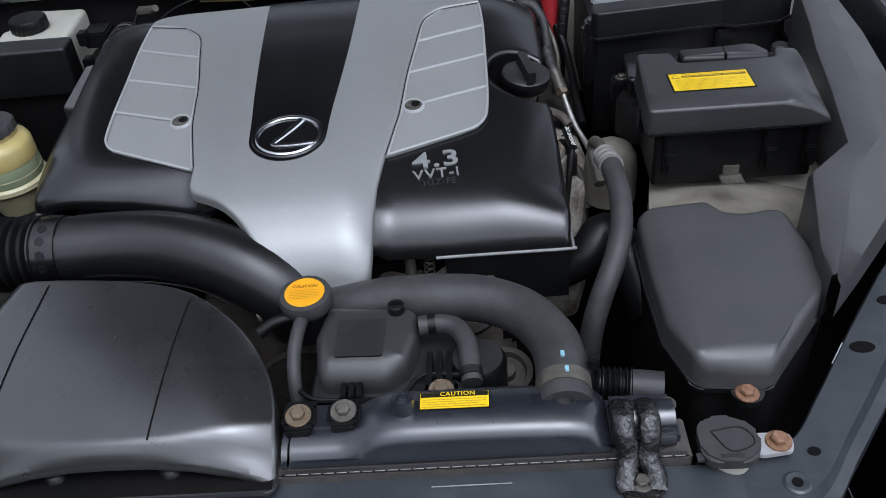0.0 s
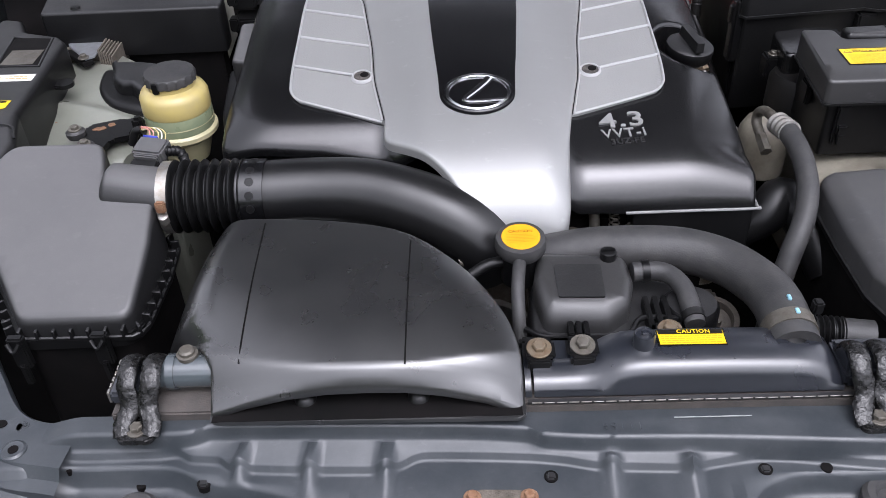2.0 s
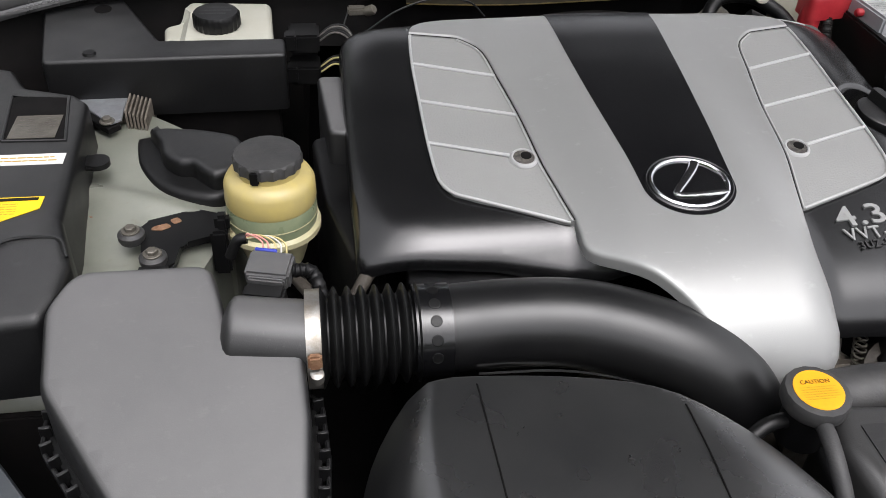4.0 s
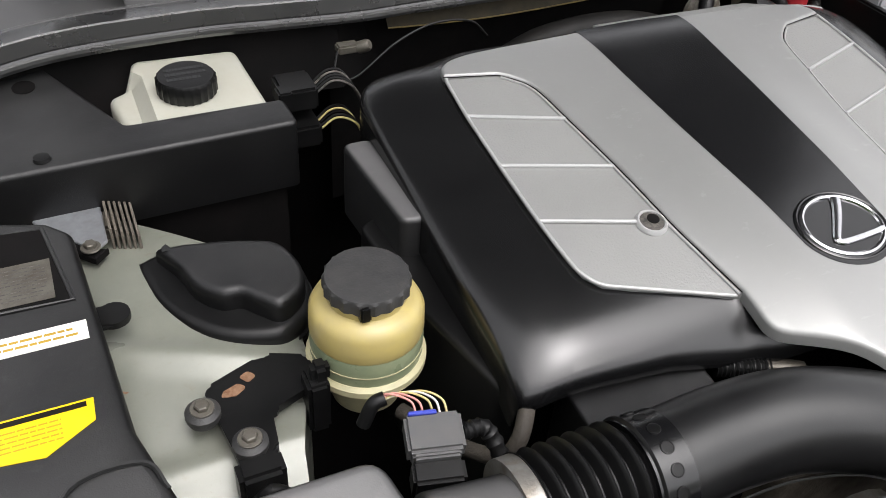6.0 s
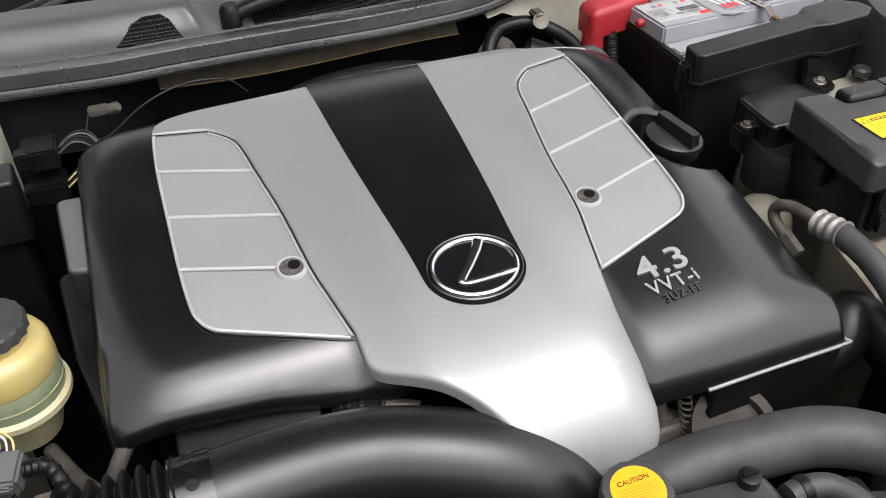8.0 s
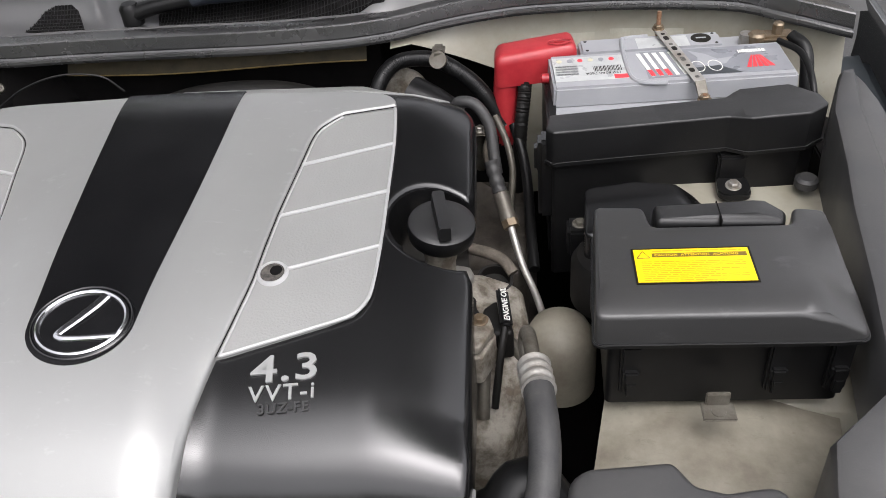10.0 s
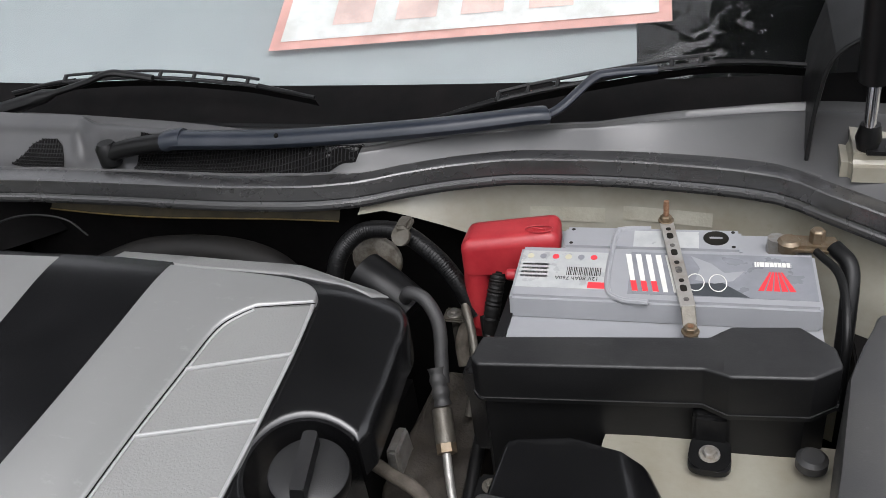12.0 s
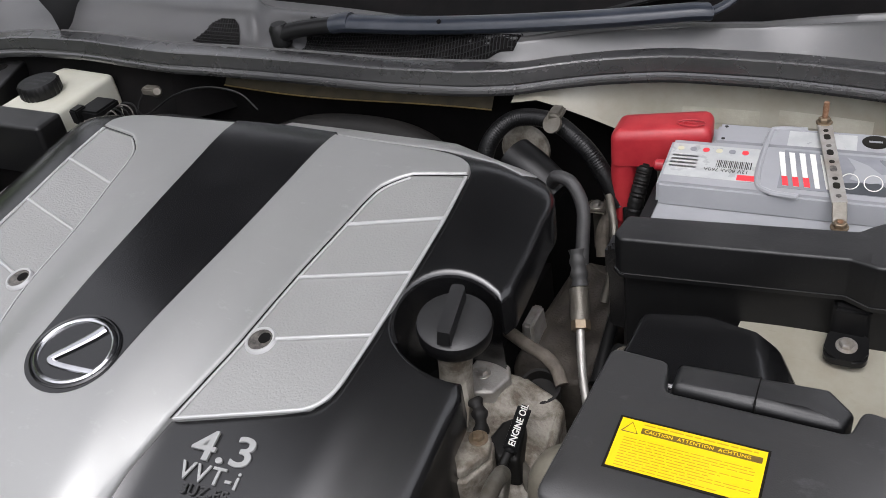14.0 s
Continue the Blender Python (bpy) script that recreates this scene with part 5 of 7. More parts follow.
for k in range(9):
    a = radians(10 + 22 * k)
    d = Vector((0, -math.cos(a), math.sin(a)))
    part("cuff_oval", lathe([(0.0052, -0.0004), (0.0052, 0.0007), (0.0046, 0.0009), (0.0044, 0.0006)], Vector((-0.273, 0.383, 0.798)) + d * 0.0430, 16, d), M_PLASTIC, pipe, "flat oval on the cuff")
part("hose_clip", tube([(-0.384, 0.383, 0.798), (-0.371, 0.383, 0.798)], 0.0442, 32, 2), M_STEEL, pipe, "bright worm-drive hose clip")
part("clip_screw", box(-0.383, -0.371, 0.335, 0.343, 0.806, 0.821, 0.002), M_RUST, pipe, "rusty clip screw")
part("screw_housing", lathe([(0.0060, 0), (0.0060, 0.010), (0.004, 0.011)], (-0.376, 0.338, 0.793), 12, (0, -0.25, 1)), M_STEEL, pipe)

# ---- air cleaner ----
ab = thing("air_cleaner", (-0.48, 0.30, 0.55), "dark grey plastic air cleaner box with a sloped lid", "air cleaner", at=(-0.02, 0.002, 0))
lid = [(-0.490, 0.195, 0.022), (-0.366, 0.198, 0.022), (-0.362, 0.29, 0.03), (-0.366, 0.354, 0.012), (-0.424, 0.357, 0.02), (-0.433, 0.395, 0.01), (-0.443, 0.432, 0.02), (-0.560, 0.434, 0.03), (-0.581, 0.40, 0.03), (-0.576, 0.33, 0.04)]
lid_z = lambda x, y: 0.764 + 0.355 * (y - 0.20) + 0.004 * math.sin((x + 0.6) * 12)
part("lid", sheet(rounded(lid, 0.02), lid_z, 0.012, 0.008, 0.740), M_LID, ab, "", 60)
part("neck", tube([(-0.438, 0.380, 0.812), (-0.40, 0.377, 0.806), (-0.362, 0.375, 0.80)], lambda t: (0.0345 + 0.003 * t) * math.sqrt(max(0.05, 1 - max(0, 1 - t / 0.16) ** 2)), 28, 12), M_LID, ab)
lid_o = rounded(lid, 0.02)
part("flange", prism(inset(lid_o, -0.006), 0.730, 0.744, 0.002), M_PLASTIC, ab)
# Lower box painted near-black: the dark gap below the lid is in its colour.
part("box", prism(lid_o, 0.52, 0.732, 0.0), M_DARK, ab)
fl = [Vector((*p, 0.742)) for p in inset(lid_o, -0.012)]
fl = [Vector((p.x, max(p.y, 0.1925), p.z)) for p in fl]
fl = [p for p, q in zip(fl, fl[1:] + fl[:1]) if (p - q).length > 1e-4]
part("flange_rim", tube(fl + fl[:1], 0.0024, 8, 1, flat=1.6), M_GREYPLASTIC, ab, "thin outer rim")
gone, due = 0.0, 0.0
for p, q in zip(fl, fl[1:] + fl[:1]):
    run = (q - p).length
    while due < gone + run:
        c = p.lerp(q, (due - gone) / run)
        if c.y < 0.40:
            part("flange_tooth", box(-0.0018, 0.0018, -0.008, 0.002, -0.013, 0.003, 0.0006, 1, frame_on(c, (q - p).normalized(), (q - p).normalized().cross(Vector((0, 0, 1))))), M_GREYPLASTIC, ab)
        due += 0.019
    gone += run
for x, y in ((-0.490, 0.184), (-0.400, 0.187)):
    part("clip", join(box(x - 0.009, x + 0.009, y - 0.006, y + 0.004, 0.712, 0.756, 0.002), tube([(x - 0.007, y - 0.008, 0.752), (x, y - 0.013, 0.744), (x + 0.007, y - 0.008, 0.752)], 0.0025, 8, 4), box(x - 0.004, x + 0.004, y - 0.010, y - 0.002, 0.69, 0.72, 0.002)), M_PLASTIC, ab, "black spring clip")

maf = thing("airflow_sensor", (-0.405, 0.455, 0.80), "grey-black airflow sensor plug with coloured wires", "sensor plug", at=(-0.01, -0.01, 0.01))
R = frame_on((-0.404, 0.462, 0.815), (1, -0.25, 0), (0.25, 1, 0.2)) @ Matrix.Diagonal((0.86, 0.88, 0.9, 1))
part("plug", join(box(-0.024, 0.024, -0.018, 0.016, -0.012, 0.010, 0.003, 2, R), box(-0.020, 0.020, -0.022, -0.016, -0.016, 0.006, 0.002, 2, R)), M_PLUG, maf)
part("lock_tab", box(-0.020, 0.004, 0.014, 0.018, 0.004, 0.0105, 0.001, 1, R), M_BLUE, maf, "blue lock tab")
part("socket", box(-0.022, 0.022, -0.040, -0.02, -0.03, 0.0, 0.003, 2, R), M_PLASTIC, maf)
for k, (w, dx) in enumerate(((M_WIRE_P, -0.012), (M_WIRE_P, -0.006), (M_WIRE_Y, 0.002), (M_WIRE_W, 0.008), (M_WIRE_Y, 0.014))):
    part("wire", tube([R @ Vector((dx, 0.016, 0.003)), R @ Vector((dx - 0.004, 0.028, 0.008)), R @ Vector((dx - 0.022, 0.038, 0.006)), R @ Vector((-0.040, 0.036, 0.0))], 0.0009, 6, 6), w, maf)
part("sleeve", tube([R @ Vector((-0.036, 0.037, 0.001)), R @ Vector((-0.046, 0.034, -0.002)), R @ Vector((-0.055, 0.026, -0.02))], 0.0055, 12, 5), M_PLASTIC, maf, "black cable sleeve")
part("cable", tube([R @ Vector((0.024, 0.0, 0.0)), R @ Vector((0.045, 0.002, -0.004)), R @ Vector((0.06, -0.02, -0.03)), R @ Vector((0.062, -0.03, -0.07))], lambda t: 0.0065 + 0.0007 * math.sin(t * 150), 12, 12), M_PLASTIC, maf, "corrugated cable sleeve")

# ---- air inlet duct over the radiator ----
sn = thing("air_inlet_duct", (-0.13, 0.18, 0.76), "wide black blow-moulded air inlet duct with an arched mouth", "air duct", at=(0.004, 0.004, -0.014))
ridge = curve((0.05, 0.085, 0.124, 0.157, 0.19, 0.247, 0.31), (-0.243, -0.255, -0.280, -0.302, -0.303, -0.300, -0.290))
def duct_z(x, y):
    k = (x + 0.124) / 0.148
    q = min(1.15, k * k)
    yl, zl = 0.067 - 0.008 * q, 0.7975 - 0.0225 * q
    ya, za = 0.077, 0.815 - 0.026 * q
    yp, zp = 0.0785 + 0.026 * q, 0.8165 - 0.001 * q
    if y < ya:
        z = zl + (za - zl) * min(1, max(0, (y - yl) / (ya - yl))) ** 0.85
    elif y < yp:
        u = (y - ya) / (yp - ya)
        z = za + (zp - za) * u * (1.5 - 0.5 * u)
    else:
        u = min(1, (y - yp) / 0.13)
        z = zp + 0.0125 * u * (2 - u)
    side = max(0, ridge(y) + 0.012 - x) * stamped(y - 0.112, 0.034)
    z -= 26.0 * side * side if side < 0.040 else 0.0416 + 2.08 * (side - 0.040)
    r = max(0, x - (0.02 - 0.5 * (y - 0.06)) + 0.035)
    z -= 3.0 * r * r
    return z


duct = [(-0.274, 0.0585), (-0.238, 0.0625), (-0.20, 0.0652), (-0.162, 0.0667), (-0.124, 0.067), (-0.086, 0.0667), (-0.05, 0.0652), (-0.01, 0.0622), (0.026, 0.0585), (0.0255, 0.10), (0.017, 0.145), (-0.003, 0.19), (-0.037, 0.235), (-0.085, 0.272), (-0.15, 0.292), (-0.22, 0.303), (-0.29, 0.306), (-0.332, 0.290), (-0.350, 0.25), (-0.357, 0.205), (-0.348, 0.172), (-0.326, 0.150), (-0.295, 0.122), (-0.275, 0.092)]
duct = duct[:8] + smooth2(duct[8:], 3)
part("body", sheet(duct, duct_z, 0.0045, 0.0022, lambda x, y, z: z - 0.003 if y < 0.071 else min(z, 0.765) - 0.02), M_DUCT, sn, "", 50)
part("base_plate", prism(rounded([(-0.276, 0.0515), (0.0285, 0.0485), (0.024, 0.12), (-0.02, 0.2), (-0.1, 0.26), (-0.28, 0.28), (-0.30, 0.2), (-0.268, 0.12)], 0.01), 0.7690, 0.7735, 0.001), M_DUCT, sn)
# Mouth floor and back painted near-black to stand for the shade inside.
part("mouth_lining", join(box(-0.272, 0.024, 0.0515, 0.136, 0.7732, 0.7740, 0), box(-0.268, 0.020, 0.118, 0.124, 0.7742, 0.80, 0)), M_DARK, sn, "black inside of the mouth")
for x in (-0.185, -0.075):
    part("mouth_bolt", lathe([(0.011, 0), (0.009, 0.005), (0.006, 0.007), (0.003, 0.0075)], (x, 0.078, 0.7738), 18), M_GREYPLASTIC, sn, "rounded fixing stud")
for a, b in (((-0.251, 0.30), (-0.246, 0.09)), ((-0.085, 0.262), (-0.086, 0.080))):
    part("seam", tube([(a[0] + (b[0] - a[0]) * t, a[1] + (b[1] - a[1]) * t, duct_z(a[0] + (b[0] - a[0]) * t, a[1] + (b[1] - a[1]) * t) + 0.0006 - (0.004 if t == 0 else 0)) for t in (0, 0.03, 0.1, 0.2, 0.3, 0.4, 0.5, 0.6, 0.7, 0.8, 0.9, 1)], 0.0008, 6, 2), M_DARK, sn, "fine mould seam")

# ---- radiator ----
rad = thing("radiator", (0, 0.09, 0.35), "radiator with a blue-black plastic top tank and crimped core", "radiator", at=(0.004, 0.006, -0.013))
part("core", box(-0.375, 0.405, 0.066, 0.112, 0.35, 0.768, 0.002), M_CORE, rad, "dusty brown core")
part("crimp_strip", box(0.03, 0.40, 0.066, 0.070, 0.7685, 0.7715, 0), M_GREYPLASTIC, rad)
part("crimp_edge", join(*[box(0.034 + 0.0118 * k, 0.0438 + 0.0118 * k, 0.0652, 0.0672, 0.7702, 0.7714, 0.0003, 1) for k in range(31)]), M_STEEL, rad, "bright crimp tab row")
tz = curve((0.02, 0.04, 0.085, 0.10, 0.125, 0.15, 0.20, 0.29, 0.322, 0.332), (0.783, 0.783, 0.784, 0.788, 0.799, 0.8015, 0.8015, 0.799, 0.792, 0.780))
def tank(x0, x1, n, f):
    rows = []
    for i in range(n + 1):
        x = x0 + (x1 - x0) * i / n
        h = f(x)
        rows.append([(x, 0.073, 0.771), (x, 0.075, 0.776), (x, 0.0765, h - 0.014), (x, 0.081, h - 0.005), (x, 0.089, h), (x, 0.107, h + 0.001), (x, 0.130, h), (x, 0.138, h - 0.006), (x, 0.140, 0.771)])
    bm = grid_strip(rows)
    bm.verts.ensure_lookup_table()
    m = len(rows[0])
    bm.faces.new([bm.verts[k] for k in range(m)][::-1]), bm.faces.new([bm.verts[n * m + k] for k in range(m)])
    return bm
top_tank = part("top_tank", tank(0.037, 0.333, 40, tz), M_TANK, rad, "blue-black plastic top tank")
part("tank_left_end", tank(0.0285, 0.0345, 2, lambda x: 0.781), M_TANK, rad)
part("tank_ledge", box(0.055, 0.10, 0.105, 0.14, 0.772, 0.787, 0.003), M_TANK, rad)
part("right_end_cap", join(box(0.333, 0.395, 0.074, 0.128, 0.771, 0.788, 0.004), tube([(0.335, 0.10, 0.782), (0.392, 0.10, 0.782)], 0.018, 20, 3)), M_TANK, rad)
part("left_end_cap", join(tube([(-0.335, 0.105, 0.786), (-0.24, 0.105, 0.786)], 0.0165, 24, 3), tube([(-0.322, 0.105, 0.786), (-0.314, 0.105, 0.786)], 0.0185, 24, 3)), M_GLOSS, rad, "glossy dark end tube with a collar")
part("left_end_box", box(-0.376, -0.335, 0.076, 0.128, 0.771, 0.786, 0.003), M_TANK, rad)
part("left_crimp", join(*[box(-0.379, -0.3765, 0.080 + 0.008 * k, 0.086 + 0.008 * k, 0.770, 0.784, 0.0004, 1) for k in range(6)]), M_STEEL, rad, "bright crimp tabs")
part("left_sensor", join(lathe([(0.008, 0), (0.008, 0.012), (0.006, 0.014)], (-0.302, 0.110, 0.798), 16), lathe([(0.0105, 0.004), (0.0105, 0.008), (0.008, 0.0085)], (-0.302, 0.110, 0.798), 16)), M_DULL, rad, "small dull plug")
part("filler_plug", join(lathe([(0.0105, 0), (0.0105, 0.016), (0.0095, 0.018), (0.0085, 0.016)], (0.145, 0.110, 0.799), 24), box(0.1415, 0.1485, 0.1075, 0.1125, 0.813, 0.819, 0.001)), M_TANK, top_tank, "blue-black screw plug")
S = frame_on((0.1925, 0.1165, 0.8032), (1, 0, -0.012), (0.03, 1, 0.02))
def caution(parent, m, w, h, head, seed, rows, title=True):
    edge = 0.001 if title else 0.0018
    lab = part("caution_label", box(-w / 2, w / 2, -h / 2, h / 2, 0, 0.0006, 0, 1, m), M_INK, parent, "yellow caution label with black heading")
    part("label_field", box(-w / 2 + edge, w / 2 - edge, -h / 2 + edge, h / 2 - edge, 0.0006, 0.0009, 0, 1, m), M_YELLOW, lab)
    if title:
        part("label_head", box(-w / 2 + 0.0015, w / 2 - 0.0015, h / 2 - head, h / 2 - 0.0015, 0.0009, 0.0014, 0, 1, m), M_INK, lab)
    if title:
        part("label_title", lettering("CAUTION", head * 1.05, m @ pose(0.003, h / 2 - head * 0.55, 0.0016), 0.00005, bold=0.0001, space=1.1), M_YELLOW, lab, "yellow word on black")
    if title:
        part("label_print", bars(m @ pose(0, -head * 0.5, 0.0008), w * 0.9, h - head * 1.5, rows, 0.85, seed, 0.0003, 0.35), M_INKSOFT, lab)
    else:
        part("label_band", box(-w * 0.33, w * 0.46, h / 2 - 0.0125, h / 2 - 0.0075, 0.0009, 0.0011, 0, 1, m), M_BROWNINK, lab, "dark heading band")
        part("band_words", lettering("CAUTION  ATTENTION  ACHTUNG", 0.0040, m @ pose(w * 0.04, h / 2 - 0.0101, 0.0012), 0.00003, bold=0.00005, space=1.1), M_YELLOW, lab, "yellow heading words")
        tri = [(-w * 0.46, h / 2 - 0.0135), (-w * 0.35, h / 2 - 0.0135), (-w * 0.405, h / 2 - 0.0045)]
        part("warning_triangle", tube([m @ Vector((*p, 0.001)) for p in tri + tri[:1]], 0.0005, 4, 1), M_BROWNINK, lab, "warning triangle")
        part("top_print", bars(m @ pose(w * 0.05, h / 2 - 0.0045, 0.0008), w * 0.75, 0.004, 1, 0.9, seed, 0.0003, 0.3), M_INKSOFT, lab)
        part("label_print", bars(m @ pose(0, -0.0075, 0.0008), w * 0.86, h - 0.020, 11, 0.35, seed + 1, 0.0003, 0.30), M_INKSOFT, lab)
caution(top_tank, S, 0.066, 0.021, 0.0065, 4, 4)
part("outlet", lathe([(0.0215, 0), (0.0205, 0.02), (0.0205, 0.03)], (0.292, 0.116, 0.780), 24, (0, 0.85, 0.35)), M_PLASTIC, rad)

# rubber-wrapped brackets that hold the radiator
for s in (-1, 1):
    br = thing("radiator_bracket", (s * 0.341, 0.07, 0.755), "lumpy tar-wrapped radiator bracket bolted to the front panel", "bracket", "radiator brackets", at=(0.018 if s > 0 else 0.0, -0.003 if s > 0 else 0.004, -0.013))
    bm = bmesh.new()
    for dx in (-0.0115, 0.0115):
        tube([(s * 0.341 + dx * 0.9, 0.124, 0.775), (s * 0.341 + dx, 0.116, 0.797), (s * 0.341 + dx, 0.098, 0.804), (s * 0.341 + dx, 0.081, 0.795), (s * 0.341 + dx * 0.75, 0.070, 0.778), (s * 0.341 + dx * 1.15, 0.056, 0.768), (s * 0.341 + dx * 1.05, 0.045, 0.762)], 0.0098, 14, 8, flat=0.48, bm=bm)
    for v in bm.verts:
        v.co += noise.noise_vector(v.co * 220) * 0.0013
    part("wrap", bm, M_TAR, br)
    part("foot", prism(rounded([(s * 0.341 - 0.018, 0.038), (s * 0.341 + 0.018, 0.038), (s * 0.341 + 0.017, 0.07), (s * 0.341 - 0.017, 0.07)], 0.008), 0.7585, 0.765, 0.002), M_TAR, br)
    part("bolt", hexbolt((s * 0.341, 0.051, 0.765), 0.0062), M_DULL, br, "steel bolt")
    part("upper_screw", hexbolt((s * 0.341 + 0.034, 0.122, 0.786), 0.0055), M_DULL, br)

# bolts that hold the filler bracket to the tank
fb_bracket = thing("tank_bracket", (0.06, 0.13, 0.78), "black steel brackets with bolts behind the radiator tank", "bracket", at=(0.01, -0.001, -0.01))
for x, y, z, m in ((0.038, 0.122, 0.792, M_BRASS), (0.081, 0.124, 0.793, M_DULL), (0.173, 0.150, 0.786, M_BRASS)):
    part("bolt", hexbolt((x, y, z), 0.0070, (0, -0.15, 1), 1.8), m, fb_bracket, "weathered bolt with a washer")
    part("tab", box(x - 0.016, x + 0.016, y - 0.012, y + 0.014, z - 0.006, z, 0.003), M_PLASTIC, fb_bracket)
    part("leg", box(x - 0.012, x + 0.012, y - 0.016, y - 0.010, z - 0.025, z - 0.003, 0.002), M_PLASTIC, fb_bracket)
part("cross_bar", box(0.020, 0.19, 0.138, 0.150, 0.772, 0.784, 0.003), M_PLASTIC, fb_bracket)

# ---- coolant filler bottle ----
res = thing("coolant_bottle", (0.09, 0.20, 0.70), "black plastic coolant filler bottle behind the radiator", "coolant bottle", at=(0.009, 0.008, -0.016))
bz = lambda x, y: 0.800 - 0.02 * max(0, (0.185 - y) / 0.03)
part("body", sheet(rounded([(0.050, 0.166), (0.118, 0.163), (0.140, 0.180), (0.150, 0.215), (0.148, 0.258), (0.05, 0.268), (0.042, 0.22)], 0.015), bz, 0.01, 0.012, 0.70), M_FUSELID, res)
part("label_recess", prism(rounded([(0.066, 0.186), (0.115, 0.184), (0.117, 0.238), (0.066, 0.24)], 0.003), 0.7985, 0.8012, 0), M_GREYPLASTIC, res, "plain dark label")
part("lower_body", sheet(rounded([(0.035, 0.150), (0.13, 0.145), (0.225, 0.165), (0.228, 0.235), (0.16, 0.262), (0.04, 0.26)], 0.02), lambda x, y: 0.768, 0.02, 0.01, 0.68), M_GREYPLASTIC, res)
part("rim_seam", tube([(0.03, 0.165, 0.776), (0.05, 0.150, 0.778), (0.10, 0.146, 0.778), (0.135, 0.152, 0.778), (0.155, 0.175, 0.778), (0.21, 0.175, 0.774)], 0.003, 8, 6), M_PLASTIC, res)
part("neck", lathe([(0.021, 0), (0.021, 0.045), (0.019, 0.05)], (0.031, 0.262, 0.765), 24), M_PLASTIC, res)
part("spout", tube([(0.021, 0.262, 0.79), (-0.005, 0.258, 0.788), (-0.025, 0.25, 0.78)], 0.007, 10, 5), M_PLASTIC, res, "black overflow spout")
rc = part("cap", lathe([(0.026, 0.0), (0.0285, 0.004), (0.0285, 0.014), (0.027, 0.0175), (0.022, 0.0185)], (0.031, 0.262, 0.806), 36, (0, -0.06, 1), wob=lambda a, z: 1 + 0.012 * math.cos(16 * a)), M_RUBBER, res, "dark grey filler cap")
part("cap_label", lathe([(0.0215, 0.0186), (0.0213, 0.0192)], (0.031, 0.262, 0.806), 32, (0, -0.06, 1)), M_ORANGE, rc, "orange caution disc")
part("cap_heading", lettering("CAUTION", 0.0060, frame_on((0.031, 0.2690, 0.8260), (1, 0, 0), (0, 1, 0.06)), 0.0001), M_INK, rc)
part("cap_print", bars(frame_on((0.031, 0.257, 0.8253), (1, 0, 0), (0, 1, 0.06)), 0.032, 0.015, 6, 0.8, 9, 0.0003, 0.3), M_INKSOFT, rc)
tri = [(0.0265, 0.2745), (0.0355, 0.2745), (0.031, 0.2815)]
part("cap_triangle", tube([(x, y, 0.8258 - 0.06 * (y - 0.262)) for x, y in tri + tri[:1]], 0.0007, 5, 1), M_INK, rc, "black warning triangle")
part("overflow_hose", tube([(0.030, 0.246, 0.806), (0.027, 0.226, 0.808), (0.024, 0.198, 0.800), (0.024, 0.175, 0.782), (0.026, 0.16, 0.745)], 0.0072, 14, 6), M_RUBBER, res, "thin black overflow hose")
part("bleed_screw", join(lathe([(0.009, 0), (0.009, 0.009), (0.007, 0.010)], (0.127, 0.250, 0.80), 18), box(0.120, 0.134, 0.2485, 0.2515, 0.809, 0.8125, 0.0005)), M_PLASTIC, res, "black bleed screw")
part("clip_tab", join(*[box(0.073 + 0.008 * k, 0.079 + 0.008 * k, 0.145, 0.165, 0.776, 0.786, 0.001) for k in range(3)]), M_PLASTIC, res)
part("strap", join(*[box(0.158 + 0.010 * k, 0.164 + 0.010 * k, 0.155, 0.205, 0.768, 0.783, 0.001) for k in range(3)]), M_PLASTIC, res)
part("side_pot", lathe([(0.03, 0), (0.03, 0.06), (0.026, 0.066), (0.01, 0.068)], (0.210, 0.195, 0.715), 28), M_GREYPLASTIC, res)

# hoses
def hose(name, pts, r, label, m=None, n=8, at=(0, 0, 0)):
    return solid(name, tube(pts, r, 20, n), m or M_RUBBER, label, "hose", at=at)
top_hose = hose("radiator_hose", [(0.05, 0.300, 0.762), (0.11, 0.297, 0.775), (0.165, 0.288, 0.783), (0.216, 0.280, 0.784), (0.258, 0.256, 0.784), (0.284, 0.214, 0.787), (0.291, 0.176, 0.790), (0.290, 0.140, 0.790), (0.290, 0.118, 0.787)], 0.0260, "thick grey-black rubber top radiator hose", at=(0.010, 0.004, -0.013))
part("spring_clamp", tube([(0.2905, 0.146, 0.7905), (0.290, 0.130, 0.7895)], 0.0270, 24, 2), M_DULL, top_hose, "dull steel spring clamp")
for z0, dx in ((0.138, 0.003), (0.158, 0.001)):
    part("paint_mark", box(0.288 + dx, 0.292 + dx, z0 - 0.0035, z0 + 0.0035, 0.8140, 0.8172 + (0.0015 if z0 < 0.16 else -0.0002), 0.0008, 1), M_CYAN, top_hose, "pale blue paint mark")
part("clamp_ear", box(0.315, 0.325, 0.148, 0.16, 0.80, 0.815, 0.002), M_PLASTIC, top_hose)
small = hose("bypass_hose", [(0.150, 0.235, 0.792), (0.170, 0.236, 0.793), (0.188, 0.229, 0.793), (0.199, 0.208, 0.792), (0.202, 0.183, 0.788), (0.203, 0.160, 0.782)], 0.0105, "narrow grey-black bypass hose with spring clips", at=(0.010, 0.003, -0.013))
for a, b in (((0.160, 0.236, 0.7925), (0.168, 0.2362, 0.793)), ((0.2022, 0.174, 0.786), (0.2028, 0.166, 0.784))):
    part("spring_clip", tube([a, b], 0.0118, 16, 2), M_PLASTIC, small)
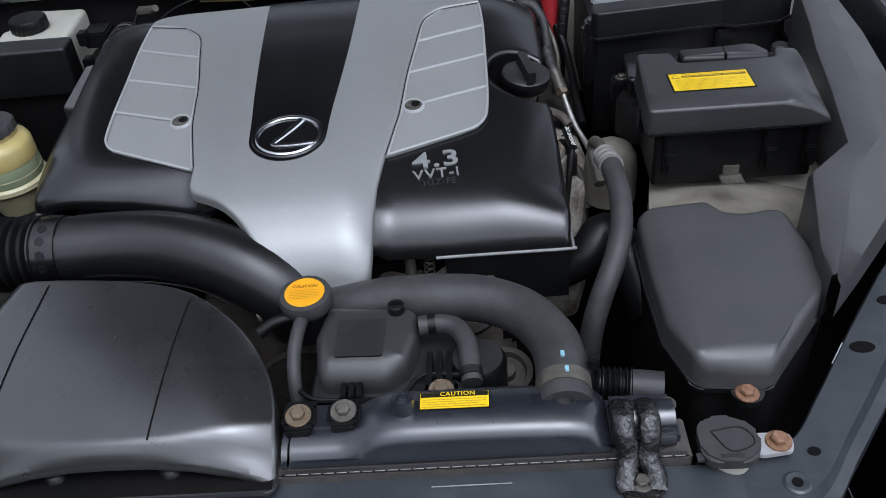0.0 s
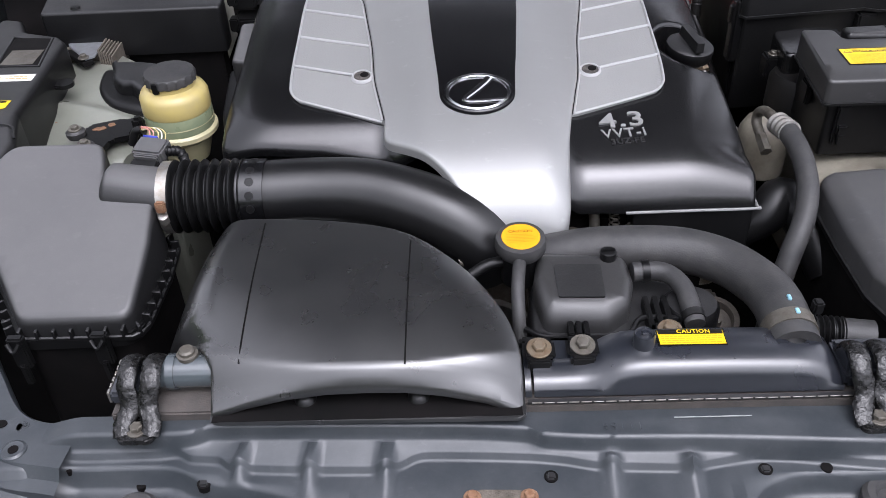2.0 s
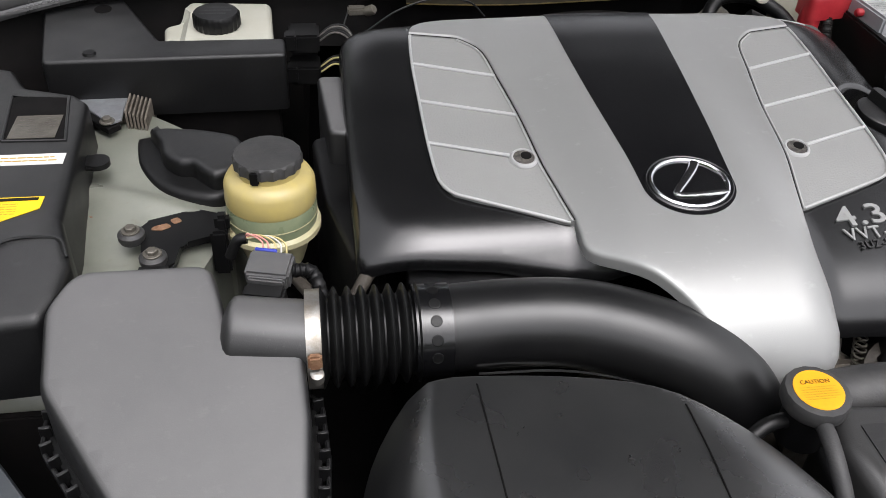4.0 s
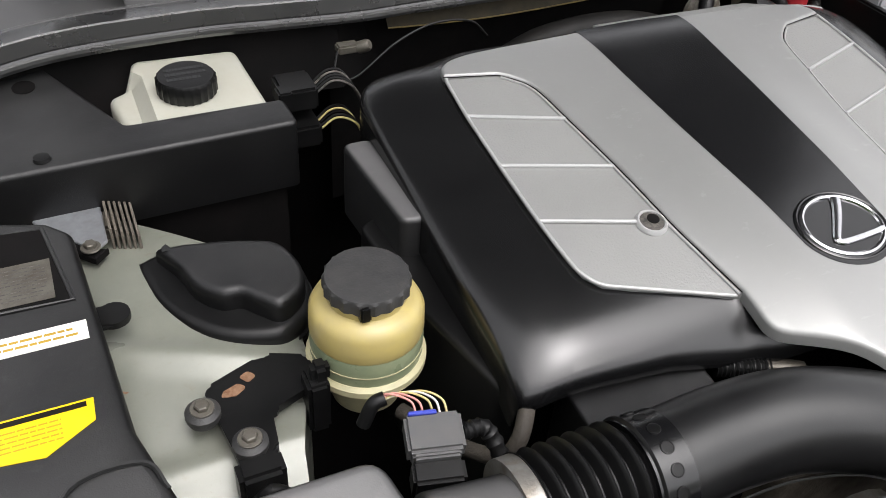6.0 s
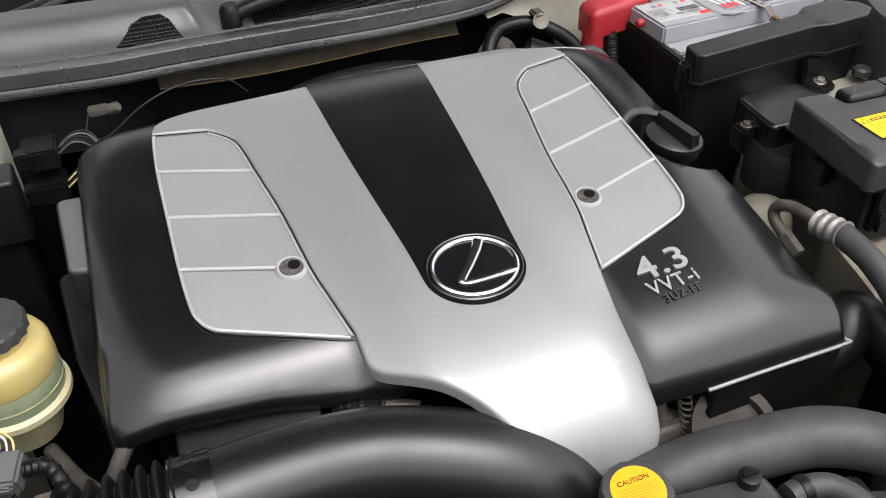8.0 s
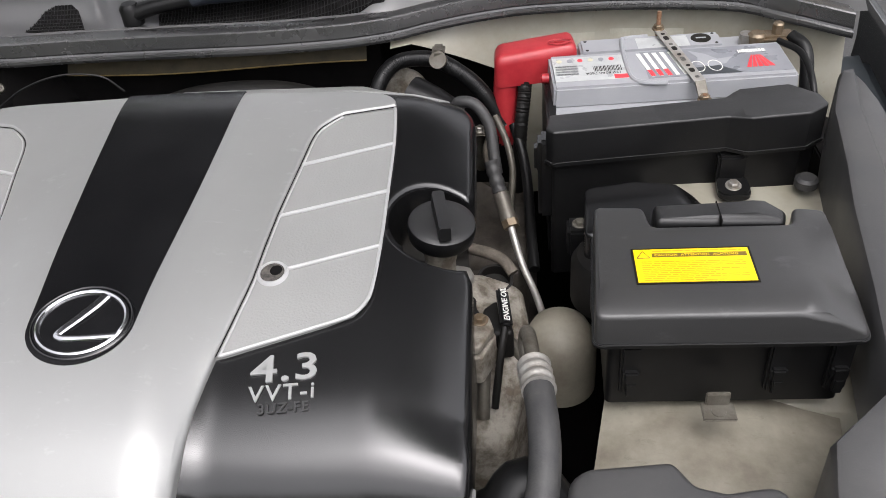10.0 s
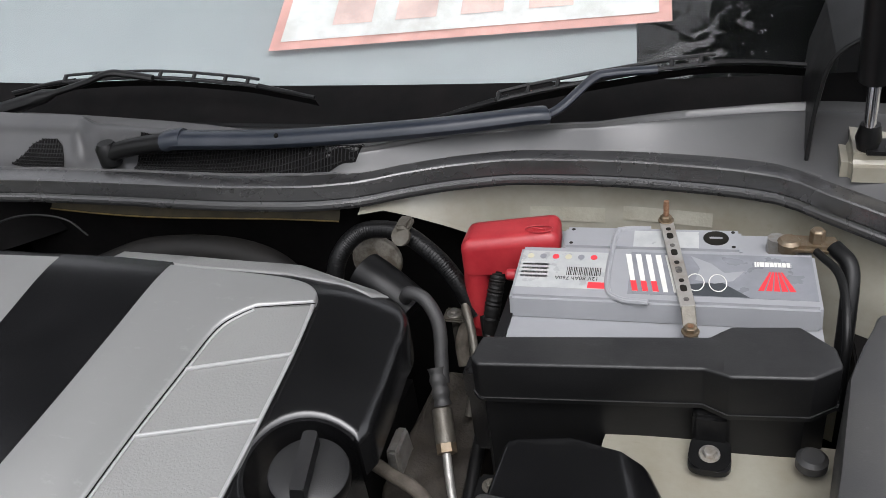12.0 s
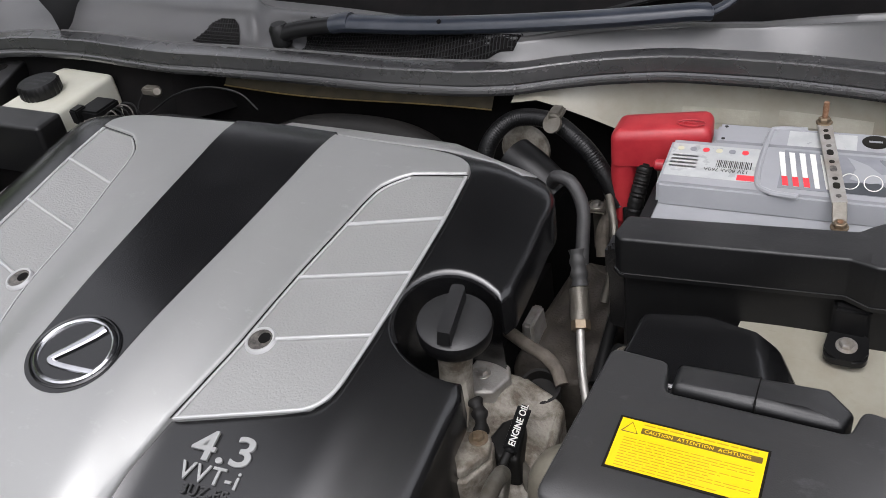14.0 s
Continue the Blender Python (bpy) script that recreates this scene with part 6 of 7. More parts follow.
cor = thing("corrugated_hose", (0.36, 0.17, 0.73), "short corrugated black hose beside the radiator hose", "hose", at=(0.014, 0.002, -0.01))
part("bellows", tube([Vector((0.318, 0.176, 0.752)).lerp(Vector((0.358, 0.170, 0.752)), k / 40) for k in range(41)], lambda t: 0.017 + 0.0018 * math.cos(2 * math.pi * 7 * t), 20, 1), M_PLASTIC, cor)
part("sleeve", tube([(0.356, 0.170, 0.752), (0.388, 0.164, 0.752)], 0.0175, 20, 3), M_RUBBER, cor)
ac = thing("air_conditioning_hose", (0.37, 0.4, 0.6), "grey-black air-conditioning hose with a crimped alloy fitting", "hose", at=(0.008, -0.026, -0.003))
part("hose", tube([(0.384, 0.490, 0.818), (0.387, 0.455, 0.813), (0.387, 0.425, 0.804), (0.382, 0.392, 0.792), (0.369, 0.357, 0.774), (0.352, 0.332, 0.743), (0.340, 0.316, 0.698), (0.334, 0.305, 0.60)], 0.0130, 18, 8), M_RUBBER, ac)
part("elbow_pipe", tube([(0.381, 0.520, 0.813), (0.379, 0.545, 0.812), (0.377, 0.566, 0.806), (0.375, 0.577, 0.796), (0.374, 0.574, 0.784), (0.376, 0.558, 0.774), (0.378, 0.540, 0.766)], 0.0068, 16, 8), M_DULL, ac, "dull bent alloy pipe")
part("union_nut", tube([(0.3765, 0.556, 0.773), (0.379, 0.532, 0.762)], 0.0085, 6, 2), M_DULL, ac, "dull alloy union nut")
part("ferrule", tube([Vector((0.381, 0.520, 0.813)).lerp(Vector((0.3845, 0.487, 0.8185)), k / 24) for k in range(25)], lambda t: 0.0140 + 0.0010 * math.cos(2 * math.pi * 3 * t), 20, 1), M_ALU, ac, "crimped alloy ferrule")
part("lower_pipe", tube([(0.30, 0.43, 0.70), (0.35, 0.425, 0.735), (0.372, 0.44, 0.752), (0.395, 0.42, 0.735), (0.42, 0.36, 0.69)], 0.026, 18, 6), M_PLASTIC, ac, "fat black pipe behind")


# ---- left side: power steering reservoir, strut cap, control unit, tanks ----
ps = thing("power_steering_reservoir", (-0.408, 0.585, 0.72), "yellowed translucent power steering reservoir with a black ribbed cap", "reservoir", at=(-0.008, -0.003, 0.006))
C = (-0.408, 0.585, 0)
lift = lambda z: (C[0], C[1], z)
part("lower_body", lathe([(0.030, 0), (0.036, 0.02), (0.040, 0.035), (0.047, 0.040), (0.0505, 0.043), (0.0505, 0.049), (0.047, 0.052)], lift(0.731), 40), M_RESLOW, ps, "pale yellow base with a rim")
part("fluid_band", lathe([(0.0462, 0), (0.0470, 0.004), (0.0470, 0.022), (0.0462, 0.027)], lift(0.782), 40), M_FLUID, ps, "greenish fluid showing through")
part("upper_body", lathe([(0.0465, 0), (0.0472, 0.003), (0.0466, 0.022), (0.0430, 0.029), (0.037, 0.032), (0.032, 0.034), (0.032, 0.040)], lift(0.809), 40), M_OILYEL, ps, "yellowed upper half")
part("mark_line", lathe([(0.0474, 0), (0.0474, 0.0012)], lift(0.793), 40), M_RESLOW, ps)
cp = part("cap", lathe([(0.032, 0), (0.0343, 0.002), (0.0343, 0.0125), (0.0330, 0.0145), (0.024, 0.0150), (0.008, 0.0150)], lift(0.8485), 72, wob=lambda a, z: 1 + 0.03 * math.tanh(3 * math.cos(18 * a)) * (z < 0.0135)), M_RUBBER, ps, "grey-black ribbed screw cap")
part("cap_tab", box(-0.425, -0.416, 0.5515, 0.560, 0.8445, 0.860, 0.0015), M_PLASTIC, cp)
part("cap_print", bars(frame_on((-0.408, 0.585, 0.8634), (1, 0.15, 0), (-0.15, 1, 0)), 0.044, 0.026, 5, 0.6, 21, 0.0003, 0.2), M_RUBBER, cp, "raised unreadable print")
part("bracket", join(box(-0.47, -0.452, 0.545, 0.57, 0.74, 0.795, 0.003), box(-0.465, -0.45, 0.55, 0.565, 0.79, 0.81, 0.004)), M_PLASTIC, ps)
part("return_hose", tube([(-0.39, 0.55, 0.73), (-0.365, 0.50, 0.735), (-0.342, 0.462, 0.752), (-0.330, 0.457, 0.774), (-0.315, 0.475, 0.788), (-0.295, 0.505, 0.790)], 0.0070, 14, 6), M_GRIME, ps, "dusty thin return pipe")

towercap = thing("strut_cover", (-0.50, 0.68, 0.77), "black moulded cover over the strut tower", "cover", at=(-0.005, 0.008, -0.006))
rim_o = [(-0.570, 0.735), (-0.569, 0.715), (-0.562, 0.678), (-0.546, 0.647), (-0.524, 0.623), (-0.496, 0.609), (-0.468, 0.606), (-0.442, 0.628), (-0.432, 0.67), (-0.445, 0.71), (-0.50, 0.736), (-0.545, 0.743)]
dome_o = [(-0.552, 0.728), (-0.546, 0.714), (-0.538, 0.696), (-0.531, 0.668), (-0.514, 0.647), (-0.497, 0.643), (-0.486, 0.630), (-0.470, 0.616), (-0.447, 0.632), (-0.439, 0.66), (-0.449, 0.695), (-0.475, 0.709), (-0.505, 0.718), (-0.53, 0.726)]
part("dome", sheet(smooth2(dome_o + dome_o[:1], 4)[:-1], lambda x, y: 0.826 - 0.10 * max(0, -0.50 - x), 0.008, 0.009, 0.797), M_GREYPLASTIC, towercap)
part("skirt", sheet(smooth2(rim_o + rim_o[:1], 4)[:-1], lambda x, y: 0.804, 0.01, 0.010, 0.786), M_PLASTIC, towercap)
part("rim", prism(inset(smooth2(rim_o + rim_o[:1], 4)[:-1], -0.003), 0.7815, 0.7865, 0.002), M_PLASTIC, towercap)

hb = thing("hose_bracket", (-0.53, 0.50, 0.78), "rusty black bracket with two rubber-cushioned bolts", "bracket", at=(-0.007, 0.03, -0.012))
part("plate", prism(rounded([(-0.545, 0.555), (-0.49, 0.575), (-0.455, 0.56), (-0.46, 0.53), (-0.50, 0.515), (-0.505, 0.475), (-0.535, 0.475)], 0.01), 0.792, 0.800, 0.003), M_PLASTIC, hb)
for rust_o in ([(-0.516, 0.556), (-0.508, 0.560), (-0.502, 0.553), (-0.51, 0.548)], [(-0.530, 0.546), (-0.518, 0.550), (-0.512, 0.544), (-0.522, 0.538), (-0.534, 0.540)]):
    part("rust_patch", prism(rounded(rust_o, 0.003), 0.8002, 0.8008, 0), M_RUST, hb, "bare rusty patch")
for x, y in ((-0.550, 0.527), (-0.524, 0.487)):
    part("cushion", lathe([(0.012, 0), (0.0135, 0.004), (0.0135, 0.009), (0.010, 0.012)], (x, y, 0.798), 24), M_RUBBER, hb, "rubber cushion")
    part("bolt", hexbolt((x, y, 0.810), 0.0058, height=0.7), M_DULL, hb)
part("clamp", join(box(-0.54, -0.505, 0.455, 0.478, 0.765, 0.805, 0.004), tube([(-0.535, 0.45, 0.78), (-0.52, 0.445, 0.80), (-0.505, 0.45, 0.78)], 0.005, 10, 5)), M_PLASTIC, hb)
for x, y in ((-0.546, 0.585), (-0.599, 0.581), (-0.554, 0.577)):
    part("rust_spot", lathe([(0.004, 0), (0.003, 0.0006)], (x, y, 0.7925), 10), M_RUST, hb)

# cover along the left wing
lt = thing("wing_trim", (-0.64, 0.6, 0.78), "matt black plastic wing trim cover with labels and a square opening", "trim cover", "wing trims", at=(-0.005, -0.003, 0))
lt_o = [(-0.76, 0.86), (-0.715, 0.835), (-0.69, 0.785), (-0.632, 0.765), (-0.614, 0.745), (-0.606, 0.62), (-0.600, 0.52), (-0.583, 0.46), (-0.588, 0.425), (-0.600, 0.398), (-0.66, 0.394), (-0.76, 0.45)]
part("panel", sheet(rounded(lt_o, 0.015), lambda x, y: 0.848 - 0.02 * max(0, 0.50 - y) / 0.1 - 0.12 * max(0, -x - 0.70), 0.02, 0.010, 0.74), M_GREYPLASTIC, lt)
# Opening is a near-black slab: the recess's shade as colour.
rec = part("opening", prism(rounded([(-0.686, 0.660), (-0.622, 0.657), (-0.636, 0.753), (-0.698, 0.758)], 0.006), 0.845, 0.8486, 0), M_DARK, lt, "dark square opening")
part("opening_label", box(-0.682, -0.634, 0.664, 0.712, 0.8487, 0.8491, 0), M_DULL, rec, "dull grey printed label")
part("opening_print", bars(frame_on((-0.658, 0.688, 0.8490), (1, 0, 0), (0, 1, 0)), 0.040, 0.04, 9, 0.9, 5, 0.0003, 0.3), M_WELL, rec)
part("opening_rim", tube([(-0.686, 0.660, 0.848), (-0.622, 0.657, 0.848), (-0.636, 0.753, 0.848), (-0.698, 0.758, 0.848), (-0.686, 0.660, 0.848)], 0.0022, 8, 1), M_GREYPLASTIC, rec)
part("strip_label", box(-0.70, -0.616, 0.612, 0.632, 0.8482, 0.8488, 0), M_WHITE, lt, "white strip label with faint print")
part("strip_print", bars(frame_on((-0.658, 0.622, 0.8487), (1, 0, 0), (0, 1, 0)), 0.076, 0.012, 2, 0.9, 6, 0.0002, 0.4), M_INKSOFT, lt)
yl = part("yellow_label", prism([(-0.72, 0.522), (-0.655, 0.514), (-0.622, 0.534), (-0.621, 0.554), (-0.72, 0.554)], 0.8482, 0.8488, 0), M_YELLOW, lt, "yellow warning label")
part("yellow_head", box(-0.72, -0.626, 0.5475, 0.552, 0.8489, 0.8492, 0), M_INK, yl)
part("yellow_print", bars(frame_on((-0.678, 0.534, 0.8488), (1, 0, 0), (0, 1, 0)), 0.07, 0.02, 5, 0.7, 8, 0.0002, 0.3), M_INKSOFT, yl)
part("step_edge", tube([(-0.66, 0.44, 0.842), (-0.645, 0.485, 0.848), (-0.60, 0.490, 0.846), (-0.588, 0.47, 0.838)], 0.002, 6, 6), M_GREYPLASTIC, lt)
part("fixing_tab", join(lathe([(0.013, 0), (0.013, 0.006)], (-0.597, 0.665, 0.812), 18), box(-0.62, -0.597, 0.652, 0.678, 0.812, 0.818, 0.002)), M_PLASTIC, lt)

# control unit cover with the washer tank behind
cu = thing("control_unit_cover", (-0.54, 0.87, 0.74), "matt dark grey cover over the control unit", "cover")
cu_o = [(-0.682, 0.815), (-0.397, 0.822), (-0.399, 0.868), (-0.553, 0.868), (-0.62, 1.015), (-0.72, 1.02)]
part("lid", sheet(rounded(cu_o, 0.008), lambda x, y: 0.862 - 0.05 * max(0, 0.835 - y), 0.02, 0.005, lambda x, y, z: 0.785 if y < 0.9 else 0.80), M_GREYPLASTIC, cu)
# Added near-black block that stands for the shade under the lid.
part("under_lid_shade", box(-0.67, -0.41, 0.832, 0.866, 0.55, 0.785, 0.002), M_DARK, cu)
# Hole drawn as a near-black disc for its inner shade.
part("hole", prism(ring(20, 0.011, 0.013, -0.635, 0.966), 0.860, 0.8628, 0), M_DARK, cu, "dark round hole")
part("screw", lathe([(0.008, 0), (0.007, 0.003), (0.003, 0.0035)], (-0.630, 0.832, 0.862), 16), M_PLASTIC, cu)
ecu = thing("control_unit", (-0.59, 0.80, 0.76), "finned aluminium control unit on the inner wing", "control unit", at=(-0.004, -0.004, 0.004))
part("case", box(-0.655, -0.575, 0.795, 0.90, 0.770, 0.800, 0.003), M_DUSTY, ecu)
part("plate", prism([(-0.655, 0.835), (-0.644, 0.812), (-0.600, 0.760), (-0.589, 0.770), (-0.588, 0.835)], 0.803, 0.806, 0.001, 1), M_BARE, ecu, "bluish bare metal plate")
part("plate_edge", prism([(-0.648, 0.800), (-0.602, 0.752), (-0.590, 0.764), (-0.600, 0.764), (-0.640, 0.806)], 0.795, 0.8025, 0.001, 1), M_DARK, ecu, "dark flange under the plate")
for k in range(6):
    part("fin", box(-0.586 + 0.0045 * k, -0.5835 + 0.0045 * k, 0.778 - 0.002 * k, 0.85, 0.770, 0.812 - 0.0015 * k, 0.0005, 1), M_DUSTY, ecu)
part("screw", hexbolt((-0.604, 0.764, 0.806), 0.0055), M_DULL, ecu)
wt = thing("washer_tank", (-0.48, 0.93, 0.76), "milky white plastic fluid tank with a black ribbed cap", "fluid tank", at=(0.002, -0.006, -0.014))
part("body", sheet(rounded([(-0.552, 0.868), (-0.415, 0.868), (-0.420, 0.998), (-0.528, 1.005), (-0.545, 0.975), (-0.562, 0.965)], 0.012), lambda x, y: 0.872 - 0.018 * (x < -0.535), 0.012, 0.008, 0.76), M_TANKWHITE, wt)
part("cap", lathe([(0.027, 0), (0.0295, 0.003), (0.0295, 0.018), (0.0275, 0.021), (0.018, 0.022)], (-0.487, 0.920, 0.872), 72, wob=lambda a, z: 1 + 0.025 * math.tanh(3 * math.cos(24 * a)) * (z < 0.02)), M_PLASTIC, wt, "black ribbed cap")
part("cap_print", bars(frame_on((-0.487, 0.920, 0.894), (1, 0, 0), (0, 1, 0)), 0.04, 0.03, 3, 0.8, 4, 0.0003, 0.5), M_GREYPLASTIC, wt)
for name, z, y in (("wiring_connector", 0.842, 0.91), ("wiring_connector", 0.802, 0.90)):
    wc = thing(name, (-0.37, y, z - 0.02), "black wiring connector with loose wires at the bulkhead", "connector", "bulkhead connectors")
    part("block", join(box(-0.395, -0.355, y - 0.022, y + 0.022, z - 0.014, z + 0.012, 0.003), box(-0.40, -0.385, y - 0.03, y - 0.01, z - 0.006, z + 0.016, 0.002)), M_PLASTIC, wc)
    for k in range(5):
        part("wire", tube([(-0.356, y - 0.012 + 0.005 * k, z), (-0.335, y - 0.012 + 0.006 * k, z + 0.012), (-0.315, y - 0.02 + 0.008 * k, z + 0.004), (-0.30, y - 0.02, z - 0.03)], 0.0012, 6, 6), (M_WELL, M_PLASTIC, M_PLASTIC)[k % 3] if z > 0.82 else (M_WIRE_Y, M_PLASTIC, M_DARK)[k % 3], wc)
fc = thing("hose_clip", (-0.29, 0.94, 0.86), "small steel pipe clip on the bulkhead", "clip")
part("clip", join(lathe([(0.007, 0), (0.007, 0.012), (0.005, 0.015)], (-0.29, 0.945, 0.862), 12, (0.6, -0.5, 0.4)), box(-0.315, -0.29, 0.94, 0.955, 0.858, 0.868, 0.002)), M_DULL, fc)
part("pipe", tube([(-0.315, 0.945, 0.862), (-0.322, 0.93, 0.84), (-0.30, 0.925, 0.838), (-0.25, 0.935, 0.866), (-0.20, 0.945, 0.878), (-0.15, 0.950, 0.872), (-0.125, 0.950, 0.850)], 0.0013, 8, 8), M_PLASTIC, fc)
solid("rear_hose", tube([(-0.12, 0.945, 0.800), (-0.04, 0.955, 0.826), (0.06, 0.958, 0.830), (0.13, 0.945, 0.818), (0.16, 0.93, 0.78)], 0.020, 16, 8), M_DARKHOSE, "fat black hose behind the engine", "hose")

# ---- right side: battery, shields, fuse box ----
har = thing("wiring_harness", (0.27, 0.95, 0.80), "corrugated black wiring harness behind the engine", "wiring harness", at=(0.012, -0.016, 0.01))
part("conduit", tube([(0.188, 0.945, 0.785), (0.193, 0.968, 0.828), (0.217, 0.990, 0.850), (0.262, 0.990, 0.853), (0.300, 0.976, 0.838), (0.326, 0.965, 0.815), (0.350, 0.955, 0.775)], lambda t: 0.0100 + 0.00025 * math.sin(t * 560), 14, 40), M_PLASTIC, har)
part("clip", join(lathe([(0.011, 0), (0.011, 0.004)], (0.272, 0.972, 0.860), 16, (-0.2, -0.8, 0.6)), box(0.264, 0.280, 0.972, 0.996, 0.862, 0.872, 0.003)), M_DULL, har, "dull metal clip")
part("branch", tube([(0.235, 0.94, 0.83), (0.26, 0.93, 0.82), (0.29, 0.92, 0.80)], 0.026, 14, 5), M_PLASTIC, har)
acp = thing("air_conditioning_pipe", (0.36, 0.80, 0.70), "air-conditioning hose with alloy union beside the engine", "pipe", at=(0.001, -0.006, -0.003))
part("hose", tube([(0.304, 0.896, 0.842), (0.312, 0.890, 0.854), (0.330, 0.884, 0.852), (0.345, 0.872, 0.832), (0.350, 0.852, 0.802), (0.353, 0.838, 0.785)], 0.0070, 16, 8), M_RUBBER, acp)
part("ferrule", tube([Vector((0.346, 0.845, 0.798)).lerp(Vector((0.356, 0.822, 0.770)), k / 24) for k in range(25)], lambda t: 0.0084 + 0.0007 * math.cos(2 * math.pi * 3 * t), 18, 1), M_RUBBER, acp)
part("union", tube([(0.357, 0.815, 0.772), (0.366, 0.79, 0.752)], 0.0098, 12, 2), M_DULL, acp, "dull steel union")
part("nut", tube([(0.366, 0.79, 0.752), (0.369, 0.782, 0.747)], 0.0098, 6, 2), M_BRASS, acp, "brass nut")
part("pipe", tube([(0.368, 0.783, 0.748), (0.374, 0.765, 0.732), (0.382, 0.745, 0.715), (0.395, 0.715, 0.70), (0.41, 0.65, 0.69)], 0.0043, 12, 6), M_ALU, acp, "bare alloy pipe")
part("cross_pipe", tube([(0.296, 0.764, 0.742), (0.325, 0.750, 0.742), (0.345, 0.742, 0.741), (0.360, 0.732, 0.738), (0.370, 0.720, 0.73)], 0.0068, 14, 6), M_DUSTY, acp, "dusty rubber cross pipe")

BT = pose(0.557, 0.9165, -0.018, 0, 0, 2.6)
bat = thing("battery", (0.557, 0.9165, 0.682), "light grey car battery with labels and a perforated clamp strap", "battery")
part("case", box(-0.139, 0.139, -0.0875, 0.0875, 0.70, 0.868, 0.003, 2, BT), M_BATTERY, bat)
part("lid", join(box(-0.138, 0.138, -0.049, 0.036, 0.866, 0.8925, 0.003, 2, BT, 0.001), box(-0.098, 0.075, 0.034, 0.074, 0.866, 0.8925, 0.003, 2, BT, 0.001), box(-0.138, 0.138, 0.034, 0.084, 0.866, 0.8785, 0.001, 1, BT)), M_BATTERY, bat)
part("front_shoulder", box(-0.136, 0.136, -0.086, -0.066, 0.866, 0.871, 0.002, 2, BT), M_BATTERY, bat)
BL = BT @ Matrix.Translation((0, 0.0102, 0)) @ Matrix.Diagonal((1.03, 1.288, 1, 1))
def bframe(x, y, z=0.8926):
    return BL @ frame_on((x, y, z), (1, 0, 0), (0, 1, 0))
def flat(x0, x1, y0, y1, z, m, name, label=""):
    return part(name, box(x0, x1, y0, y1, 0.8922, z, 0, 1, BL), m, bat, label)
l1 = flat(-0.130, -0.045, -0.034, 0.012, 0.8929, M_LABEL, "info_label", "pale information label with barcode")
for k in range(6):
    part("info_icon", prism(ring(10, 0.0032, 0.0032, -0.122 + 0.012 * k, 0.005), 0.8929, 0.8932, 0, m=BL), (M_ICON, M_BATDARK, M_REDINK)[k % 3], l1)
part("barcode", join(*[box(-0.085 + 0.0016 * k, -0.085 + 0.0016 * k + (0.0009 if k % 3 else 0.0005), -0.018, -0.008, 0.8929, 0.8931, 0, 1, BL) for k in range(20)]), M_INK, l1)
part("rating", lettering("12V 80Ah 760A", 0.0062, BL @ frame_on((-0.075, -0.0215, 0.8931), (-1, 0, 0), (0, -1, 0)), 0.00005), M_INK, l1)
part("info_print", bars(bframe(-0.115, -0.013), 0.025, 0.02, 4, 0.9, 12), M_BATDARK, l1)
part("orange_strip", box(-0.064, -0.048, -0.033, -0.026, 0.8929, 0.8932, 0, 1, BL), M_REDINK, l1)
l2 = flat(-0.028, 0.130, -0.037, 0.014, 0.8929, M_BATDARK, "brand_label", "dark grey label with red and white shapes")
part("diagonal_stripes", join(*[prism([(-0.024 + 0.009 * k, -0.034), (-0.020 + 0.009 * k, -0.034), (-0.028 + 0.009 * k, 0.011), (-0.033 + 0.009 * k, 0.011)], 0.8929, 0.8932, 0, m=BL) for k in range(5)]), M_WHITE, l2)
part("red_flash", join(*[prism([(-0.024 + 0.009 * k, -0.034), (-0.019 + 0.009 * k, -0.034), (-0.0215 + 0.009 * k, -0.022), (-0.0265 + 0.009 * k, -0.022)], 0.8932, 0.8934, 0, m=BL) for k in range(3)]), M_REDINK, l2)
part("pale_burst", prism([(0.030, -0.018), (0.046, -0.022), (0.062, -0.018), (0.072, -0.006), (0.055, -0.009), (0.044, 0.002), (0.026, 0.011), (0.034, -0.004)], 0.8929, 0.8931, 0, m=BL), M_BATTERY, l2)
part("dark_wedge", prism([(0.022, -0.0365), (0.075, -0.0365), (0.052, -0.020), (0.020, -0.024)], 0.8929, 0.8930, 0, m=BL), M_SLATE, l2, "dark wedge")
for k in range(2):
    part("outline_mark", tube([BL @ Vector((0.030 + 0.019 * k + 0.0075 * math.cos(a * math.pi / 8), -0.021 + 0.010 * math.sin(a * math.pi / 8), 0.8930)) for a in range(17)], 0.0005, 6, 1), M_WHITE, l2, "white outline mark")
part("clear_window", box(-0.028, 0.034, 0.038, 0.066, 0.8925, 0.8928, 0, 1, BT), M_LABEL, bat, "glossy clear label")
part("fan_mark", join(*[prism([(0.082 + 0.0065 * k, -0.028), (0.087 + 0.0065 * k, -0.028), (0.0945 + 0.0023 * k, -0.006), (0.0930 + 0.0023 * k, -0.006)], 0.8929, 0.8932, 0, m=BL) for k in range(5)]), M_REDINK, l2, "red fan-shaped mark")
part("brand_bar", bars(bframe(0.098, 0.003, 0.8927), 0.034, 0.008, 1, 0.9, 2, 0.0004, 0.7), M_WHITE, l2)
part("recess_rim", tube([BT @ Vector((x, y, 0.8928)) for x, y in ((-0.012, 0.070), (-0.038, 0.068), (-0.046, 0.055), (-0.048, -0.026), (-0.036, -0.046), (-0.010, -0.050))], 0.0028, 8, 6), M_BATTERY, bat)
l3 = part("terminal_mark", lathe([(0.012, 0), (0.012, 0.0008), (0.009, 0.0009)], BT @ Vector((0.050, 0.056, 0.8923)), 24), M_INK, bat, "round black mark")
part("mark_centre", box(0.044, 0.056, 0.0545, 0.0575, 0.8931, 0.8934, 0, 1, BT), M_BATTERY, l3)
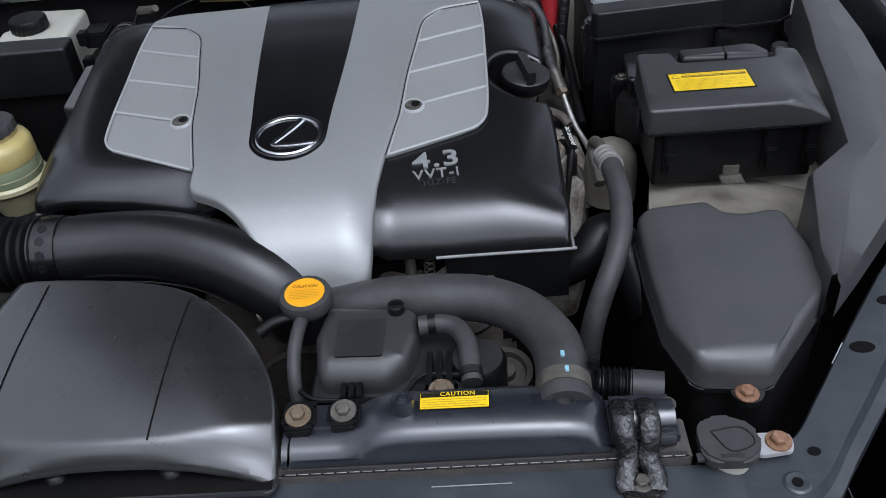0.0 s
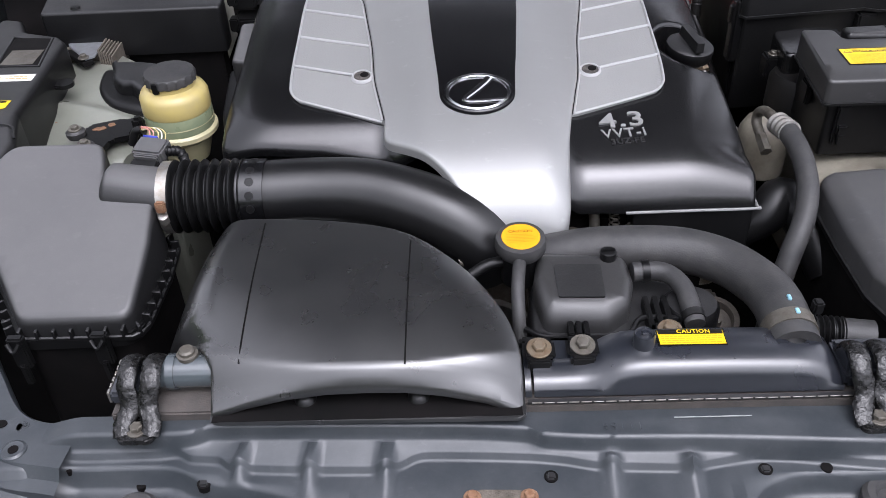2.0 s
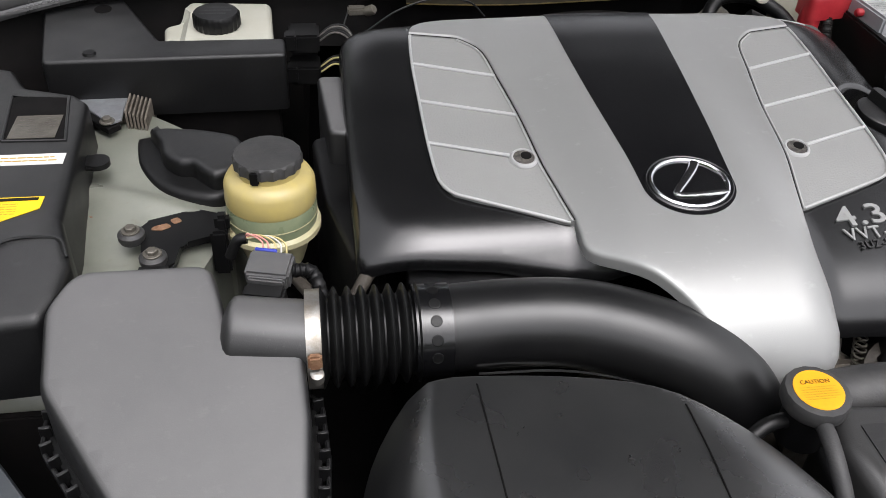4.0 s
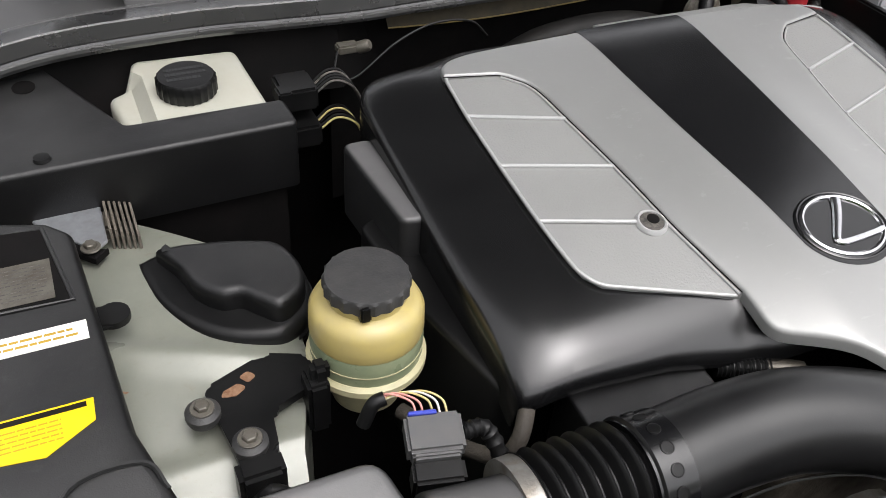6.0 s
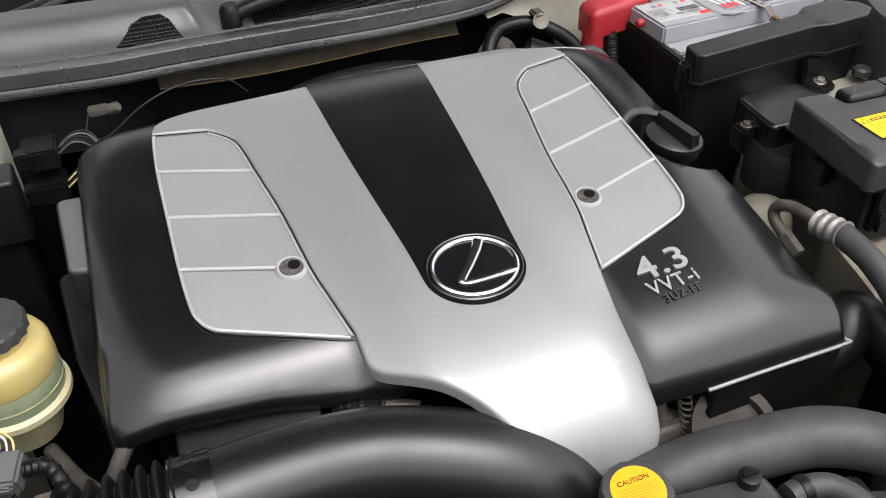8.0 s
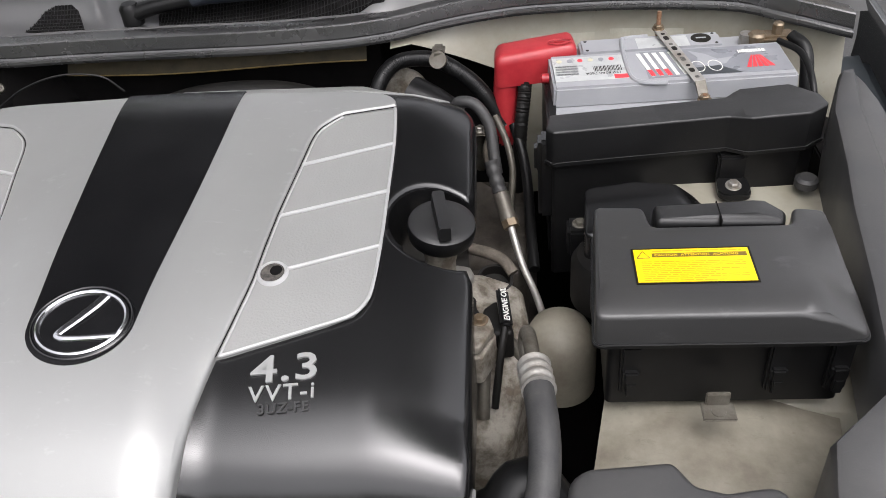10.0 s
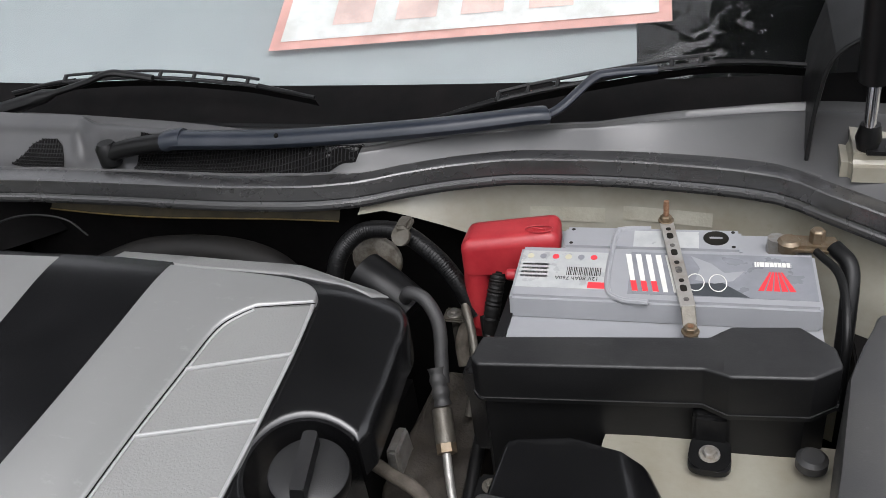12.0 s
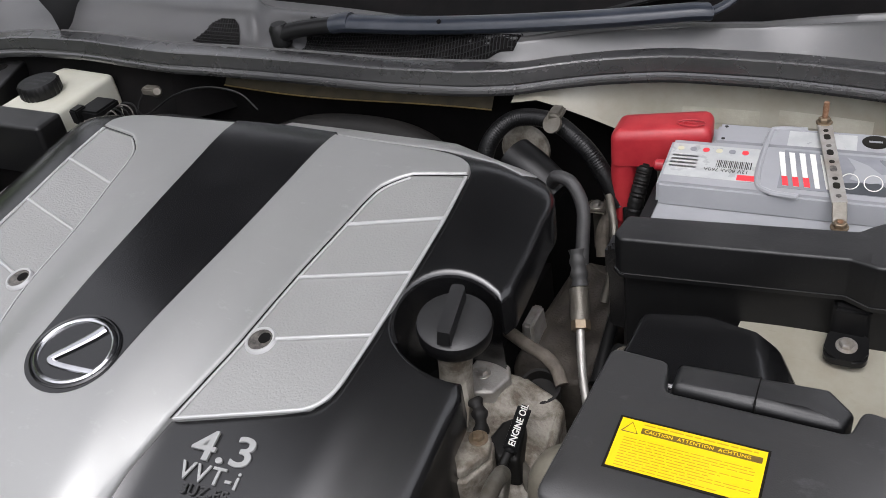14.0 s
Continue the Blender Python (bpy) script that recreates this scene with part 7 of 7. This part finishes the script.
part("small_hole", join(*[prism(ring(8, 0.002, 0.002, x, y), 0.8922, 0.8928, 0, m=BT) for x, y in ((-0.089, 0.066), (0.066, 0.067), (-0.089, 0.042), (0.066, 0.042))]), M_INK, bat)
part("red_knob", lathe([(0.006, 0), (0.006, 0.008), (0.004, 0.01)], BT @ Vector((-0.139, 0.0, 0.881)), 12, (-1, 0, 0)), M_RED, bat)
part("negative_post", lathe([(0.009, 0), (0.0085, 0.016)], BT @ Vector((0.106, 0.058, 0.878)), 16), M_STEEL, bat)
strap = thing("battery_clamp", (0.575, 0.92, 0.89), "perforated steel clamp strap with rusty threaded rods over the battery", "clamp strap")
a, b = Vector((0.584, 0.862, 0.8765)), Vector((0.556, 0.992, 0.879))
dirv = (b - a).normalized()
K = frame_on(a, dirv, (-dirv.y, dirv.x, 0))
ln = (b - a).length
foot = Vector((0.5875, 0.846, 0.8615))
K2 = frame_on(foot, a - foot, (-dirv.y, dirv.x, 0))
part("strap", box(-0.001, ln + 0.007, -0.0068, 0.0068, 0, 0.0018, 0.0006, 1, K), M_ZINC, strap)
part("strap_foot", box(-0.006, (a - foot).length + 0.001, -0.0062, 0.0062, 0, 0.0018, 0.0006, 1, K2), M_DULL, strap, "dull bent strap foot")
for k in range(9):
    s0, hw = 0.006 + 0.0138 * k, 0.0030 if k % 2 else 0.0024
    s1 = s0 + (0.0095 if k % 2 else 0.0050)
    part("slot", prism(rounded([(s0, -hw), (s1, -hw), (s1, hw), (s0, hw)], hw * 0.99), 0.0010, 0.0021, 0, m=K), M_INK if k % 3 else M_WELL, strap)
for p in (foot + Vector((0, -0.001, 0)), b + dirv * 0.002):
    part("rod", tube([p + Vector((0, 0, -0.09)), p + Vector((0, 0, 0.024 if p.y > 0.95 else 0.008))], lambda t: 0.0028 + 0.0003 * math.sin(t * 300), 10, 20), M_RUST, strap, "rusty threaded rod")
    part("nut", hexbolt(p + Vector((0, 0, 0.001)), 0.0058, washer=1.35), M_BRASS, strap)
pc = thing("terminal_cover", (0.40, 0.99, 0.74), "red plastic cover on the battery's positive terminal", "terminal cover", at=(0.003, -0.006, -0.005))
part("hood", sheet(rounded([(0.350, 0.938), (0.452, 0.957), (0.447, 1.004), (0.350, 0.986)], 0.012, 6), lambda x, y: 0.888 + 0.06 * (x - 0.40), 0.012, 0.012, 0.845), M_RED, pc)
part("leg", tube([(0.366, 0.962, 0.868), (0.363, 0.958, 0.835), (0.362, 0.955, 0.80), (0.362, 0.953, 0.775)], 0.0155, 16, 6, flat=1.1), M_RED, pc)
part("clip", box(0.352, 0.374, 0.94, 0.955, 0.76, 0.80, 0.003), M_RED, pc)
part("embossed_oval", join(tube([(0.430 + 0.014 * math.cos(a * math.pi / 12), 0.965 + 0.006 * math.sin(a * math.pi / 12), 0.8896 + 0.06 * (0.030 + 0.014 * math.cos(a * math.pi / 12))) for a in range(25)], 0.0007, 6, 1), box(0.423, 0.437, 0.9642, 0.9658, 0.889, 0.8922, 0.0002, 1)), M_RED, pc, "embossed oval mark")
part("cable", tube([(0.388, 0.962, 0.852), (0.386, 0.945, 0.835), (0.380, 0.925, 0.79), (0.375, 0.92, 0.70)], lambda t: 0.0085 + 0.0006 * math.sin(t * 260), 12, 24), M_DARKHOSE, pc, "corrugated black cable")
nt = thing("negative_terminal", (0.68, 0.97, 0.87), "corroded brass battery terminal clamp with cable", "terminal", at=(-0.005, -0.004, -0.014))
part("clamp", join(lathe([(0.010, 0), (0.011, 0.010), (0.008, 0.013)], (0.676, 0.978, 0.880), 14), box(0.672, 0.72, 0.968, 0.992, 0.882, 0.890, 0.003), lathe([(0.007, 0), (0.007, 0.014), (0.005, 0.016)], (0.700, 0.980, 0.888), 6)), M_BRASS, nt)
part("cable", tube([(0.715, 0.975, 0.888), (0.728, 0.955, 0.88), (0.728, 0.93, 0.85), (0.725, 0.90, 0.78)], 0.008, 12, 8), M_PLASTIC, nt)
part("thin_cable", tube([(0.70, 0.97, 0.885), (0.718, 0.93, 0.885), (0.722, 0.88, 0.86), (0.72, 0.85, 0.80)], 0.004, 10, 8), M_PLASTIC, nt)

rb = thing("battery_shield", (0.56, 0.79, 0.70), "black plastic battery shield with a stepped lid", "battery shield", at=(-0.003, 0.006, -0.010))
rb_o = [(0.412, 0.764), (0.420, 0.756), (0.604, 0.776), (0.624, 0.766), (0.686, 0.773), (0.708, 0.790), (0.704, 0.812), (0.678, 0.836), (0.624, 0.829), (0.606, 0.817), (0.416, 0.793)]
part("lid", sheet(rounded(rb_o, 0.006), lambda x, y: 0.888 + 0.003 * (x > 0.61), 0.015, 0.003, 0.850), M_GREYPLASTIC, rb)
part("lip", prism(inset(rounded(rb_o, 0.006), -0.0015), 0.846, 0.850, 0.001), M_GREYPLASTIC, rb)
part("wall", prism(inset(rounded(rb_o, 0.006), 0.006), 0.69, 0.846, 0), M_PLASTIC, rb)
part("side_wall", box(0.416, 0.430, 0.785, 1.005, 0.70, 0.862, 0.003), M_PLASTIC, rb, "black tray side beside the battery")
part("corner_plug", join(box(0.404, 0.424, 0.765, 0.79, 0.77, 0.872, 0.004), box(0.400, 0.426, 0.770, 0.786, 0.83, 0.862, 0.003)), M_BLACK, rb, "black plug at the corner")
part("bracket", join(box(0.597, 0.627, 0.768, 0.786, 0.808, 0.842, 0.003, 2), prism(rounded([(0.594, 0.736), (0.630, 0.736), (0.628, 0.776), (0.597, 0.776)], 0.012), 0.808, 0.815, 0.002)), M_PLASTIC, rb)
part("bolt", hexbolt((0.612, 0.753, 0.815), 0.0058, (0, -0.15, 1), 1.5), M_STEEL, rb, "steel bolt")
solid("rubber_plug", lathe([(0.0125, 0), (0.0125, 0.008), (0.009, 0.011)], (0.688, 0.768, 0.797), 20), M_RUBBER, "round black rubber plug in the wing", "rubber plug")
sc = thing("relay_cover", (0.50, 0.70, 0.77), "black moulded relay cover on the strut tower", "cover")
part("dome", sheet(rounded([(0.442, 0.645), (0.582, 0.645), (0.584, 0.69), (0.562, 0.728), (0.50, 0.738), (0.447, 0.727)], 0.012), lambda x, y: 0.832 - 0.75 * max(0, x - 0.552 + 0.3 * (y - 0.69)), 0.007, 0.005, 0.77), M_BLACK, sc)
part("fixing", hexbolt((0.441, 0.690, 0.812), 0.0050), M_DULL, sc)
part("fixing_tab", box(0.428, 0.456, 0.676, 0.704, 0.78, 0.812, 0.003), M_PLASTIC, sc)

fbx = thing("fuse_box", (0.54, 0.55, 0.70), "black plastic fuse box with a yellow caution label", "fuse box", at=(0.003, -0.005, 0.001))
fb_o = [(0.436, 0.494), (0.598, 0.494), (0.630, 0.494), (0.656, 0.496), (0.658, 0.54), (0.648, 0.625), (0.622, 0.630), (0.616, 0.605), (0.494, 0.606), (0.490, 0.636), (0.446, 0.639)]
fbz = lambda x, y: 0.874 - 0.026 * min(1, max(0, (x - 0.615) / 0.04)) * max(0, min(1, (0.60 - y) / 0.06)) - 0.006 * max(0, (0.513 - y) / 0.02)
part("lid", sheet(rounded(fb_o, 0.008), fbz, 0.013, 0.0035, lambda x, y, z: 0.839), M_FUSELID, fbx)
part("lid_lip", prism(inset(rounded(fb_o[:6] + [(0.648, 0.632), (0.446, 0.640)], 0.008), -0.002), 0.835, 0.8385, 0.001), M_GREYPLASTIC, fbx)
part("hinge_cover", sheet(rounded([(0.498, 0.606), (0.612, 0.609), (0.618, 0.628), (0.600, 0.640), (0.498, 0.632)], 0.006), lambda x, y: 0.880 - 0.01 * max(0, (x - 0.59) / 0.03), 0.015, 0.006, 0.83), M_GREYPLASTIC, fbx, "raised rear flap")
part("flap_split", box(0.5545, 0.5555, 0.604, 0.633, 0.872, 0.8806, 0), M_DARK, fbx)
part("box", prism(rounded([(0.448, 0.503), (0.648, 0.505), (0.648, 0.62), (0.452, 0.63)], 0.006), 0.757, 0.832, 0), M_PLASTIC, fbx)
for x, y, t in ((0.468, 0.4995, 0), (0.590, 0.501, 0), (0.640, 0.502, 0)):
    part("clip", join(box(x - 0.009, x + 0.009, y - 0.004, y + 0.004, 0.775, 0.832, 0.002), box(x - 0.007, x + 0.007, y - 0.009, y - 0.002, 0.792, 0.806, 0.002), box(x - 0.004, x + 0.004, y - 0.010, y - 0.004, 0.778, 0.794, 0.001)), M_PLASTIC, fbx, "black latch clip")
part("steel_tab", join(box(0.525, 0.553, 0.462, 0.482, 0.778, 0.7805, 0.001), box(0.529, 0.549, 0.478, 0.482, 0.778, 0.794, 0.001), lathe([(0.0062, 0.0), (0.006, 0.0012), (0.004, 0.0012)], (0.539, 0.471, 0.7803), 14)), M_DULL, fbx, "folded steel tab")
part("side_latch", box(0.440, 0.449, 0.56, 0.585, 0.80, 0.83, 0.002), M_PLASTIC, fbx)
caution(fbx, frame_on((0.522, 0.5505, 0.8743), (1, 0.0, 0), (0.06, 1, 0)), 0.100, 0.0465, 0.007, 14, 9, False)

rt = thing("wing_trim", (0.68, 0.5, 0.70), "matt grey-black plastic wing trim with a raised edge", "trim cover", "wing trims")
rt_in = [(0.735, 0.860), (0.722, 0.83), (0.708, 0.79), (0.695, 0.70), (0.684, 0.64), (0.672, 0.54), (0.658, 0.440), (0.602, 0.392), (0.578, 0.28), (0.576, 0.236)]
rt_out = [(0.765, 0.864), (0.770, 0.83), (0.772, 0.79), (0.775, 0.70), (0.772, 0.64), (0.768, 0.54), (0.755, 0.45), (0.714, 0.38), (0.636, 0.29), (0.590, 0.239)]
rz = curve((0.2, 0.30, 0.40, 0.48, 0.60, 0.75, 0.9), (0.812, 0.822, 0.835, 0.845, 0.858, 0.872, 0.885))
def evenly(pts, n=4):
    """The straight runs between points, cut into n."""
    return [Vector(a).lerp(Vector(b), k / n) for a, b in zip(pts, pts[1:]) for k in range(n)] + [Vector(pts[-1])]


rows = []
for p, q in zip(evenly([(x, y, rz(y)) for x, y in rt_in]), evenly([(x, y, rz(y)) for x, y in rt_out])):
    d = q - p
    rows.append([p + Vector((0, 0, -0.09)), p + Vector((0, 0, -0.006)), p + d * 0.03, p + d * 0.10 + Vector((0, 0, 0.002)), p + d * 0.42 + Vector((0, 0, 0.003)), p + d * 0.52 + Vector((0, 0, -0.004)), p + d * 0.95 + Vector((0, 0, -0.016)), q + Vector((0, 0, -0.024)), q + Vector((0, 0, -0.06))])
rows = [[p + Vector((0, 0.008, -0.075 if 0 < k < 8 else 0)) for k, p in enumerate(rows[0])]] + [[p + Vector((0, 0.006, -0.006 if 0 < k < 8 else 0)) for k, p in enumerate(rows[0])]] + rows
part("panel", grid_strip(rows), M_TRIM, rt)

rc2 = thing("resonator_box", (0.49, 0.27, 0.55), "grey-black moulded resonator box with a scuffed top", "resonator box", at=(0.01, 0.002, -0.003))
ro = [(0.402, 0.395, 0.02), (0.484, 0.403, 0.01), (0.498, 0.381, 0.012), (0.520, 0.375, 0.015), (0.566, 0.383, 0.02), (0.580, 0.260, 0.03), (0.490, 0.148, 0.02), (0.420, 0.155, 0.02), (0.402, 0.215, 0.03), (0.400, 0.300, 0.03)]
part("body", sheet(rounded(ro, 0.015), lambda x, y: 0.797 + 0.03 * (y - 0.28) - 0.008 * max(0, (0.42 - x) / 0.02) - 0.9 * max(0, 0.166 - y), 0.010, 0.007, 0.757), M_TRIM, rc2, "", 50)
part("flange", prism(rounded([((x - 0.49) * 1.035 + 0.49, (y - 0.27) * 1.035 + 0.27) for x, y, *_ in ro], 0.015), 0.752, 0.758, 0.002), M_GREYPLASTIC, rc2)
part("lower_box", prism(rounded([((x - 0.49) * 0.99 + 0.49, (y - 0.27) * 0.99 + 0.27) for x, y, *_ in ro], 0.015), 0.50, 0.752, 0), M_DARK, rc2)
part("bolt", hexbolt((0.466, 0.141, 0.757), 0.0072), M_RUST, rc2, "rust-brown bolt")
part("bolt_tab", prism(ring(20, 0.016, 0.016, 0.468, 0.146), 0.749, 0.757, 0.001), M_GREYPLASTIC, rc2)

wf = thing("washer_filler_cap", (0.425, 0.088, 0.74), "grey-black washer filler cap with embossed symbol", "filler cap", at=(0.016, -0.003, -0.008))
part("cap", prism(rounded([(0.399, 0.062, 0.018), (0.448, 0.060, 0.02), (0.456, 0.090, 0.02), (0.440, 0.113, 0.018), (0.410, 0.113, 0.014), (0.400, 0.100, 0.014)], 0.012), 0.761, 0.772, 0.003, 3), M_RUBBER, wf)
part("cap_tab", box(0.392, 0.404, 0.064, 0.078, 0.761, 0.767, 0.003), M_RUBBER, wf)
part("symbol", join(tube([(0.412, 0.095, 0.7724), (0.440, 0.098, 0.7724), (0.448, 0.080, 0.7724), (0.425, 0.072, 0.7724), (0.412, 0.095, 0.7724)], 0.0009, 6, 4), box(0.415, 0.435, 0.064, 0.069, 0.772, 0.7728, 0.0004, 1)), M_GREYPLASTIC, wf, "embossed symbol")
part("neck", lathe([(0.022, 0), (0.022, 0.02)], (0.428, 0.088, 0.735), 24), M_TANKWHITE, wf)
wb = thing("wing_bracket", (0.477, 0.085, 0.74), "bare steel bracket with a rust-brown bolt", "bracket", at=(0.013, 0.001, -0.006))
part("plate", prism(rounded([(0.455, 0.074), (0.49, 0.078), (0.492, 0.10), (0.455, 0.10)], 0.008), 0.748, 0.753, 0.001), M_RIB, wb)
part("bolt", hexbolt((0.478, 0.089, 0.753), 0.0075), M_RUST, wb, "rust-brown bolt")

# ---- wipers ----
def wiper(arm, blade, pivot_r, label, wide=0.6):
    w = thing("wiper", arm[0], label, "wiper", "windscreen wipers")
    part("arm", tube(arm[2:] if wide > 0.5 else arm, lambda t: (0.0145 - 0.004 * t if t < wide else 0.0060), 12, 8, flat=0.75), M_WIPER if wide > 0.5 else M_PLASTIC, w)
    if wide > 0.5:
        part("arm_base", tube(arm[:3], 0.0125, 12, 6, flat=0.85), M_PLASTIC, w, "black arm base")
    part("pivot", lathe([(pivot_r, -0.012), (pivot_r, 0.010), (pivot_r * 0.7, 0.016)], arm[0], 20), M_PLASTIC, w)
    B = spline(blade, 8)
    n = len(B)
    i0, i1 = int(n * 0.2), int(n * 0.72)
    part("yoke", tube(B[1:i0 + 2], lambda t: 0.0018 + 0.002 * t, 8, 1), M_PLASTIC, w)
    part("yoke", tube(B[i1 - 1:-1], lambda t: 0.0038 - 0.002 * t, 8, 1), M_PLASTIC, w)
    rails = bmesh.new()
    for off in (-0.005, 0.005):
        tube([p + Vector((0, off, 0.004 + off * 0.6)) for p in B[i0:i1]], 0.0020, 6, 1, bm=rails)
    for k in range(i0, i1, 3):
        tube([B[k] + Vector((0, -0.005, 0.001)), B[k] + Vector((0, 0.005, 0.007))], 0.0028, 6, 1, bm=rails)
    part("slotted_bridge", rails, M_GREYPLASTIC, w, "slotted black bridge")
    part("blade_frame", tube(B, 0.0022, 6, 1), M_PLASTIC, w)
    part("rubber", grid_strip([[p + Vector((0, 0, -0.004)) for p in B], [p + Vector((0, 0.008, -0.016)) for p in B]]), M_DARK, w)
    return w
w2 = wiper([(-0.121, 1.030, 0.918), (-0.09, 1.032, 0.927), (-0.023, 1.035, 0.937), (0.121, 1.035, 0.942), (0.283, 1.047, 0.951), (0.400, 1.068, 0.957), (0.432, 1.082, 0.957), (0.466, 1.118, 0.977), (0.485, 1.128, 0.980), (0.534, 1.140, 0.979)],
           [(0.258, 1.090, 0.932), (0.36, 1.120, 0.952), (0.45, 1.135, 0.966), (0.56, 1.150, 0.979), (0.621, 1.152, 0.982), (0.684, 1.150, 0.979)], 0.014, "blue-black wiper arm with a bridged blade at rest", 0.52)
part("rivet", lathe([(0.0028, 0), (0.0028, 0.002), (0.001, 0.0025)], (0.121, 1.027, 0.9495), 12, (0, -0.5, 1)), M_DARK, w2)
part("hinge_cover", tube([(-0.036, 1.034, 0.935), (-0.023, 1.035, 0.938), (-0.010, 1.036, 0.939)], 0.0150, 12, 4, flat=0.8), M_WIPER, w2)
wiper([(-0.66, 1.060, 0.885), (-0.50, 1.090, 0.912), (-0.383, 1.100, 0.931), (-0.221, 1.130, 0.965), (-0.176, 1.140, 0.977), (-0.15, 1.145, 0.974), (-0.115, 1.150, 0.966)],
      [(-0.355, 1.150, 0.945), (-0.265, 1.160, 0.957), (-0.13, 1.165, 0.961), (-0.001, 1.160, 0.955), (0.06, 1.155, 0.948), (0.114, 1.150, 0.940)], 0.014, "black wiper arm with a bridged blade at rest", 0.45)
cc = solid("cowl_side_trim", grid_strip([[(x, y, z) for x, z in ((0.684, 0.92), (0.688, 0.985), (0.700, 1.03), (0.745, 1.06), (0.80, 1.07))] for y in (1.055, 1.08, 1.2)]), M_PLASTIC, "black corner trim at the end of the cowl", "trim", kind="structure")
part("edge_strip", tube([(0.685, 1.054, 0.92), (0.689, 1.054, 0.985), (0.701, 1.054, 1.03), (0.746, 1.054, 1.06)], 0.0022, 8, 5), M_GREYPLASTIC, cc)
solid("cowl_corner_trim", grid_strip([[(x, y, z) for x, z in ((-0.520, 0.902), (-0.525, 0.935), (-0.545, 0.965), (-0.60, 0.985))] for y in (1.012, 1.03, 1.20)]), M_PLASTIC, "black corner trim at the end of the cowl", "trim", kind="structure")
